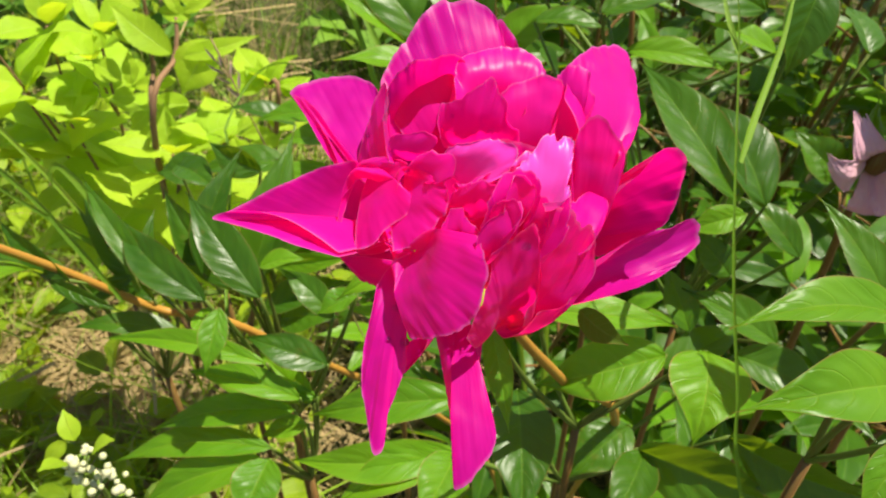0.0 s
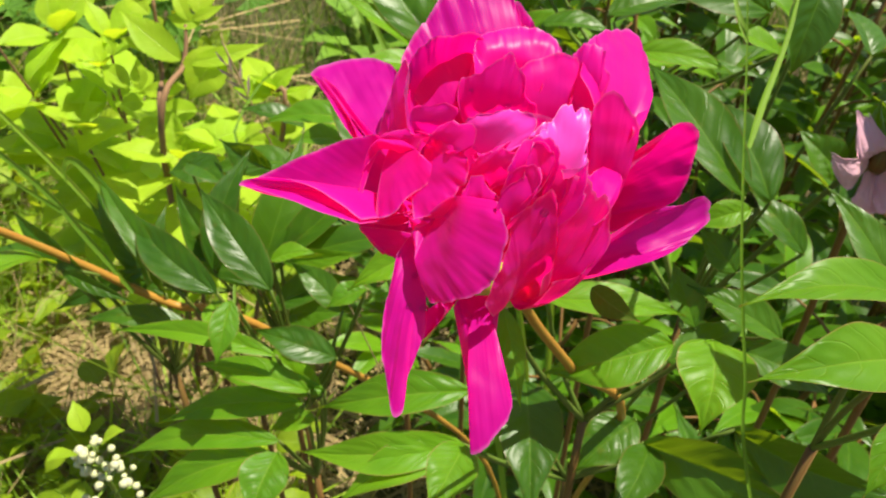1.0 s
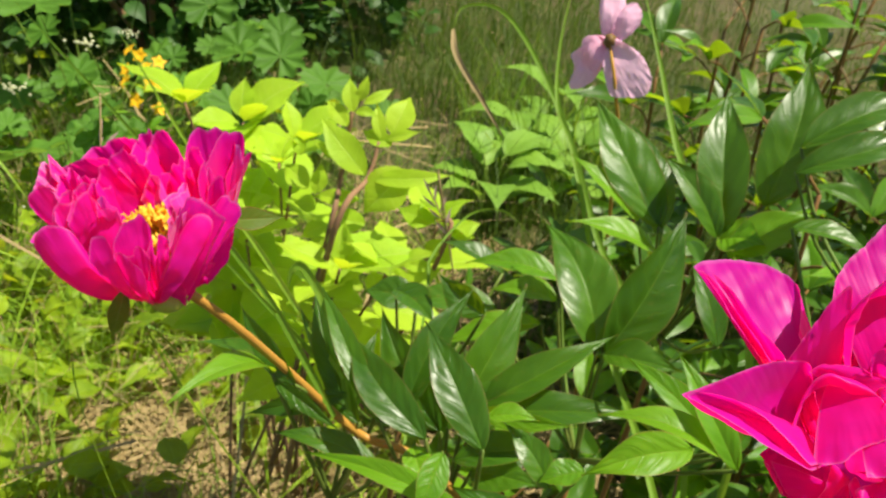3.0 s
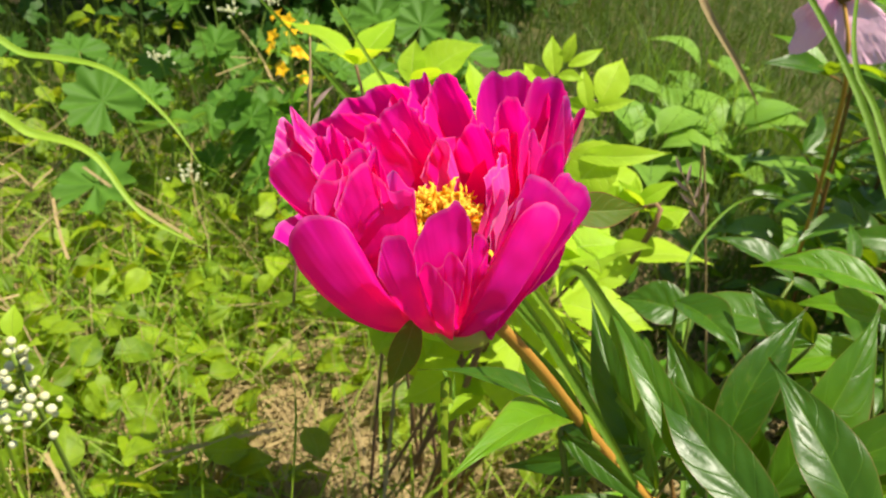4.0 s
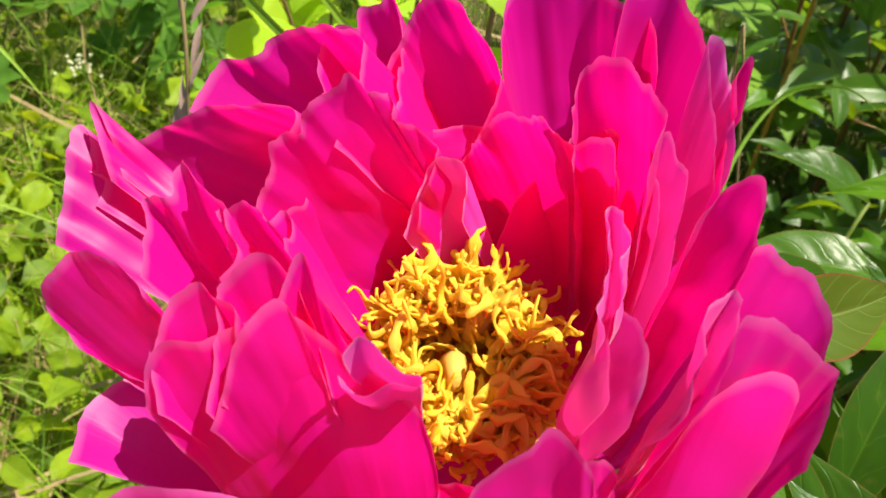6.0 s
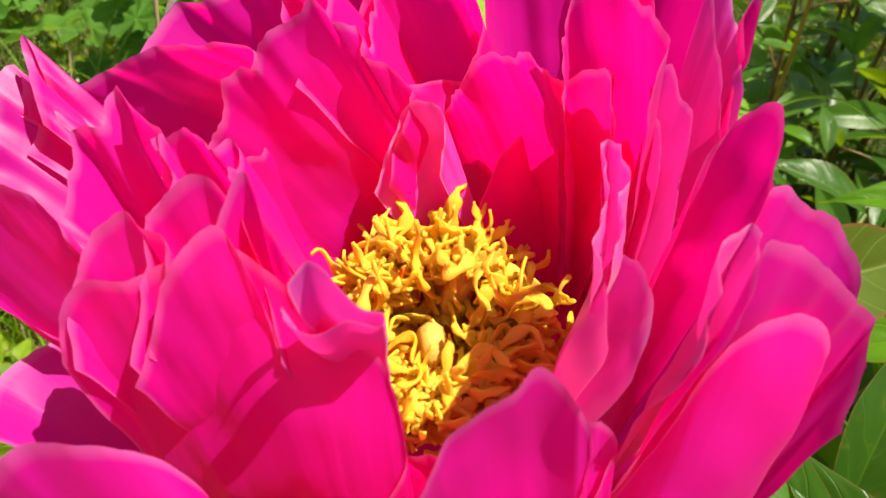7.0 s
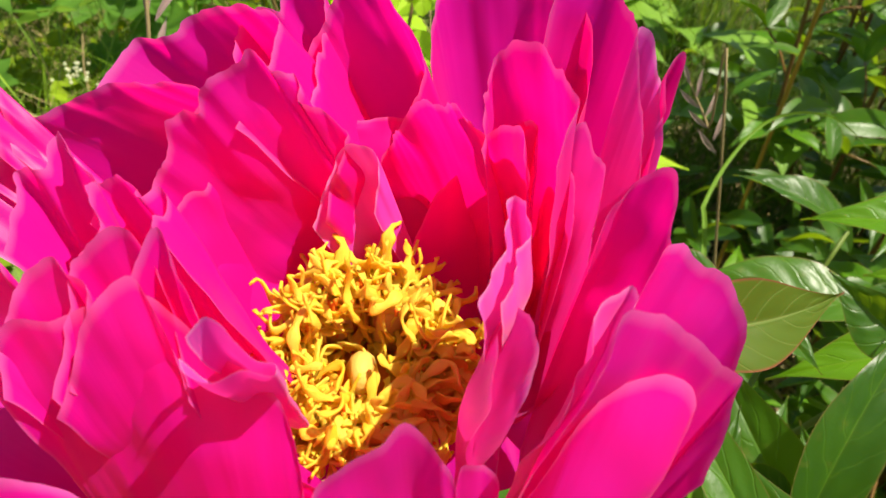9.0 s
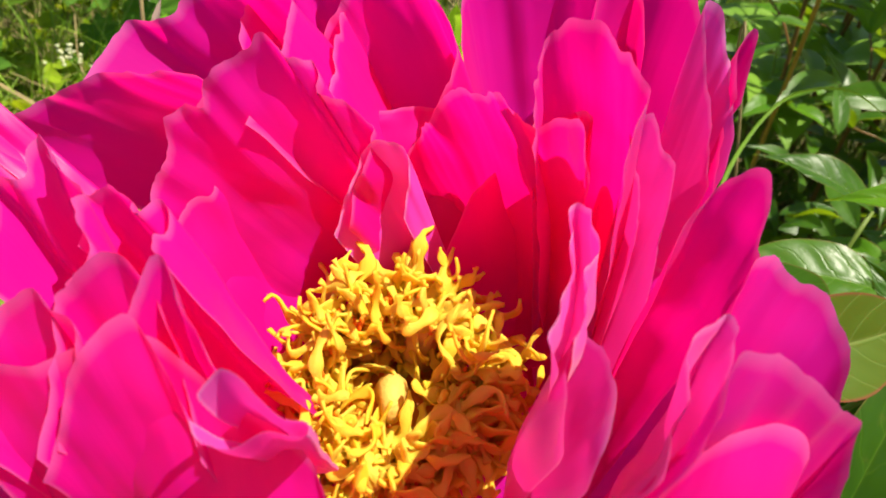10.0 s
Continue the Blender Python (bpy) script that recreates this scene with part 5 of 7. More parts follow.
rim_petal(bloom, (11, -4, 4), [(8.4, -24.9, 44.0), (7.9, -20.5, 43.7), (8.5, -14.9, 43.1), (7.8, -10.9, 42.9), (7.4, -7.0, 42.7), (8.4, -6.0, 42.4), (9.6, -7.4, 42.2), (10.5, -10.8, 42.3), (10.3, -15.9, 42.8), (9.7, -22.0, 43.4)], bulge=1, notch=1.2, frill=1.2, mat=LIT_LILAC)
rim_petal(bloom, (15, 0, 3), [(15.0, -2.2, 29.5), (15.0, 0.6, 34.8), (14.1, 2.8, 39.2), (12.6, 4.4, 42.3), (13.0, 6.1, 45.5), (14.9, 5.3, 43.7), (16.7, 4.3, 41.5), (17.1, 3.0, 39.1), (17.4, 0.7, 34.6), (17.8, -2.9, 27.8)], bulge=1.2, notch=1.3, frill=1.6, mat=LIT_LILAC)
rim_petal(bloom, (15, 2, 3), [(11.9, 2.0, 20.3), (11.0, 6.1, 27.4), (11.2, 8.7, 33.1), (12.9, 7.6, 31.8), (14.0, 5.2, 27.6), (14.4, 2.2, 22.2)], bulge=1, notch=0.6)
rim_petal(bloom, (17, -8, 0), [(17.3, -6.3, 36.0), (17.7, -4.7, 41.7), (18.8, -4.0, 44.0), (20.4, -3.3, 46.4), (22.6, -2.9, 47.9), (23.8, -3.5, 45.7), (24.3, -4.5, 42.2), (24.8, -5.6, 38.5), (23.5, -6.8, 34.1)], bulge=2, notch=0.7)
rim_petal(bloom, (15, -22, -3), [(21.7, -13.3, 37.7), (23.1, -9.2, 39.4), (24.4, -5.5, 41.0), (26.2, -4.9, 40.7), (27.6, -6.0, 39.6), (29.7, -5.8, 39.0), (31.8, -6.7, 37.6), (33.3, -8.8, 36.0), (33.6, -10.6, 34.8), (33.2, -13.0, 33.6), (31.3, -16.8, 32.2)], bulge=4, notch=0.7)
rim_petal(bloom, (12, -27, -2), [(17.9, -30.1, 44.9), (18.5, -27.6, 46.5), (18.6, -25.5, 48.4), (20.1, -23.6, 48.4), (23.2, -22.0, 46.5), (26.7, -21.0, 43.5), (31.5, -19.9, 39.2), (30.8, -22.0, 38.1), (31.2, -24.2, 35.7), (30.0, -27.9, 33.6)], bulge=3, notch=0.4)
rim_petal(bloom, (10, -16, 2), [(10.7, -26.8, 36.6), (9.5, -22.1, 37.4), (10.0, -19.2, 38.1), (10.5, -16.9, 38.6), (11.9, -17.0, 38.8), (13.2, -19.0, 38.5), (13.3, -22.7, 37.7), (12.7, -26.4, 36.9), (12.5, -29.4, 36.2)], bulge=2, notch=1.2, frill=1, mat=LIT_LILAC)
rim_petal(bloom, (13, -20, 3), [(15.6, -30.2, 41.9), (17.0, -26.0, 42.4), (17.8, -20.2, 43.0), (19.0, -18.3, 43.2), (20.4, -16.6, 43.5), (20.5, -19.6, 43.3), (19.8, -23.1, 42.9), (17.3, -28.1, 42.3)], bulge=1.5, notch=0.8, frill=1.2, mat=LIT_LILAC)
rim_petal(bloom, (7, -32, 0), [(13.7, -29.8, 16.7), (17.8, -23.9, 12.2), (22.1, -18.1, 8.8), (23.7, -15.7, 10.7), (24.1, -14.8, 13.3), (17.9, -23.4, 16.5)], bulge=1, notch=0.5)
rim_petal(bloom, (8, -32, 0), [(12.0, -33.8, 17.8), (13.8, -31.9, 23.3), (16.9, -28.7, 33.2), (19.1, -26.7, 38.5), (21.4, -25.3, 41.2), (24.3, -24.0, 41.7), (26.6, -23.3, 40.4), (27.8, -23.3, 38.1), (27.7, -24.1, 34.4), (25.5, -26.1, 29.0), (21.5, -28.8, 23.4), (15.9, -31.8, 20.0), (13.3, -34.1, 14.0)], notch=0.2, frill=0.5, bulge=5.5)
rim_petal(bloom, (9, -29, 0), [(9.4, -34.3, 22.6), (9.2, -32.5, 29.5), (9.4, -31.6, 33.3), (11.5, -31.0, 32.1), (13.2, -30.9, 29.7), (11.4, -33.0, 24.5)], bulge=2, notch=0.4)
rim_petal(bloom, (6, -30, 0), [(-1.3, -46.1, 32.0), (-1.4, -44.7, 34.5), (-1.0, -42.8, 37.2), (-0.3, -40.6, 40.3), (1.8, -38.5, 41.7), (3.3, -37.2, 42.4), (4.2, -35.8, 43.8), (5.7, -35.5, 43.0), (7.8, -35.6, 40.6), (9.2, -36.4, 37.9), (9.6, -38.2, 34.4), (9.2, -41.0, 30.1)], notch=0.3, frill=0.6, fold=2, bulge=4.5)
rim_petal(bloom, (5, -32, 0), [(-7.9, -51.6, 28.2), (-8.1, -49.9, 33.7), (-7.6, -48.7, 37.1), (-5.1, -47.7, 38.0), (-3.5, -47.3, 37.8), (-2.2, -47.5, 35.9), (-0.4, -47.9, 33.0), (0.8, -49.0, 28.5)], notch=0.4, frill=0.7, bulge=5)
rim_petal(bloom, (7, -32, 0), [(2.2, -46.0, 23.5), (2.5, -45.2, 28.2), (5.1, -43.5, 29.7), (5.5, -43.0, 31.7), (6.8, -42.1, 33.0), (8.6, -41.3, 31.0), (10.2, -40.8, 28.4), (10.2, -41.3, 24.7), (10.1, -42.1, 19.0)], bulge=3, notch=0.8, frill=0.8)
rim_petal(bloom, (6, -33, 0), [(0.2, -47.0, 22.3), (1.0, -48.6, 28.6), (2.6, -49.6, 33.8), (4.3, -48.8, 33.1), (6.9, -46.2, 27.5), (9.4, -43.6, 20.9), (8.7, -42.4, 14.9)], bulge=3, notch=0.3, frill=0.6)
rim_petal(bloom, (1, -31, 1), [(-16.8, -44.9, 14.8), (-24.1, -46.4, 16.8), (-28.4, -47.2, 19.0), (-31.1, -47.5, 23.9), (-32.5, -47.6, 26.8), (-31.5, -47.1, 32.0), (-28.6, -46.2, 35.1), (-25.0, -45.3, 36.3), (-21.8, -44.6, 35.9), (-19.1, -44.1, 33.8), (-17.0, -43.8, 30.9), (-14.3, -43.5, 26.5), (-13.3, -43.7, 20.8), (-12.4, -43.9, 15.3)], notch=0.2, frill=0.5, bulge=7)
rim_petal(bloom, (-6, -26, 3), [(-42.7, -37.1, 19.6), (-44.3, -31.1, 19.4), (-42.7, -26.5, 20.2), (-41.3, -22.3, 20.9), (-34.5, -28.4, 22.7), (-27.4, -34.5, 24.5)], bulge=3, notch=0.4)
rim_petal(bloom, (-12, -16, 4), [(-39.2, -28.2, 24.2), (-47.2, -26.2, 27.1), (-50.1, -24.8, 30.2), (-48.0, -23.3, 35.1), (-44.1, -22.9, 37.7), (-41.0, -23.3, 37.8), (-38.3, -24.1, 36.2), (-37.1, -25.0, 34.3), (-37.0, -26.2, 30.9), (-37.2, -27.6, 26.7)], notch=0.4, bulge=5)
rim_petal(bloom, (-14, -8, 5), [(-56.4, -13.1, 25.8), (-57.7, -5.9, 31.0), (-58.5, -2.0, 34.2), (-57.8, -0.4, 35.1), (-56.3, -1.7, 33.4), (-55.3, -4.5, 31.0), (-53.3, -4.4, 30.2), (-53.5, -7.5, 28.2)], bulge=1.5, notch=0.6)
rim_petal(bloom, (-14, -6, 5), [(-51.3, -6.4, 31.8), (-54.2, -2.8, 36.2), (-55.6, -0.9, 38.5), (-55.0, -0.6, 38.5), (-52.5, -2.8, 35.5), (-50.1, -5.6, 32.0)], bulge=0.4, notch=0.2)
rim_petal(bloom, (-11, -14, 5), [(-38.0, -22.3, 35.5), (-39.3, -18.9, 37.2), (-40.9, -14.4, 39.5), (-38.4, -15.5, 40.4), (-38.2, -13.9, 41.7), (-37.6, -12.6, 43.1), (-34.9, -14.5, 43.5), (-32.7, -16.6, 43.4), (-31.0, -18.2, 43.3), (-28.4, -21.4, 42.7), (-27.3, -23.1, 42.1), (-28.3, -25.0, 40.0)], bulge=2.5, notch=1.3, frill=1.2)
rim_petal(bloom, (-10, -12, 6), [(-28.5, -22.8, 41.5), (-31.5, -17.4, 41.6), (-30.9, -15.9, 41.8), (-29.2, -15.4, 42.1), (-27.0, -17.6, 42.2), (-25.9, -18.4, 42.2), (-25.4, -16.3, 42.5), (-24.5, -16.5, 42.6), (-24.2, -18.7, 42.4), (-22.8, -22.1, 42.3)], bulge=1.2, notch=1.2, frill=1.4)
rim_petal(bloom, (-6, -27, 3), [(-31.3, -35.4, 30.6), (-33.0, -31.3, 35.3), (-32.2, -28.6, 39.0), (-29.6, -27.4, 41.5), (-27.5, -28.3, 40.9), (-25.4, -28.7, 41.1), (-24.9, -29.7, 39.9), (-25.1, -32.1, 36.7), (-24.8, -34.7, 33.4)], bulge=3, notch=0.5, frill=0.8)
rim_petal(bloom, (-4, -26, 3), [(-26.2, -35.4, 32.8), (-26.9, -29.9, 38.6), (-27.4, -27.1, 41.5), (-25.4, -25.6, 43.3), (-22.7, -24.7, 44.7), (-20.5, -25.8, 43.7), (-18.7, -27.7, 41.9), (-16.3, -30.8, 38.9), (-14.2, -34.6, 35.1)], bulge=4, notch=0.6, frill=0.7)
rim_petal(bloom, (-3, -29, 2), [(-25.7, -35.7, 31.2), (-25.0, -33.9, 34.8), (-24.3, -32.0, 38.8), (-22.6, -30.5, 41.8), (-20.7, -29.6, 43.4), (-19.1, -30.0, 42.4), (-17.1, -31.0, 40.0), (-15.9, -31.9, 37.7), (-13.9, -33.9, 33.3)], notch=0.3, frill=0.6, bulge=3)
rim_petal(bloom, (-1, -33, 0), [(-33.2, -35.4, 29.9), (-33.1, -33.2, 34.4), (-31.4, -31.7, 37.1), (-27.9, -31.2, 37.4), (-25.1, -30.2, 39.1), (-21.0, -29.1, 41.4), (-16.3, -29.4, 40.2), (-12.2, -30.4, 38.0), (-7.6, -31.5, 36.0), (-4.9, -33.3, 32.8), (-3.4, -35.8, 28.1), (-5.4, -38.5, 22.9)], bulge=4.5, notch=0.2, frill=0.4)
rim_petal(bloom, (10, 2, 3), [(-4.2, 4.9, 20.6), (-1.7, 11.7, 27.8), (3.0, 15.1, 32.0), (8.7, 15.5, 32.6), (13.2, 13.5, 30.5), (16.6, 10.0, 26.7), (18.8, 4.0, 20.7), (18.4, -3.7, 13.8), (14.6, -8.2, 9.9)], bulge=2, notch=0.5, frill=0.8)
rim_petal(bloom, (-2, -22, 3), [(-21.3, -30.7, 41.2), (-20.9, -28.3, 44.6), (-20.1, -26.5, 46.8), (-18.9, -26.8, 45.9), (-17.6, -27.5, 44.3), (-15.3, -28.4, 41.9), (-14.4, -29.2, 40.4), (-12.4, -29.9, 38.4), (-9.7, -30.8, 35.9), (-7.7, -31.9, 33.4), (-6.0, -33.0, 31.1), (-7.8, -35.6, 28.1)], bulge=3, notch=0.6, frill=0.9)
rim_petal(bloom, (-8, -22, 18), [(-13.2, -34.7, 44.5), (-12.8, -34.0, 45.1), (-11.9, -33.1, 45.6), (-9.8, -33.0, 43.8), (-7.9, -33.0, 42.1), (-6.3, -32.3, 41.7), (-6.3, -32.9, 40.8), (-8.7, -33.8, 41.6), (-10.3, -35.1, 41.1), (-12.1, -35.6, 42.0), (-12.9, -35.3, 43.3)], bulge=0.8, notch=0.3, frill=0.6, mat=LIT_LILAC)
petal(bloom, (-2.6, 5.0, 0.1), (-7.2, 15.3, 18.0), (-9.9, 24.1, 28.4), (-30.6, 9.7, 18.3), (16.5, 18.7, 21.2), frill=0.6)
petal(bloom, (14.8, -4.5, -5.1), (20.7, -1.0, 14.8), (22.6, 5.3, 26.4), (8.3, 10.9, 14.1), (29.7, -9.3, 16.3), frill=0.6)
petal(bloom, (-8.9, -5.6, -3.2), (-20.7, -8.5, 12.0), (-30.3, -9.4, 22.5), (-17.8, -26.2, 13.2), (-17.4, 10.4, 17.2), frill=0.6, neck=0.6)
petal(bloom, (3.0, -18.5, -6.7), (-0.7, -7.7, 0.5), (-4.7, 2.3, 3.6), (-14.3, -13.4, 2.4), (13.2, -6.0, 3.2), neck=0.7)
petal(bloom, (14.9, -8.4, -5.4), (8.4, 0.8, 0.3), (2.1, 8.3, 5.6), (-1.0, -3.0, -2.2), (16.2, 4.1, 5.7), neck=0.7)
petal(bloom, (5.0, -28.4, -4.4), (0.4, -31.0, 10.3), (-4.1, -32.3, 24.6), (-26.0, -29.0, 10.8), (17.2, -26.9, 11.7), neck=0.7, frill=0.5)
rim_petal(bloom, (-9, -3, 2), [(-31, -18, 22), (-31, -8, 28), (-27, 3, 31), (-20, 10, 30), (-13, 11, 25)], bulge=2, notch=0.8, frill=1.2)


def stamen_ring(bloom, centre, axis, count, seed):
    """Thin orange filaments round the carpels, each with a frilly curled anther."""
    rng = random.Random(seed)
    axis = Vector(axis).normalized()
    q = axis.to_track_quat("Z", "Y").to_matrix()
    c = Vector(centre) / 1000
    for k in range(count):
        a = k * 2.39996 + rng.uniform(-0.2, 0.2)
        ring = 0.05 + 0.95 * (k / count) ** 0.55
        d = Vector((math.cos(a), math.sin(a), 0))
        r0, r1 = 0.0036, 0.0034 + 0.0092 * ring * rng.uniform(0.7, 1.12)
        h = 0.0122 - 0.0046 * ring + rng.uniform(-0.0022, 0.0032) + 0.0016 * max(0.0, d.y)
        if ring < 0.4:
            h = rng.uniform(0.004, 0.009)
        foot = d * r0 + Vector((0, 0, -0.004))
        tip = d * r1 + Vector((0, 0, h))
        bend = foot.lerp(tip, 0.55) + d * 0.0012
        fil = part("stamen", tube([c + q @ foot, c + q @ bend, c + q @ tip], 0.00030, 0.00024, sides=5, steps=3), FILAMENT, bloom)
        aim = Vector((rng.uniform(-1, 1), rng.uniform(-1, 1), rng.uniform(-0.2, 1.0))) + d * 0.4
        aim = aim.normalized()
        side = aim.cross(Vector((rng.uniform(-1, 1), rng.uniform(-1, 1), rng.uniform(-1, 1)))).normalized()
        other = aim.cross(side)
        long = rng.uniform(0.0052, 0.0088)
        amp, turns, ph = rng.uniform(0.0006, 0.0014), rng.uniform(4.0, 9.0), rng.uniform(0, 6.283)
        pts = []
        for i in range(9):
            s = i / 8
            pts.append(tip + aim * long * (s - 0.3) + side * amp * math.sin(s * turns + ph) + other * amp * 0.9 * math.cos(s * turns * 0.8 + ph))
        part("anther", ribbon_geo([c + q @ p for p in pts], rng.uniform(0.00046, 0.00074), 0.00030, rng.uniform(-5.0, 5.0), steps=3), ANTHER, fil)


stamen_ring(bloom, (-5.9, -5.8, 6.2), (0.05, -0.36, 0.93), 400, 7)


part("disc", blob(Vector((-5.9, -5.0, 6.0)) / 1000, 0.0088, 1.0, 1.0, 0.55, 20, 10, 0.2, 5), FILAMENT, bloom, "orange disc under the stamens")


def carpels(bloom, centre, axis):
    q = Vector(axis).normalized().to_track_quat("Z", "Y").to_matrix()
    c = Vector(centre) / 1000
    for k in range(3):
        a = k * 2.1 + 0.6
        d = Vector((math.cos(a), math.sin(a), 0))
        up = Vector((0, 0, 1))
        pts = [d * 0.002 - up * 0.004, d * 0.0033 + up * 0.003, d * 0.0036 + up * 0.0075, d * 0.0040 + up * 0.0103, d * 0.0056 + up * 0.0116, d * 0.0070 + up * 0.0106, d * 0.0066 + up * 0.0094]
        sink = up * (0.0025 if k else -0.0005)
        line = smooth_line([c + q @ (p - sink) for p in pts], 5)
        part("carpel", tube(line, 0.0028, 0.0007, sides=10, steps=1), CARPEL, bloom)


carpels(bloom, (-7.4, -2.0, 6.9), (0.05, -0.30, 0.95))
part("calyx", blob(Vector((8.4, -25.2, -2.0)) / 1000, 0.0072, 1.15, 1.0, 0.75, 14, 9, 0.15), CALYX, bloom, "swollen yellow-green calyx")
part("sepal", leaf_geo(Vector((27.0, -8.0, 31.0)) / 1000, Vector((47.9, 5.5, 31.0)) / 1000, 0.0100, face=(-0.15, -0.75, 0.6), arch=0.05, belly=0.35, point=1.4, fold=0.3, quilt=0.03, nu=17, nv=31, seed=61), SEPAL, bloom, "pointed green sepal with a dark red rim")
part("sepal", leaf_geo(Vector((-0.8, -41.1, 10.5)) / 1000, Vector((-4.1, -48.8, -9.7)) / 1000, 0.0080, face=(0.3, -0.9, 0.3), arch=0.05, belly=0.45, seed=62), SEPAL, bloom, "narrow brownish hanging sepal")
part("stem", tube([Vector(p) - bloom.location for p in ((-0.2218, 0.3026, 0.9913), (-0.2173, 0.3046, 0.9922), (-0.2031, 0.3250, 0.9616), (-0.1825, 0.3512, 0.9155), (-0.1501, 0.3682, 0.8708), (-0.0918, 0.3803, 0.8298), (0.06, 0.55, 0.45), (0.12, 0.60, 0.0))], 0.0019, 0.0027, sides=10, steps=8), STALK, bloom, "long arching ochre stem")

# ---------------------------------------------------------------- first bloom: overblown, petals hanging
bloom = thing("overblown_peony", (0.0291, 0.2257, 1.0471), "overblown magenta peony bloom with two drooping petals", "flower", group="magenta peonies")
HEART = (0.0, 0.0, 15.0)
rim_petal(bloom, (0, 4, 20), [(-0.9, 17.8, 53.1), (-0.3, 27.6, 58.6), (1.7, 31.3, 61.3), (4.8, 27.4, 59.7), (7.1, 21.7, 57.0), (4.7, 16.6, 53.8)], bulge=1, notch=0.3)
rim_petal(bloom, (0, 4, 20), [(-32.5, 9.0, 47.4), (-31.6, 15.3, 52.7), (-25.8, 22.2, 58.7), (-19.9, 28.4, 64.8), (-14.9, 30.9, 67.4), (-12.4, 30.1, 66.7), (-7.6, 30.9, 67.7), (-1.5, 28.7, 66.0), (1.6, 24.7, 62.5), (3.8, 18.7, 57.1), (4.5, 13.1, 52.2)], bulge=5, notch=0.4)
rim_petal(bloom, (28.2, -8.3, 36.5), [(17.9, -0.0, 54.7), (21.2, 15.3, 55.2), (27.8, 28.1, 53.2), (36.4, 37.5, 49.5), (42.1, 39.4, 45.9), (43.7, 28.5, 41.6), (42.5, 18.2, 39.7), (36.3, 1.5, 40.6), (32.0, -8.2, 42.2)], bulge=3, notch=0.5)
rim_petal(bloom, (-17, 8.8, 32.1), [(-30.0, -9.5, 41.2), (-30.3, -4.2, 52.1), (-28.4, 0.2, 59.4), (-23.4, 4.1, 62.1), (-16.1, 8.0, 61.9), (-10.4, 10.4, 61.1), (-8.8, 10.0, 58.4), (-11.0, 5.8, 51.2), (-13.8, -0.0, 42.1)], bulge=4, notch=0.5)
rim_petal(bloom, (0.6, 5.3, 42.3), [(-11.4, -1.1, 53.7), (-11.0, 10.4, 58.7), (-4.4, 15.0, 59.9), (3.9, 17.4, 60.1), (9.9, 15.8, 58.7), (13.7, 10.2, 55.6), (9.4, 6.5, 54.3), (7.5, -2.1, 50.8)], bulge=4, notch=0.5)
rim_petal(bloom, (9.5, -2.8, 32.4), [(-0.2, -5.7, 49.6), (1.0, 0.3, 55.4), (6.0, 3.5, 56.8), (12.6, 6.1, 57.0), (17.7, 6.2, 55.2), (17.0, 1.5, 50.2), (13.2, -6.8, 43.0), (9.0, -9.9, 41.5)], bulge=3, notch=0.5)
rim_petal(bloom, (-6.7, -1.9, 39.2), [(-15.6, -8.3, 46.8), (-15.3, -5.9, 54.9), (-8.3, -5.5, 59.8), (-4.8, -5.5, 61.8), (-2.0, -5.5, 63.9), (-0.2, -6.8, 59.8), (1.9, -7.8, 57.8), (2.9, -9.1, 53.8), (5.1, -10.5, 50.6), (5.5, -11.7, 47.1)], bulge=3, notch=1.2, frill=1.4)
rim_petal(bloom, (20, -1.9, 31.8), [(14.4, -3.5, 42.5), (15.3, 2.4, 49.7), (16.2, 7.0, 55.7), (19.4, 8.7, 58.6), (23.6, 8.5, 59.4), (25.5, 6.7, 57.4), (25.2, 4.1, 54.0), (26.8, 2.8, 52.7), (26.2, 1.3, 50.7), (22.0, -2.8, 44.7), (19.3, -7.0, 39.4)], bulge=2, notch=1.4, frill=1.5)
rim_petal(bloom, (25.9, -10, 13.2), [(20.2, -13.2, 30.5), (20.3, -8.9, 42.6), (22.0, -6.9, 48.9), (25.4, -5.8, 52.1), (28.8, -6.0, 50.5), (31.6, -7.0, 46.8), (34.0, -7.8, 44.0), (34.9, -8.9, 40.4), (33.4, -11.5, 33.1), (28.8, -15.2, 24.1)], bulge=3, notch=0.8, frill=1.1)
rim_petal(bloom, (18, -5, 6), [(28.8, -11.6, 14.6), (33.5, -10.3, 29.2), (38.5, -11.3, 36.8), (42.6, -12.4, 45.4), (46.3, -14.1, 47.6), (48.7, -15.7, 45.3), (48.8, -16.8, 36.1), (46.5, -17.7, 24.5), (40.5, -16.0, 18.5), (30.8, -14.0, 9.1)], bulge=4, notch=0.3)
rim_petal(bloom, (10, -20, -6), [(21.9, -29.5, 13.8), (28.6, -24.1, 15.6), (37.1, -17.8, 18.0), (43.4, -13.8, 19.1), (50.7, -11.0, 17.6), (57.1, -7.6, 18.3), (60.3, -7.8, 15.3), (59.9, -10.5, 11.0), (52.2, -16.5, 6.9), (41.4, -22.9, 5.6), (27.2, -29.9, 7.6), (10.4, -38.8, 11.9)], bulge=3, notch=0.8)
rim_petal(bloom, (9.5, -36, 45.1), [(1.2, -38.2, 54.6), (3.2, -33.5, 56.5), (6.3, -30.1, 57.3), (11.0, -25.2, 58.8), (15.0, -23.4, 58.7), (16.8, -27.2, 55.9), (15.8, -34.0, 52.2), (14.1, -38.9, 50.1), (8.6, -40.8, 50.8)], notch=1.3, frill=1.4, bulge=2, mat=LIT_LILAC)
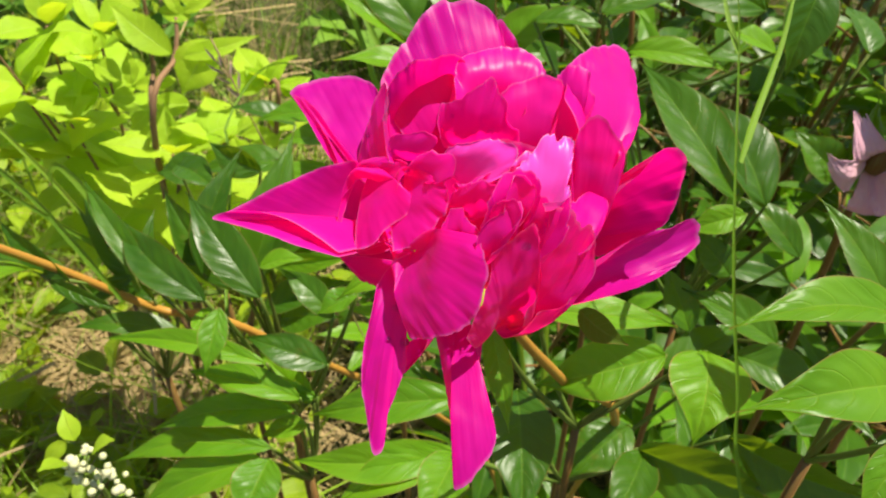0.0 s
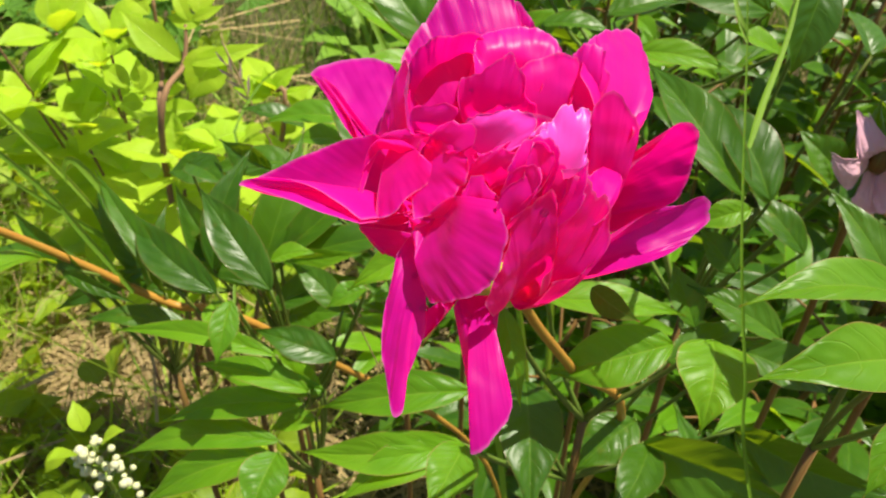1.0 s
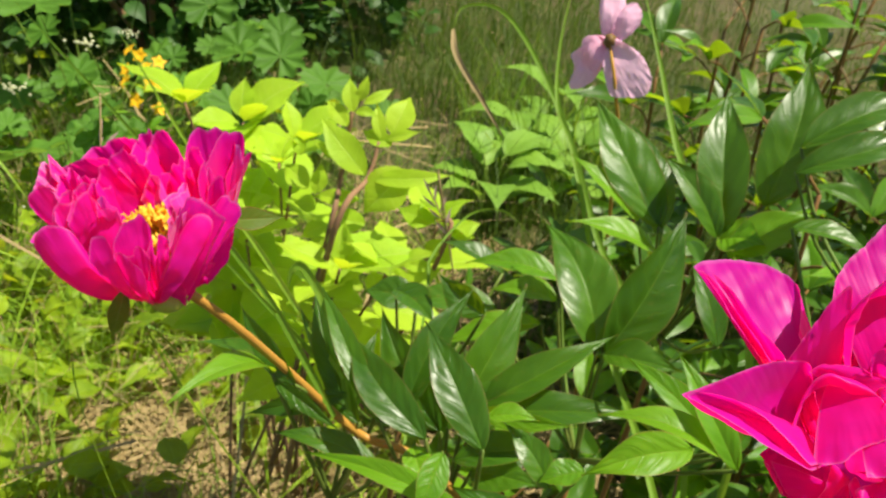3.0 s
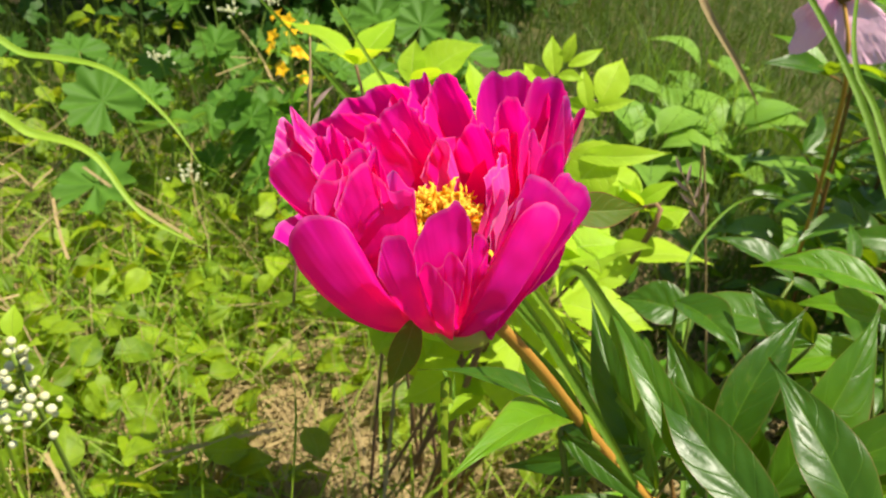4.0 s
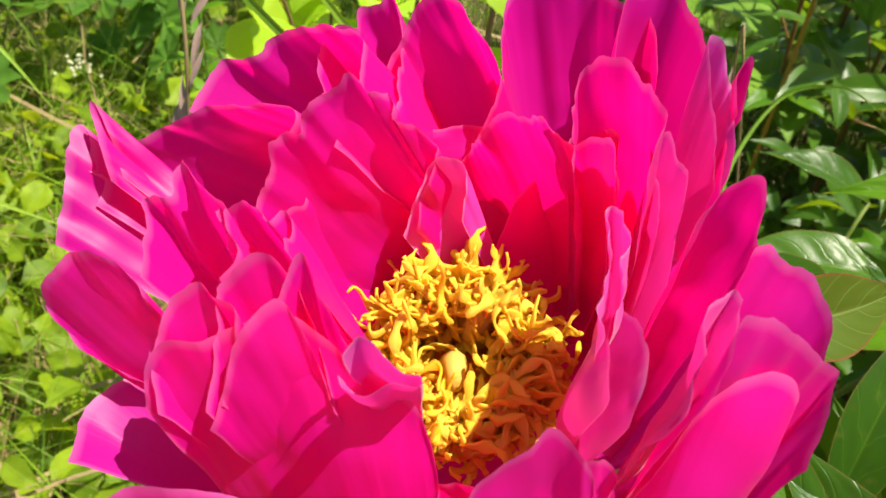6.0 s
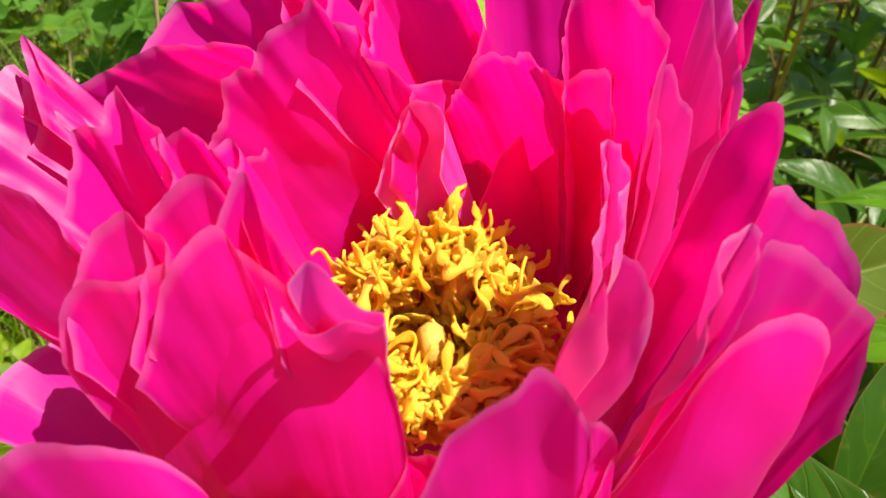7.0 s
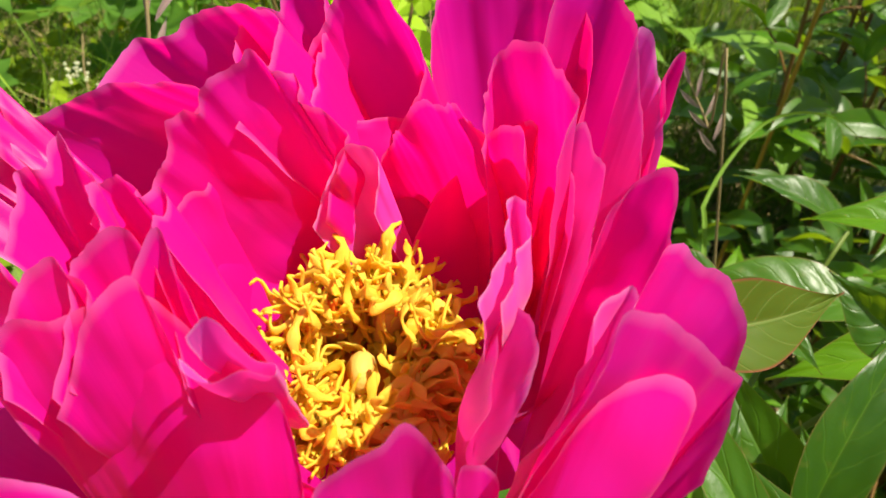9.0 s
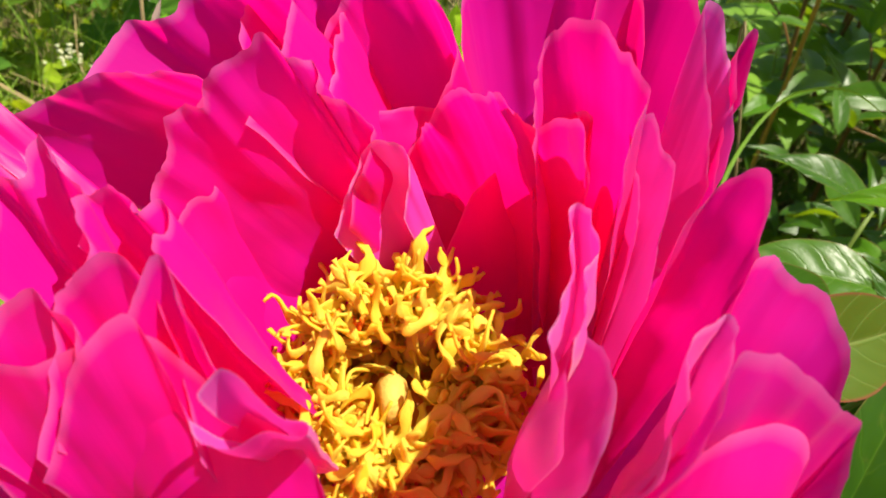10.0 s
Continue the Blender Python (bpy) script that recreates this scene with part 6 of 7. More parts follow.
rim_petal(bloom, (19.8, -33.9, 28.3), [(16.1, -34.9, 35.0), (18.3, -22.3, 33.9), (22.3, -15.7, 32.5), (27.3, -8.6, 30.9), (31.2, -10.4, 29.3), (28.6, -21.9, 29.7), (22.7, -36.1, 32.2)], bulge=2, notch=0.5)
rim_petal(bloom, (1.7, -40.5, 43.6), [(-0.8, -43.1, 50.9), (0.5, -39.9, 55.1), (2.4, -38.1, 57.0), (5.8, -38.1, 55.6), (7.2, -39.9, 52.5), (5.2, -42.8, 49.0)], bulge=1, notch=1, frill=1.2)
rim_petal(bloom, (-2.9, -41.4, 38.9), [(-5.9, -43.6, 46.2), (-3.4, -42.0, 50.9), (1.1, -42.1, 53.5), (3.7, -43.5, 52.1), (3.1, -44.8, 48.9), (-0.6, -45.8, 44.5)], bulge=1, notch=1, frill=1.2)
rim_petal(bloom, (-5.6, -45.2, 34.9), [(-7.0, -47.5, 42.5), (-6.0, -45.1, 46.6), (-2.1, -43.4, 49.4), (2.5, -42.2, 51.5), (4.0, -43.4, 49.4), (0.7, -46.3, 44.1), (-3.3, -48.1, 41.3)], bulge=1.5, notch=1, frill=1.2)
rim_petal(bloom, (2, -38.8, 40.2), [(-4.4, -40.8, 50.8), (-2.6, -38.6, 54.0), (0.8, -36.7, 56.6), (5.3, -36.0, 57.0), (8.4, -37.9, 53.5), (7.4, -40.9, 48.8)], bulge=1, notch=1, frill=1.2)
rim_petal(bloom, (5.8, -37.9, 35.8), [(1.6, -41.5, 44.4), (4.3, -39.2, 47.4), (7.6, -37.5, 49.5), (11.1, -37.7, 48.3), (10.6, -40.4, 43.5)], bulge=1, notch=1, frill=1.2)
rim_petal(bloom, (-3.2, -33.9, 18.2), [(-16.7, -34.1, 28.5), (-17.9, -22.2, 39.6), (-13.1, -15.9, 48.5), (-0.9, -17.7, 52.4), (8.7, -22.2, 52.9), (15.9, -31.0, 48.1), (15.1, -39.6, 39.2), (7.1, -42.3, 32.2)], bulge=2, notch=0.8, frill=1)
rim_petal(bloom, (0, -32, -2), [(1.7, -41.3, 31.3), (4.6, -38.7, 40.2), (4.4, -38.0, 48.8), (6.8, -36.8, 50.1), (12.9, -34.6, 45.4), (16.6, -33.3, 43.3), (20.4, -32.5, 37.5), (22.8, -31.7, 37.1), (25.5, -32.0, 28.6), (24.5, -34.1, 20.0), (17.8, -37.9, 14.7), (10.0, -41.2, 13.6)], bulge=4, notch=0.9)
rim_petal(bloom, (0, -32, -2), [(-8.8, -53.3, 17.4), (-4.0, -48.6, 32.5), (-2.6, -47.2, 39.6), (0.2, -45.5, 43.5), (4.8, -43.2, 45.5), (6.7, -42.3, 45.8), (8.2, -41.9, 41.2), (9.4, -42.2, 32.2), (9.2, -43.8, 21.8), (6.4, -45.7, 18.4)], bulge=4, notch=0.7)
rim_petal(bloom, (-10.2, -24.5, 44.1), [(-15.5, -24.5, 51.1), (-12.5, -22.3, 53.9), (-7.2, -22.3, 55.6), (-2.5, -22.8, 56.9), (2.3, -25.1, 56.8), (3.7, -27.0, 55.8), (1.7, -29.6, 53.0), (-2.9, -31.4, 49.9), (-8.3, -30.5, 48.7)], bulge=2, notch=0.9, frill=1.2, mat=LIT_LILAC)
rim_petal(bloom, (-10.2, -28.9, 36.5), [(-13.9, -30.7, 41.7), (-11.6, -29.9, 45.9), (-5.6, -31.5, 50.3), (-1.7, -33.5, 51.4), (2.0, -35.6, 52.1), (2.8, -37.0, 50.3), (-1.0, -36.8, 45.4), (-8.3, -34.8, 40.2)], bulge=2, notch=1, frill=1.2)
rim_petal(bloom, (-23.5, -14.5, 43.9), [(-28.5, -17.5, 46.0), (-29.0, -15.5, 48.7), (-27.2, -14.5, 51.9), (-21.3, -16.2, 54.4), (-16.4, -18.9, 54.5), (-17.0, -20.1, 51.9), (-21.0, -20.0, 48.4)], bulge=1.5, notch=0.7)
rim_petal(bloom, (-20.4, -21.5, 43.6), [(-24.4, -23.2, 46.7), (-22.4, -22.3, 49.7), (-17.8, -23.0, 52.6), (-12.5, -25.6, 53.4), (-11.5, -27.6, 51.1), (-13.0, -28.5, 48.3), (-18.1, -26.7, 46.6)], bulge=1.5, notch=0.9)
rim_petal(bloom, (-25, -17.8, 40.3), [(-26.9, -25.2, 40.1), (-23.7, -21.7, 45.4), (-17.8, -23.2, 47.2), (-13.6, -27.1, 45.9), (-12.7, -29.8, 43.7), (-15.8, -32.6, 39.1), (-20.7, -35.5, 33.6), (-27.4, -35.3, 30.4)], notch=0.9, bulge=2.5)
rim_petal(bloom, (-32.9, -12.3, 36.7), [(-38.6, -10.5, 38.1), (-36.4, -10.0, 40.8), (-30.8, -13.0, 44.1), (-25.2, -17.8, 46.4), (-23.7, -20.2, 46.2), (-25.2, -21.1, 43.9), (-30.8, -18.4, 39.9)], bulge=1.2, notch=0.4)
rim_petal(bloom, (-34.3, -12.4, 39.5), [(-42.9, -30.3, 27.1), (-42.8, -24.9, 31.2), (-40.7, -20.1, 36.0), (-36.1, -17.5, 40.4), (-30.6, -20.4, 40.8), (-26.4, -22.8, 41.1), (-22.4, -25.7, 41.1), (-23.6, -28.7, 38.0), (-28.4, -30.1, 34.3), (-32.5, -32.4, 30.5), (-37.9, -32.2, 28.0)], bulge=3, notch=0.7)
rim_petal(bloom, (-10.8, -39.2, 34.1), [(-16.1, -39.9, 37.5), (-14.7, -37.6, 41.4), (-12.8, -36.3, 44.3), (-10.3, -36.5, 45.2), (-8.9, -38.2, 43.4), (-7.0, -39.5, 42.4), (-6.2, -41.5, 39.9), (-10.4, -41.8, 37.4)], bulge=1, notch=1, frill=1.2)
rim_petal(bloom, (-21.9, -31.6, 28.2), [(-28.6, -31.0, 27.7), (-20.7, -36.2, 32.0), (-12.5, -39.7, 38.8), (-6.9, -43.5, 43.1), (-5.2, -48.0, 42.1), (-4.3, -52.0, 40.4), (-5.3, -56.3, 36.4), (-7.1, -59.5, 32.2), (-12.0, -59.4, 26.2), (-17.7, -56.9, 21.4), (-23.2, -53.1, 18.0), (-25.6, -44.8, 20.7), (-27.9, -35.0, 25.4)], notch=0.6, bulge=3)
rim_petal(bloom, (-28, -10, 16), [(-44.1, -0.7, 31.7), (-50.6, 16.2, 32.7), (-59.2, 31.0, 34.1), (-63.1, 35.6, 34.5), (-53.8, 39.1, 36.8), (-43.9, 37.9, 38.3), (-35.7, 31.7, 38.5), (-34.5, 22.6, 36.9), (-36.1, 10.8, 34.7)], bulge=2, notch=0.3, frill=0.6)
rim_petal(bloom, (-28, -10, 16), [(-62.2, 31.3, 37.2), (-56.6, 21.9, 34.4), (-51.3, 11.7, 31.7), (-46.6, 3.6, 30.2), (-43.7, 1.5, 30.5), (-40.4, 2.0, 32.1), (-46.4, 11.4, 33.5), (-52.7, 22.1, 36.0), (-58.9, 29.2, 37.2)], bulge=0.8, notch=0.2, frill=0.4)
rim_petal(bloom, (-28, -10, 16), [(-39.8, 2.0, 30.6), (-36.9, 4.5, 39.0), (-33.9, 7.1, 48.5), (-30.8, 7.5, 54.2), (-29.4, 4.0, 48.7), (-30.5, 1.5, 41.8), (-33.3, -0.3, 34.6)], bulge=1.5, notch=0.4)
rim_petal(bloom, (-28, -10, 16), [(-41.8, -36.4, 30.2), (-54.1, -32.4, 34.8), (-63.7, -32.0, 38.2), (-71.9, -34.3, 40.8), (-65.6, -27.6, 40.1), (-56.9, -18.9, 39.6), (-47.9, -11.6, 39.4), (-38.6, -7.0, 38.6), (-37.4, -12.8, 36.1)], bulge=2, notch=0.2, frill=0.5)
rim_petal(bloom, (-28, -10, 16), [(-40.9, -38.5, 31.4), (-50.7, -37.4, 34.1), (-58.9, -36.2, 37.1), (-67.0, -35.6, 40.1), (-71.4, -35.6, 41.7), (-68.4, -33.7, 42.3), (-61.7, -32.4, 41.4), (-54.1, -32.7, 39.1), (-46.3, -35.1, 35.2), (-40.9, -37.6, 32.1)], bulge=1.5, notch=0.2, frill=0.4)
rim_petal(bloom, (-22, -20, 12), [(-43.6, -24.3, 19.1), (-38.4, -24.9, 12.4), (-33.2, -25.4, 8.0), (-29.3, -24.5, 11.2), (-29.3, -22.9, 20.4), (-35.3, -22.7, 24.4)], bulge=1, notch=0.2)
rim_petal(bloom, (-14, -34, 4), [(-24.7, -48.6, 9.9), (-25.2, -54.4, 5.5), (-21.9, -50.9, 5.9), (-18.9, -46.0, 7.8), (-20.1, -44.6, 9.9)], bulge=0.8, notch=0.3)
rim_petal(bloom, (-24, -26, 20), [(-32.1, -35.6, 18.5), (-33.8, -41.8, 13.4), (-35.4, -48.9, 8.1), (-35.7, -56.8, 3.0), (-34.0, -64.5, -1.0), (-32.6, -71.2, -4.1), (-31.1, -72.7, -4.4), (-29.4, -70.9, -3.1), (-29.2, -65.0, 0.1), (-26.5, -60.1, 3.5), (-24.1, -53.8, 8.1), (-24.4, -48.2, 11.7), (-25.4, -39.6, 17.5), (-27.9, -31.1, 23.4)], bulge=3, notch=0.2, frill=0.6)
rim_petal(bloom, (-10, -34, 2), [(-16.6, -38.0, 0.7), (-15.3, -43.5, -2.9), (-13.8, -51.4, -7.7), (-12.0, -60.1, -12.5), (-11.1, -65.9, -15.4), (-11.9, -73.3, -19.1), (-7.6, -71.9, -17.8), (-3.7, -67.9, -15.1), (-0.5, -62.8, -11.8), (-1.9, -55.1, -7.8), (-4.1, -48.1, -4.0), (-4.5, -44.5, -1.7), (-3.2, -39.0, 2.3)], bulge=3, notch=0.6, frill=0.8)
petal(bloom, (0.3, -4.2, -10.8), (-0.4, 5.8, 15.7), (-0.5, 16.3, 40.3), (-33.5, 4.3, 22.0), (31.2, 5.7, 18.7), frill=0.6)
petal(bloom, (20.9, -3.1, 2.6), (27.7, -2.6, 19.9), (33.9, 1.6, 29.2), (14.9, -8.2, 27.9), (39.3, -4.5, 19.2), frill=0.6)
petal(bloom, (-28.2, -6.8, 10.4), (-33.7, -17.3, 10.5), (-32.6, -25.9, 6.7), (-44.1, -20.2, 16.3), (-24.5, -19.9, 10.6), neck=0.7)
petal(bloom, (-4.0, -14.0, 10.0), (-2.0, -20.0, 30.0), (0.0, -24.0, 44.0), (-26.0, -16.0, 32.0), (20.0, -20.0, 32.0), neck=0.7)
petal(bloom, (0.0, -20.0, 2.0), (0.0, -32.0, 16.0), (2.0, -34.0, 34.0), (-20.0, -30.0, 20.0), (20.0, -26.0, 18.0), neck=0.7, frill=0.6)
petal(bloom, (4.0, -16.0, 24.0), (6.0, -22.0, 42.0), (8.0, -22.0, 52.0), (-4.0, -26.0, 46.0), (14.0, -20.0, 46.0), frill=1.8, mat=LIT_LILAC)
petal(bloom, (-2.0, -20.0, 26.0), (-4.0, -28.0, 42.0), (-2.0, -30.0, 50.0), (-12.0, -26.0, 44.0), (4.0, -30.0, 44.0), frill=1.8)
part("sepal", leaf_geo(Vector((27.8, -12.8, -14.6)) / 1000, Vector((41.4, -24.8, -17.5)) / 1000, 0.009, face=(0.2, -0.9, 0.3), arch=0.04, belly=0.4, seed=64), SEPAL, bloom, "small brownish pointed sepal")
part("calyx", blob(Vector((0.4, -5.1, -14.9)) / 1000, 0.012, 1.1, 1.0, 0.9, 14, 9, 0.15), CALYX, bloom, "green calyx")
part("stem", tube([Vector(p) - bloom.location for p in ((0.0294, 0.2200, 1.0315), (0.0365, 0.2244, 1.0153), (0.0467, 0.2371, 0.9873), (0.0676, 0.2600, 0.9376), (0.1084, 0.3058, 0.8383), (0.14, 0.50, 0.4), (0.15, 0.52, 0.0))], 0.0016, 0.0028, sides=10, steps=8), STALK, bloom, "ochre green stem")


for k, at in enumerate(((-35.9, 3.2, 39.8), (-2.2, -8.8, 49.1), (-24.6, -50.1, 12.5), (-12.4, -7.3, 53.1), (-27.2, -41.1, 15.9), (5.3, -43.4, 39.5), (-28.5, -48.7, 12.3))):
    part("dewdrop", blob(Vector(at) / 1000, 0.0007 + 0.0003 * (k % 3), 1, 1, 0.8, 12, 8), WATER, bloom, "clear water drop")


# ---------------------------------------------------------------- faded blooms
def faded(place, spread, mat, label, seed, foot):
    rng = random.Random(seed)
    b = thing("faded_peony", place, label, "flower", group="faded peonies")
    for k in range(6):
        a = k * 1.05 + rng.uniform(-0.3, 0.3)
        d = Vector((math.cos(a), 0.35 * rng.uniform(-1, 1), math.sin(a))).normalized()
        s = d.cross(Vector((0, -1, 0.2))).normalized()
        tip = d * spread * rng.uniform(0.75, 1.15) + Vector((0, -0.008, 0))
        mid = tip * 0.6 + Vector((0, -0.012, -0.004))
        w = spread * rng.uniform(0.30, 0.42)
        mmv = [tuple(v * 1000) for v in (d * 0.004, mid, tip, mid - s * w, mid + s * w)]
        petal(b, *mmv, frill=1.4, neck=0.25, mat=mat)
    part("seed_pod", blob((0, -0.004, 0), 0.008, 1, 1, 1.2, 8, 6, 0.3, seed), REDSTALK, b)
    f = Vector(foot) - b.location
    part("stem", tube([(0, 0, 0), f * 0.4 + Vector((0.01, 0, 0.03)), f], 0.0022, 0.0035), REDSTALK, b)
    return b


bloom = thing("faded_peony", (-0.0339, 1.1181, 0.8973), "faded pale pink peony with loose drooping petals", "flower", group="faded peonies")
HEART = (0.0, 20.0, 0.0)
rim_petal(bloom, (-1, 4, 0), [(-9, 11, 2), (-19, 19, 29), (-19, 25, 52), (-3, 25, 57), (11, 22, 49), (12, 17, 25), (7, 11, 4)], bulge=4, notch=0.9, frill=2, mat=PALE)
rim_petal(bloom, (2, 0, 0), [(4, -6, 3), (6, 0, 24), (10, 5, 43), (23, 6, 51), (33, 3, 43), (34, -1, 27), (22, -5, 8), (9, -7, -1)], bulge=5, notch=0.9, frill=2, mat=PALE)
rim_petal(bloom, (-2, 0, 0), [(-2, -5, -4), (-19, -3, 2), (-30, -4, -2), (-31, -8, -17), (-26, -13, -32), (-6, -16, -40), (3, -12, -26)], bulge=5, notch=0.9, frill=2, mat=PALE)
rim_petal(bloom, (-2, 2, -2), [(-10, 0, -15), (-25, 1, -15), (-42, -3, -27), (-34, -7, -41), (-36, -15, -63), (-27, -17, -68), (-8, -13, -55), (3, -5, -31)], bulge=4, notch=0.9, frill=2, mat=PALE)
rim_petal(bloom, (2, -3, -1), [(5, -14, -5), (16, -13, 2), (34, -15, -1), (51, -20, -11), (65, -27, -32), (62, -33, -51), (44, -34, -58), (19, -33, -60), (6, -25, -40)], bulge=5, notch=0.9, frill=2, mat=PALE)
part("seed_pod", blob((0.002, -0.010, 0.002), 0.008, 1, 1, 1.2, 10, 7, 0.3, 3), REDSTALK, bloom)
part("stem", tube([(0.002, -0.006, 0), (0.022, -0.03, -0.05), (0.05, 0.02, -0.16), (0.10, 0.16, -0.5), (0.12, 0.20, -0.9)], 0.0020, 0.0035), STALK, bloom)
faded((0.2353, 0.3805, 0.9724), 0.027, WITHER, "withered mauve peony bloom with crumpled petals", 72, (0.30, 0.55, 0.0))


# ---------------------------------------------------------------- grass blades and stalks beside the blooms
def grass_blade(points, width, mat, label, face=(0, -1, 0.3), root=True):
    points = [Vector(p) for p in points]
    if root and points[0].z > 0.3:
        back = (points[0] - points[1]).normalized()
        low = points[0] + Vector((back.x, back.y, -0.6)).normalized() * 0.22
        points = [Vector((low.x + back.x * 0.15, low.y + 0.12, 0.0)), low] + points
    o = points[0]
    ob = part("grass_blade", blade_geo([Vector(p) - o for p in points], width, face), mat, None)
    ob.location = o
    return tagged(ob, label, "grass", group="long grass blades")


grass_blade([(0.1338, 0.2043, 0.9204), (0.1232, 0.2263, 0.9768), (0.1143, 0.2441, 1.0281), (0.1120, 0.2813, 1.0869), (0.1092, 0.2914, 1.1063)], 0.0016, GRASS, "thin upright green grass stalk")
grass_blade([(0.1142, 0.2595, 1.0553), (0.1214, 0.2751, 1.0643), (0.1343, 0.3000, 1.0780), (0.1425, 0.3210, 1.0948)], 0.0030, GRASS, "narrow green grass blade leaving its stalk", root=False)
grass_blade([(0.1120, 0.2795, 1.0847), (0.1094, 0.2882, 1.0918), (0.1074, 0.2999, 1.1009)], 0.0022, GRASS, "narrow green grass blade leaving its stalk", root=False)
grass_blade([(-0.1610, 0.3514, 0.8958), (-0.1925, 0.3805, 0.9114), (-0.2360, 0.4190, 0.9257), (-0.3413, 0.4859, 0.9613), (-0.4591, 0.5474, 1.0101)], 0.0052, GRASS, "long straight green grass blade behind the open bloom", root=False)
grass_blade([(-0.1625, 0.3698, 0.9064), (-0.2306, 0.4456, 0.9099), (-0.3242, 0.5242, 0.9426), (-0.4050, 0.5870, 0.9849)], 0.0046, LIME, "long yellow-green grass blade behind the open bloom", root=False)
grass_blade([(-0.1557, 0.3616, 0.8919), (-0.1763, 0.3908, 0.9240), (-0.1995, 0.4105, 0.9415), (-0.2074, 0.4104, 0.9394), (-0.2083, 0.4076, 0.9295)], 0.0060, GRASS, "broad bent green grass blade", root=False)
grass_blade([(-0.66, 0.52, 0.0), (-0.61, 0.45, 0.70), (-0.5452, 0.4463, 0.9050), (-0.5141, 0.4567, 0.9079), (-0.4803, 0.4610, 0.9021), (-0.4459, 0.4515, 0.8786), (-0.4073, 0.4521, 0.8665)], 0.0062, LIME, "broad arching yellow-green blade", (0.2, -0.5, 0.8), root=False)
grass_blade([(-0.70, 0.56, 0.0), (-0.65, 0.49, 0.74), (-0.5890, 0.4922, 0.9283), (-0.5525, 0.5035, 0.9305), (-0.5057, 0.5135, 0.9276), (-0.4651, 0.5091, 0.9086), (-0.4345, 0.4986, 0.8851)], 0.0052, LIME, "broad arching yellow-green blade", (0.2, -0.5, 0.8), root=False)
grass_blade([(-0.1450, 0.5348, 0.8512), (-0.1491, 0.5621, 0.8708), (-0.1303, 0.5971, 0.8925), (-0.1051, 0.5986, 0.9024), (-0.0809, 0.5858, 0.8946)], 0.0024, GRASS, "green grass blade arched over to the soil")
grass_blade([(-0.0170, 0.5231, 0.8704), (-0.0614, 0.6346, 0.9437), (-0.0813, 0.6702, 0.9668), (-0.0897, 0.7047, 1.0044), (-0.0899, 0.7364, 1.0546)], 0.0048, GRASS, "long green grass blade in the clump")
grass_blade([(-0.0280, 0.6247, 0.8827), (-0.0655, 0.6781, 0.9380), (-0.1123, 0.7369, 0.9851), (-0.1487, 0.7685, 1.0056), (-0.1807, 0.7727, 1.0008), (-0.1858, 0.7607, 0.9830)], 0.0055, GRASS, "long green grass blade bending over")
grass_blade([(-0.1858, 0.7607, 0.9830), (-0.1764, 0.7444, 0.9645), (-0.1443, 0.7289, 0.9327), (-0.1222, 0.7225, 0.9081)], 0.0060, STRAW, "dry yellow bent blade tip", root=False)
grass_blade([(0.0155, 0.6546, 0.9577), (-0.0078, 0.7039, 1.0032), (-0.0361, 0.7568, 1.0555)], 0.0058, GRASS, "broad green grass blade in the clump")
grass_blade([(-0.1515, 0.3965, 0.8519), (-0.1728, 0.3953, 0.8812), (-0.2085, 0.3972, 0.9141), (-0.2621, 0.4122, 0.9468)], 0.0050, GRASS, "long green grass blade", root=False)
grass_blade([(-0.325, 0.908, 0.000), (-0.2290, 0.3205, 0.9207), (-0.2309, 0.3324, 0.9281), (-0.2332, 0.3405, 0.9342)], 0.0028, GRASS, "thin green grass blade under the bloom")
grass_blade([(-0.558, 0.815, 0.000), (-0.2974, 0.3411, 0.8540), (-0.3092, 0.3635, 0.8864), (-0.3158, 0.3758, 0.9042)], 0.0010, GRASS, "thin dark grass stalk")


def seed_stalk(points, spikes, seed):
    rng = random.Random(seed)
    o = Vector(points[0])
    s = thing("seeding_grass", o, "dry seeding grass stalk with pale pinkish husks", "grass")
    line = [Vector(p) - o for p in points]
    part("stalk", tube(line, 0.0008, 0.0005, sides=6), STRAW, s)
    for a, b in spikes:
        a, b = Vector(a) - o, Vector(b) - o
        part("husk", leaf_geo(a, b, (b - a).length * 0.15, face=(0, -1, 0.2), fold=0.5, arch=0.03, belly=0.5, seed=rng.randint(0, 99), nu=5, nv=9), SEEDHEAD, s)


seed_stalk([(-0.3422, 0.4304, 0.8660), (-0.3426, 0.4400, 0.9237), (-0.3416, 0.4467, 0.9622), (-0.3472, 0.4596, 0.9860), (-0.3505, 0.4663, 0.9945)],
           [((-0.3447, 0.4405, 0.9278), (-0.3458, 0.4488, 0.9500)), ((-0.3468, 0.4414, 0.9292), (-0.3464, 0.4444, 0.9419)), ((-0.3404, 0.4431, 0.9500), (-0.3371, 0.4490, 0.9609)), ((-0.3406, 0.4463, 0.9538), (-0.3393, 0.4543, 0.9675)),
            ((-0.3425, 0.4490, 0.9651), (-0.3428, 0.4535, 0.9734)), ((-0.3412, 0.4506, 0.9667), (-0.3347, 0.4578, 0.9769)), ((-0.3449, 0.4522, 0.9693), (-0.3457, 0.4584, 0.9828))], 81)


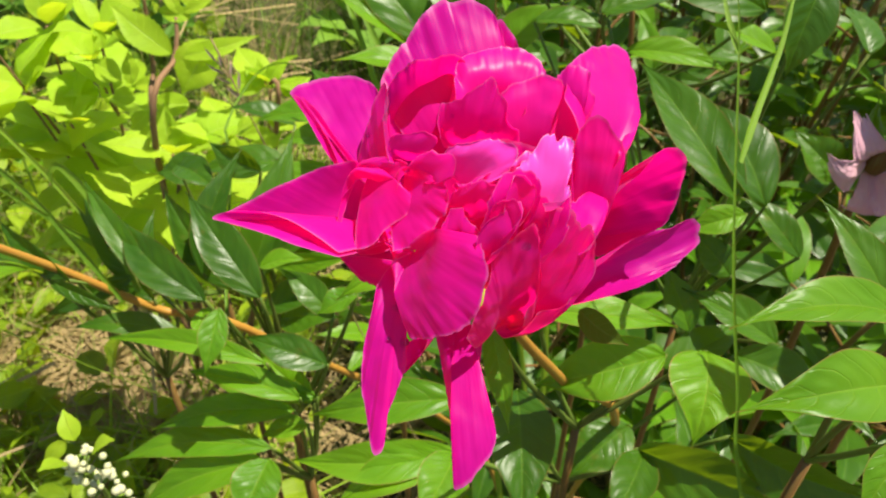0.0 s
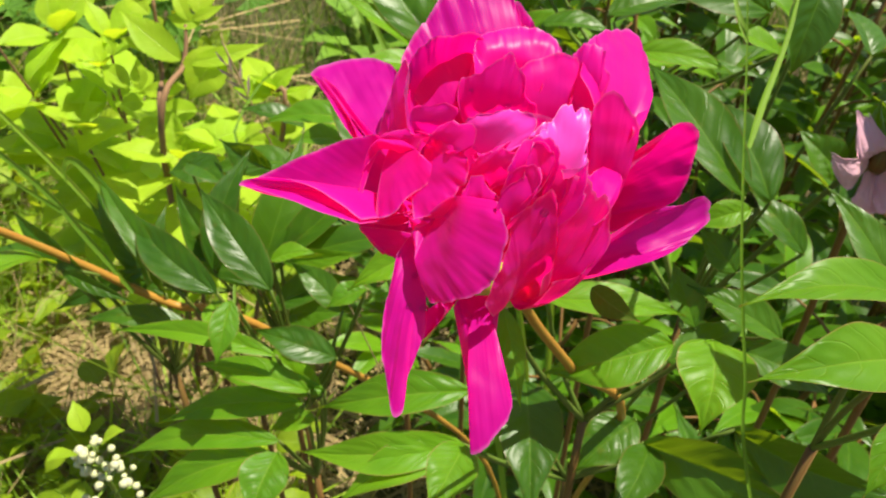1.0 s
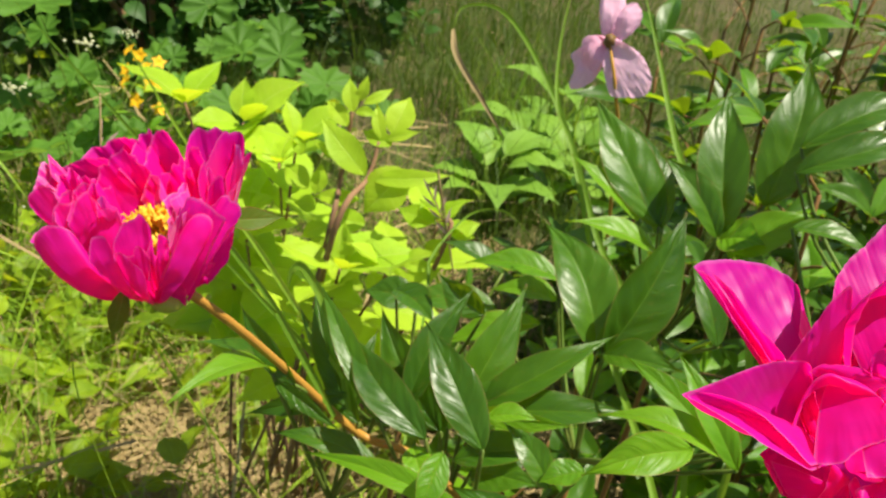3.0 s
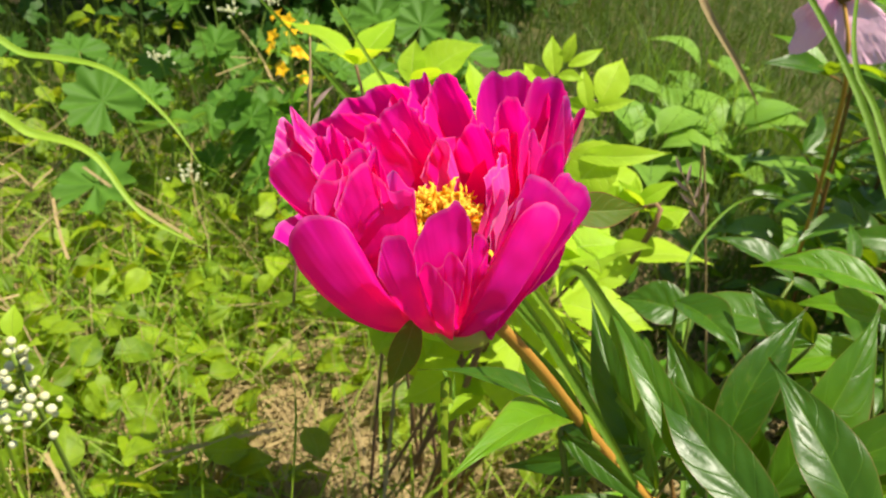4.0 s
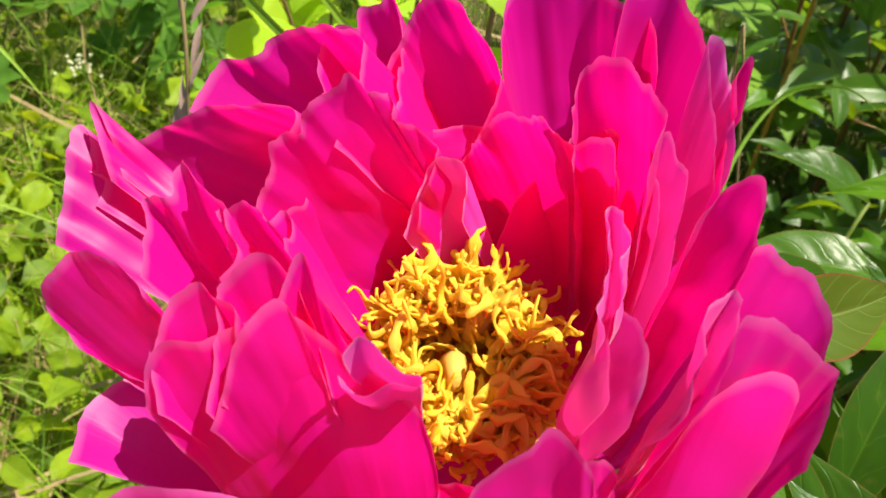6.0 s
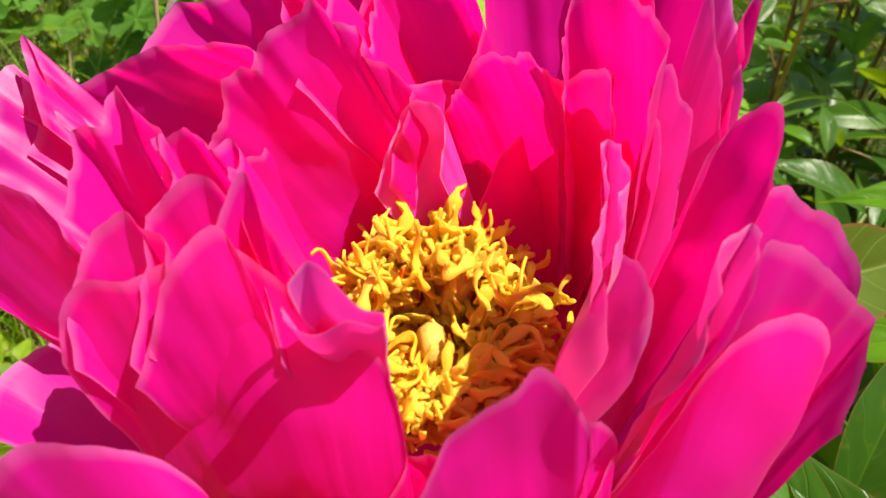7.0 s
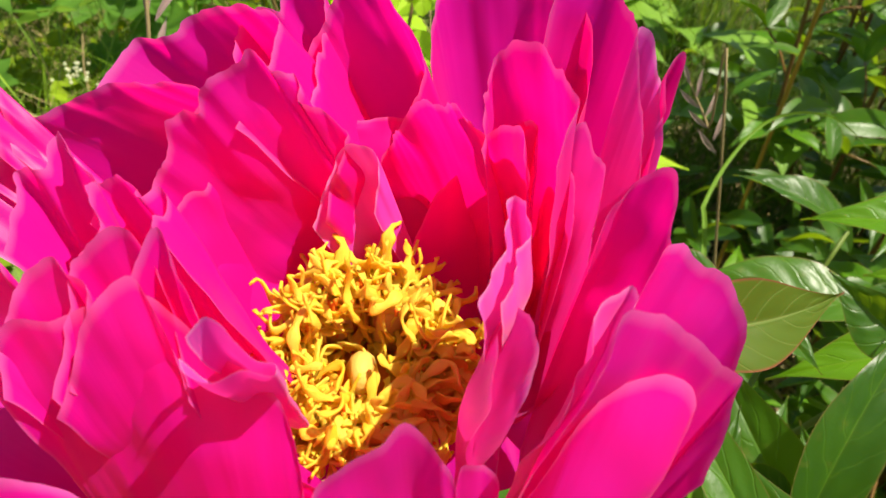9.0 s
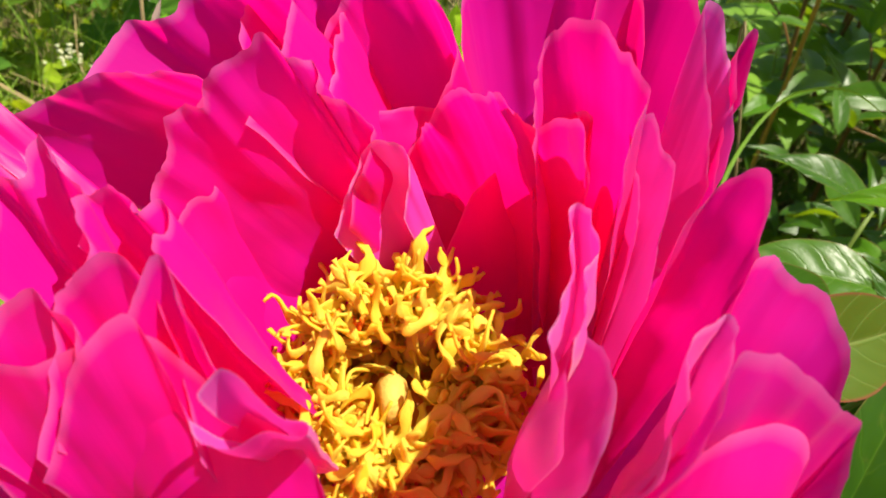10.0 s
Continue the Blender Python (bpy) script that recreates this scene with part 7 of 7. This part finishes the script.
seed_stalk([(0.09, 0.62, 0.0), (-0.1384, 0.5930, 0.8569), (-0.1508, 0.6070, 0.8788), (-0.1671, 0.6177, 0.8978)],
           [((-0.1440, 0.6012, 0.8692), (-0.1567, 0.6006, 0.8809)), ((-0.1471, 0.6042, 0.8740), (-0.1459, 0.6102, 0.8895)), ((-0.1508, 0.6070, 0.8788), (-0.1635, 0.6043, 0.8879)), ((-0.1538, 0.6090, 0.8824), (-0.1521, 0.6141, 0.8965)),
            ((-0.1571, 0.6110, 0.8859), (-0.1700, 0.6086, 0.8954)), ((-0.1598, 0.6131, 0.8895), (-0.1610, 0.6171, 0.9033)), ((-0.1644, 0.6156, 0.8942), (-0.1717, 0.6166, 0.9061))], 82)
# ---------------------------------------------------------------- small flowers
def yellow_spike(place, seed):
    rng = random.Random(seed)
    p = Vector(place)
    y = thing("loosestrife", (p.x, p.y, 0), "upright stem with a cluster of yellow star flowers", "flower")
    top = p.z
    part("stem", tube([(0, 0, 0), (0.01, 0, top * 0.5), (0, 0, top)], 0.0028, 0.0018), GREENSTALK, y)
    for k in range(16):
        a = k * 2.4
        root = Vector((0, 0, top * (0.35 + 0.6 * k / 16)))
        d = Vector((math.cos(a), math.sin(a), 0.5))
        part("leaf", leaf_geo(root, root + d * 0.06, 0.02, face=(0, 0, 1), seed=k, nu=5, nv=9), FRESH_LIT, y)
    for k in range(11):
        a = k * 2.4
        at = Vector((math.cos(a) * 0.03, math.sin(a) * 0.03, top - 0.09 + 0.011 * k))
        geos = []
        face = Vector((math.cos(a) * 0.5, math.sin(a) * 0.5 - 0.6, 0.7)).normalized()
        side = face.orthogonal().normalized()
        for j in range(5):
            d = Matrix.Rotation(j * 1.2566, 3, face) @ side
            geos.append(leaf_geo(at, at + d * 0.015 + face * 0.003, 0.010, face=face, nu=5, nv=6, seed=k * 5 + j))
        part("flower_head", join(geos), YELLOW, y)
    return y


yellow_spike((-0.8276, 1.3719, 0.6263), 91)


def white_umbel(place, foot, seed, size=0.03, label="small cluster of tiny white flowers on a thin stem"):
    rng = random.Random(seed)
    u = thing("white_flower_cluster", place, label, "flower", group="white flower clusters")
    f = Vector(foot) - u.location
    part("stem", tube([(0, 0, -0.005), f * 0.5 + Vector((0.01, 0, 0)), f], 0.0012, 0.002), GREENSTALK, u)
    for k in range(24):
        d = Vector((rng.gauss(0, 1), rng.gauss(0, 1), abs(rng.gauss(0, 0.6)))) * size * 0.42
        part("floret", blob(d, size * 0.10, 1, 1, 0.8, 6, 4, 0.2, k), WHITE, u)
    return u


white_umbel((-1.0934, 1.6263, 0.5240), (-1.15, 2.0, 0), 95, 0.035)
white_umbel((-1.0648, 1.7450, 0.5167), (-1.05, 2.2, 0), 96, 0.025)
white_umbel((-1.1563, 1.4607, 0.4652), (-1.35, 1.8, 0), 97, 0.030)
white_umbel((-0.9377, 1.2040, 0.3863), (-1.05, 1.5, 0), 98, 0.030)


def white_panicle(place, foot, seed):
    """A cone of round white buds on short branchlets, with a leaf below."""
    rng = random.Random(seed)
    u = thing("white_bud_panicle", place, "panicle of round white flower buds with yellow-green leaf tips", "flower")
    f = Vector(foot) - u.location
    part("stem", tube([(0, 0, 0.03), f * 0.4, f], 0.0014, 0.0025), GREENSTALK, u)
    for k in range(46):
        s = rng.random()
        a = k * 2.4
        r = 0.026 * (1 - s * 0.8) * rng.uniform(0.5, 1)
        at = Vector((math.cos(a) * r, math.sin(a) * r, -0.03 + 0.065 * s))
        part("bud", blob(at, rng.uniform(0.0018, 0.0032), 1, 1, 0.95, 8, 6, 0.1, k), WHITE, u)
        if k % 4 == 0:
            part("branchlet", tube([(0, 0, at.z - 0.008), at], 0.0007, 0.0006, sides=5, steps=2), GREENSTALK, u)
    for k in range(3):
        a = k * 2.1
        d = Vector((math.cos(a), math.sin(a), 0.5))
        part("leaf", leaf_geo(d * 0.008 + Vector((0, 0, 0.03)), d * 0.022 + Vector((0, 0, 0.035)), 0.012, face=(0, 0, 1), nu=5, nv=8), SHRUB, u)
    return u


white_panicle((-0.4804, 0.3768, 0.7933), (-0.52, 0.55, 0.0), 99)
white_panicle((-0.1823, 0.2918, 0.8063), (-0.30, 0.52, 0.0), 98)
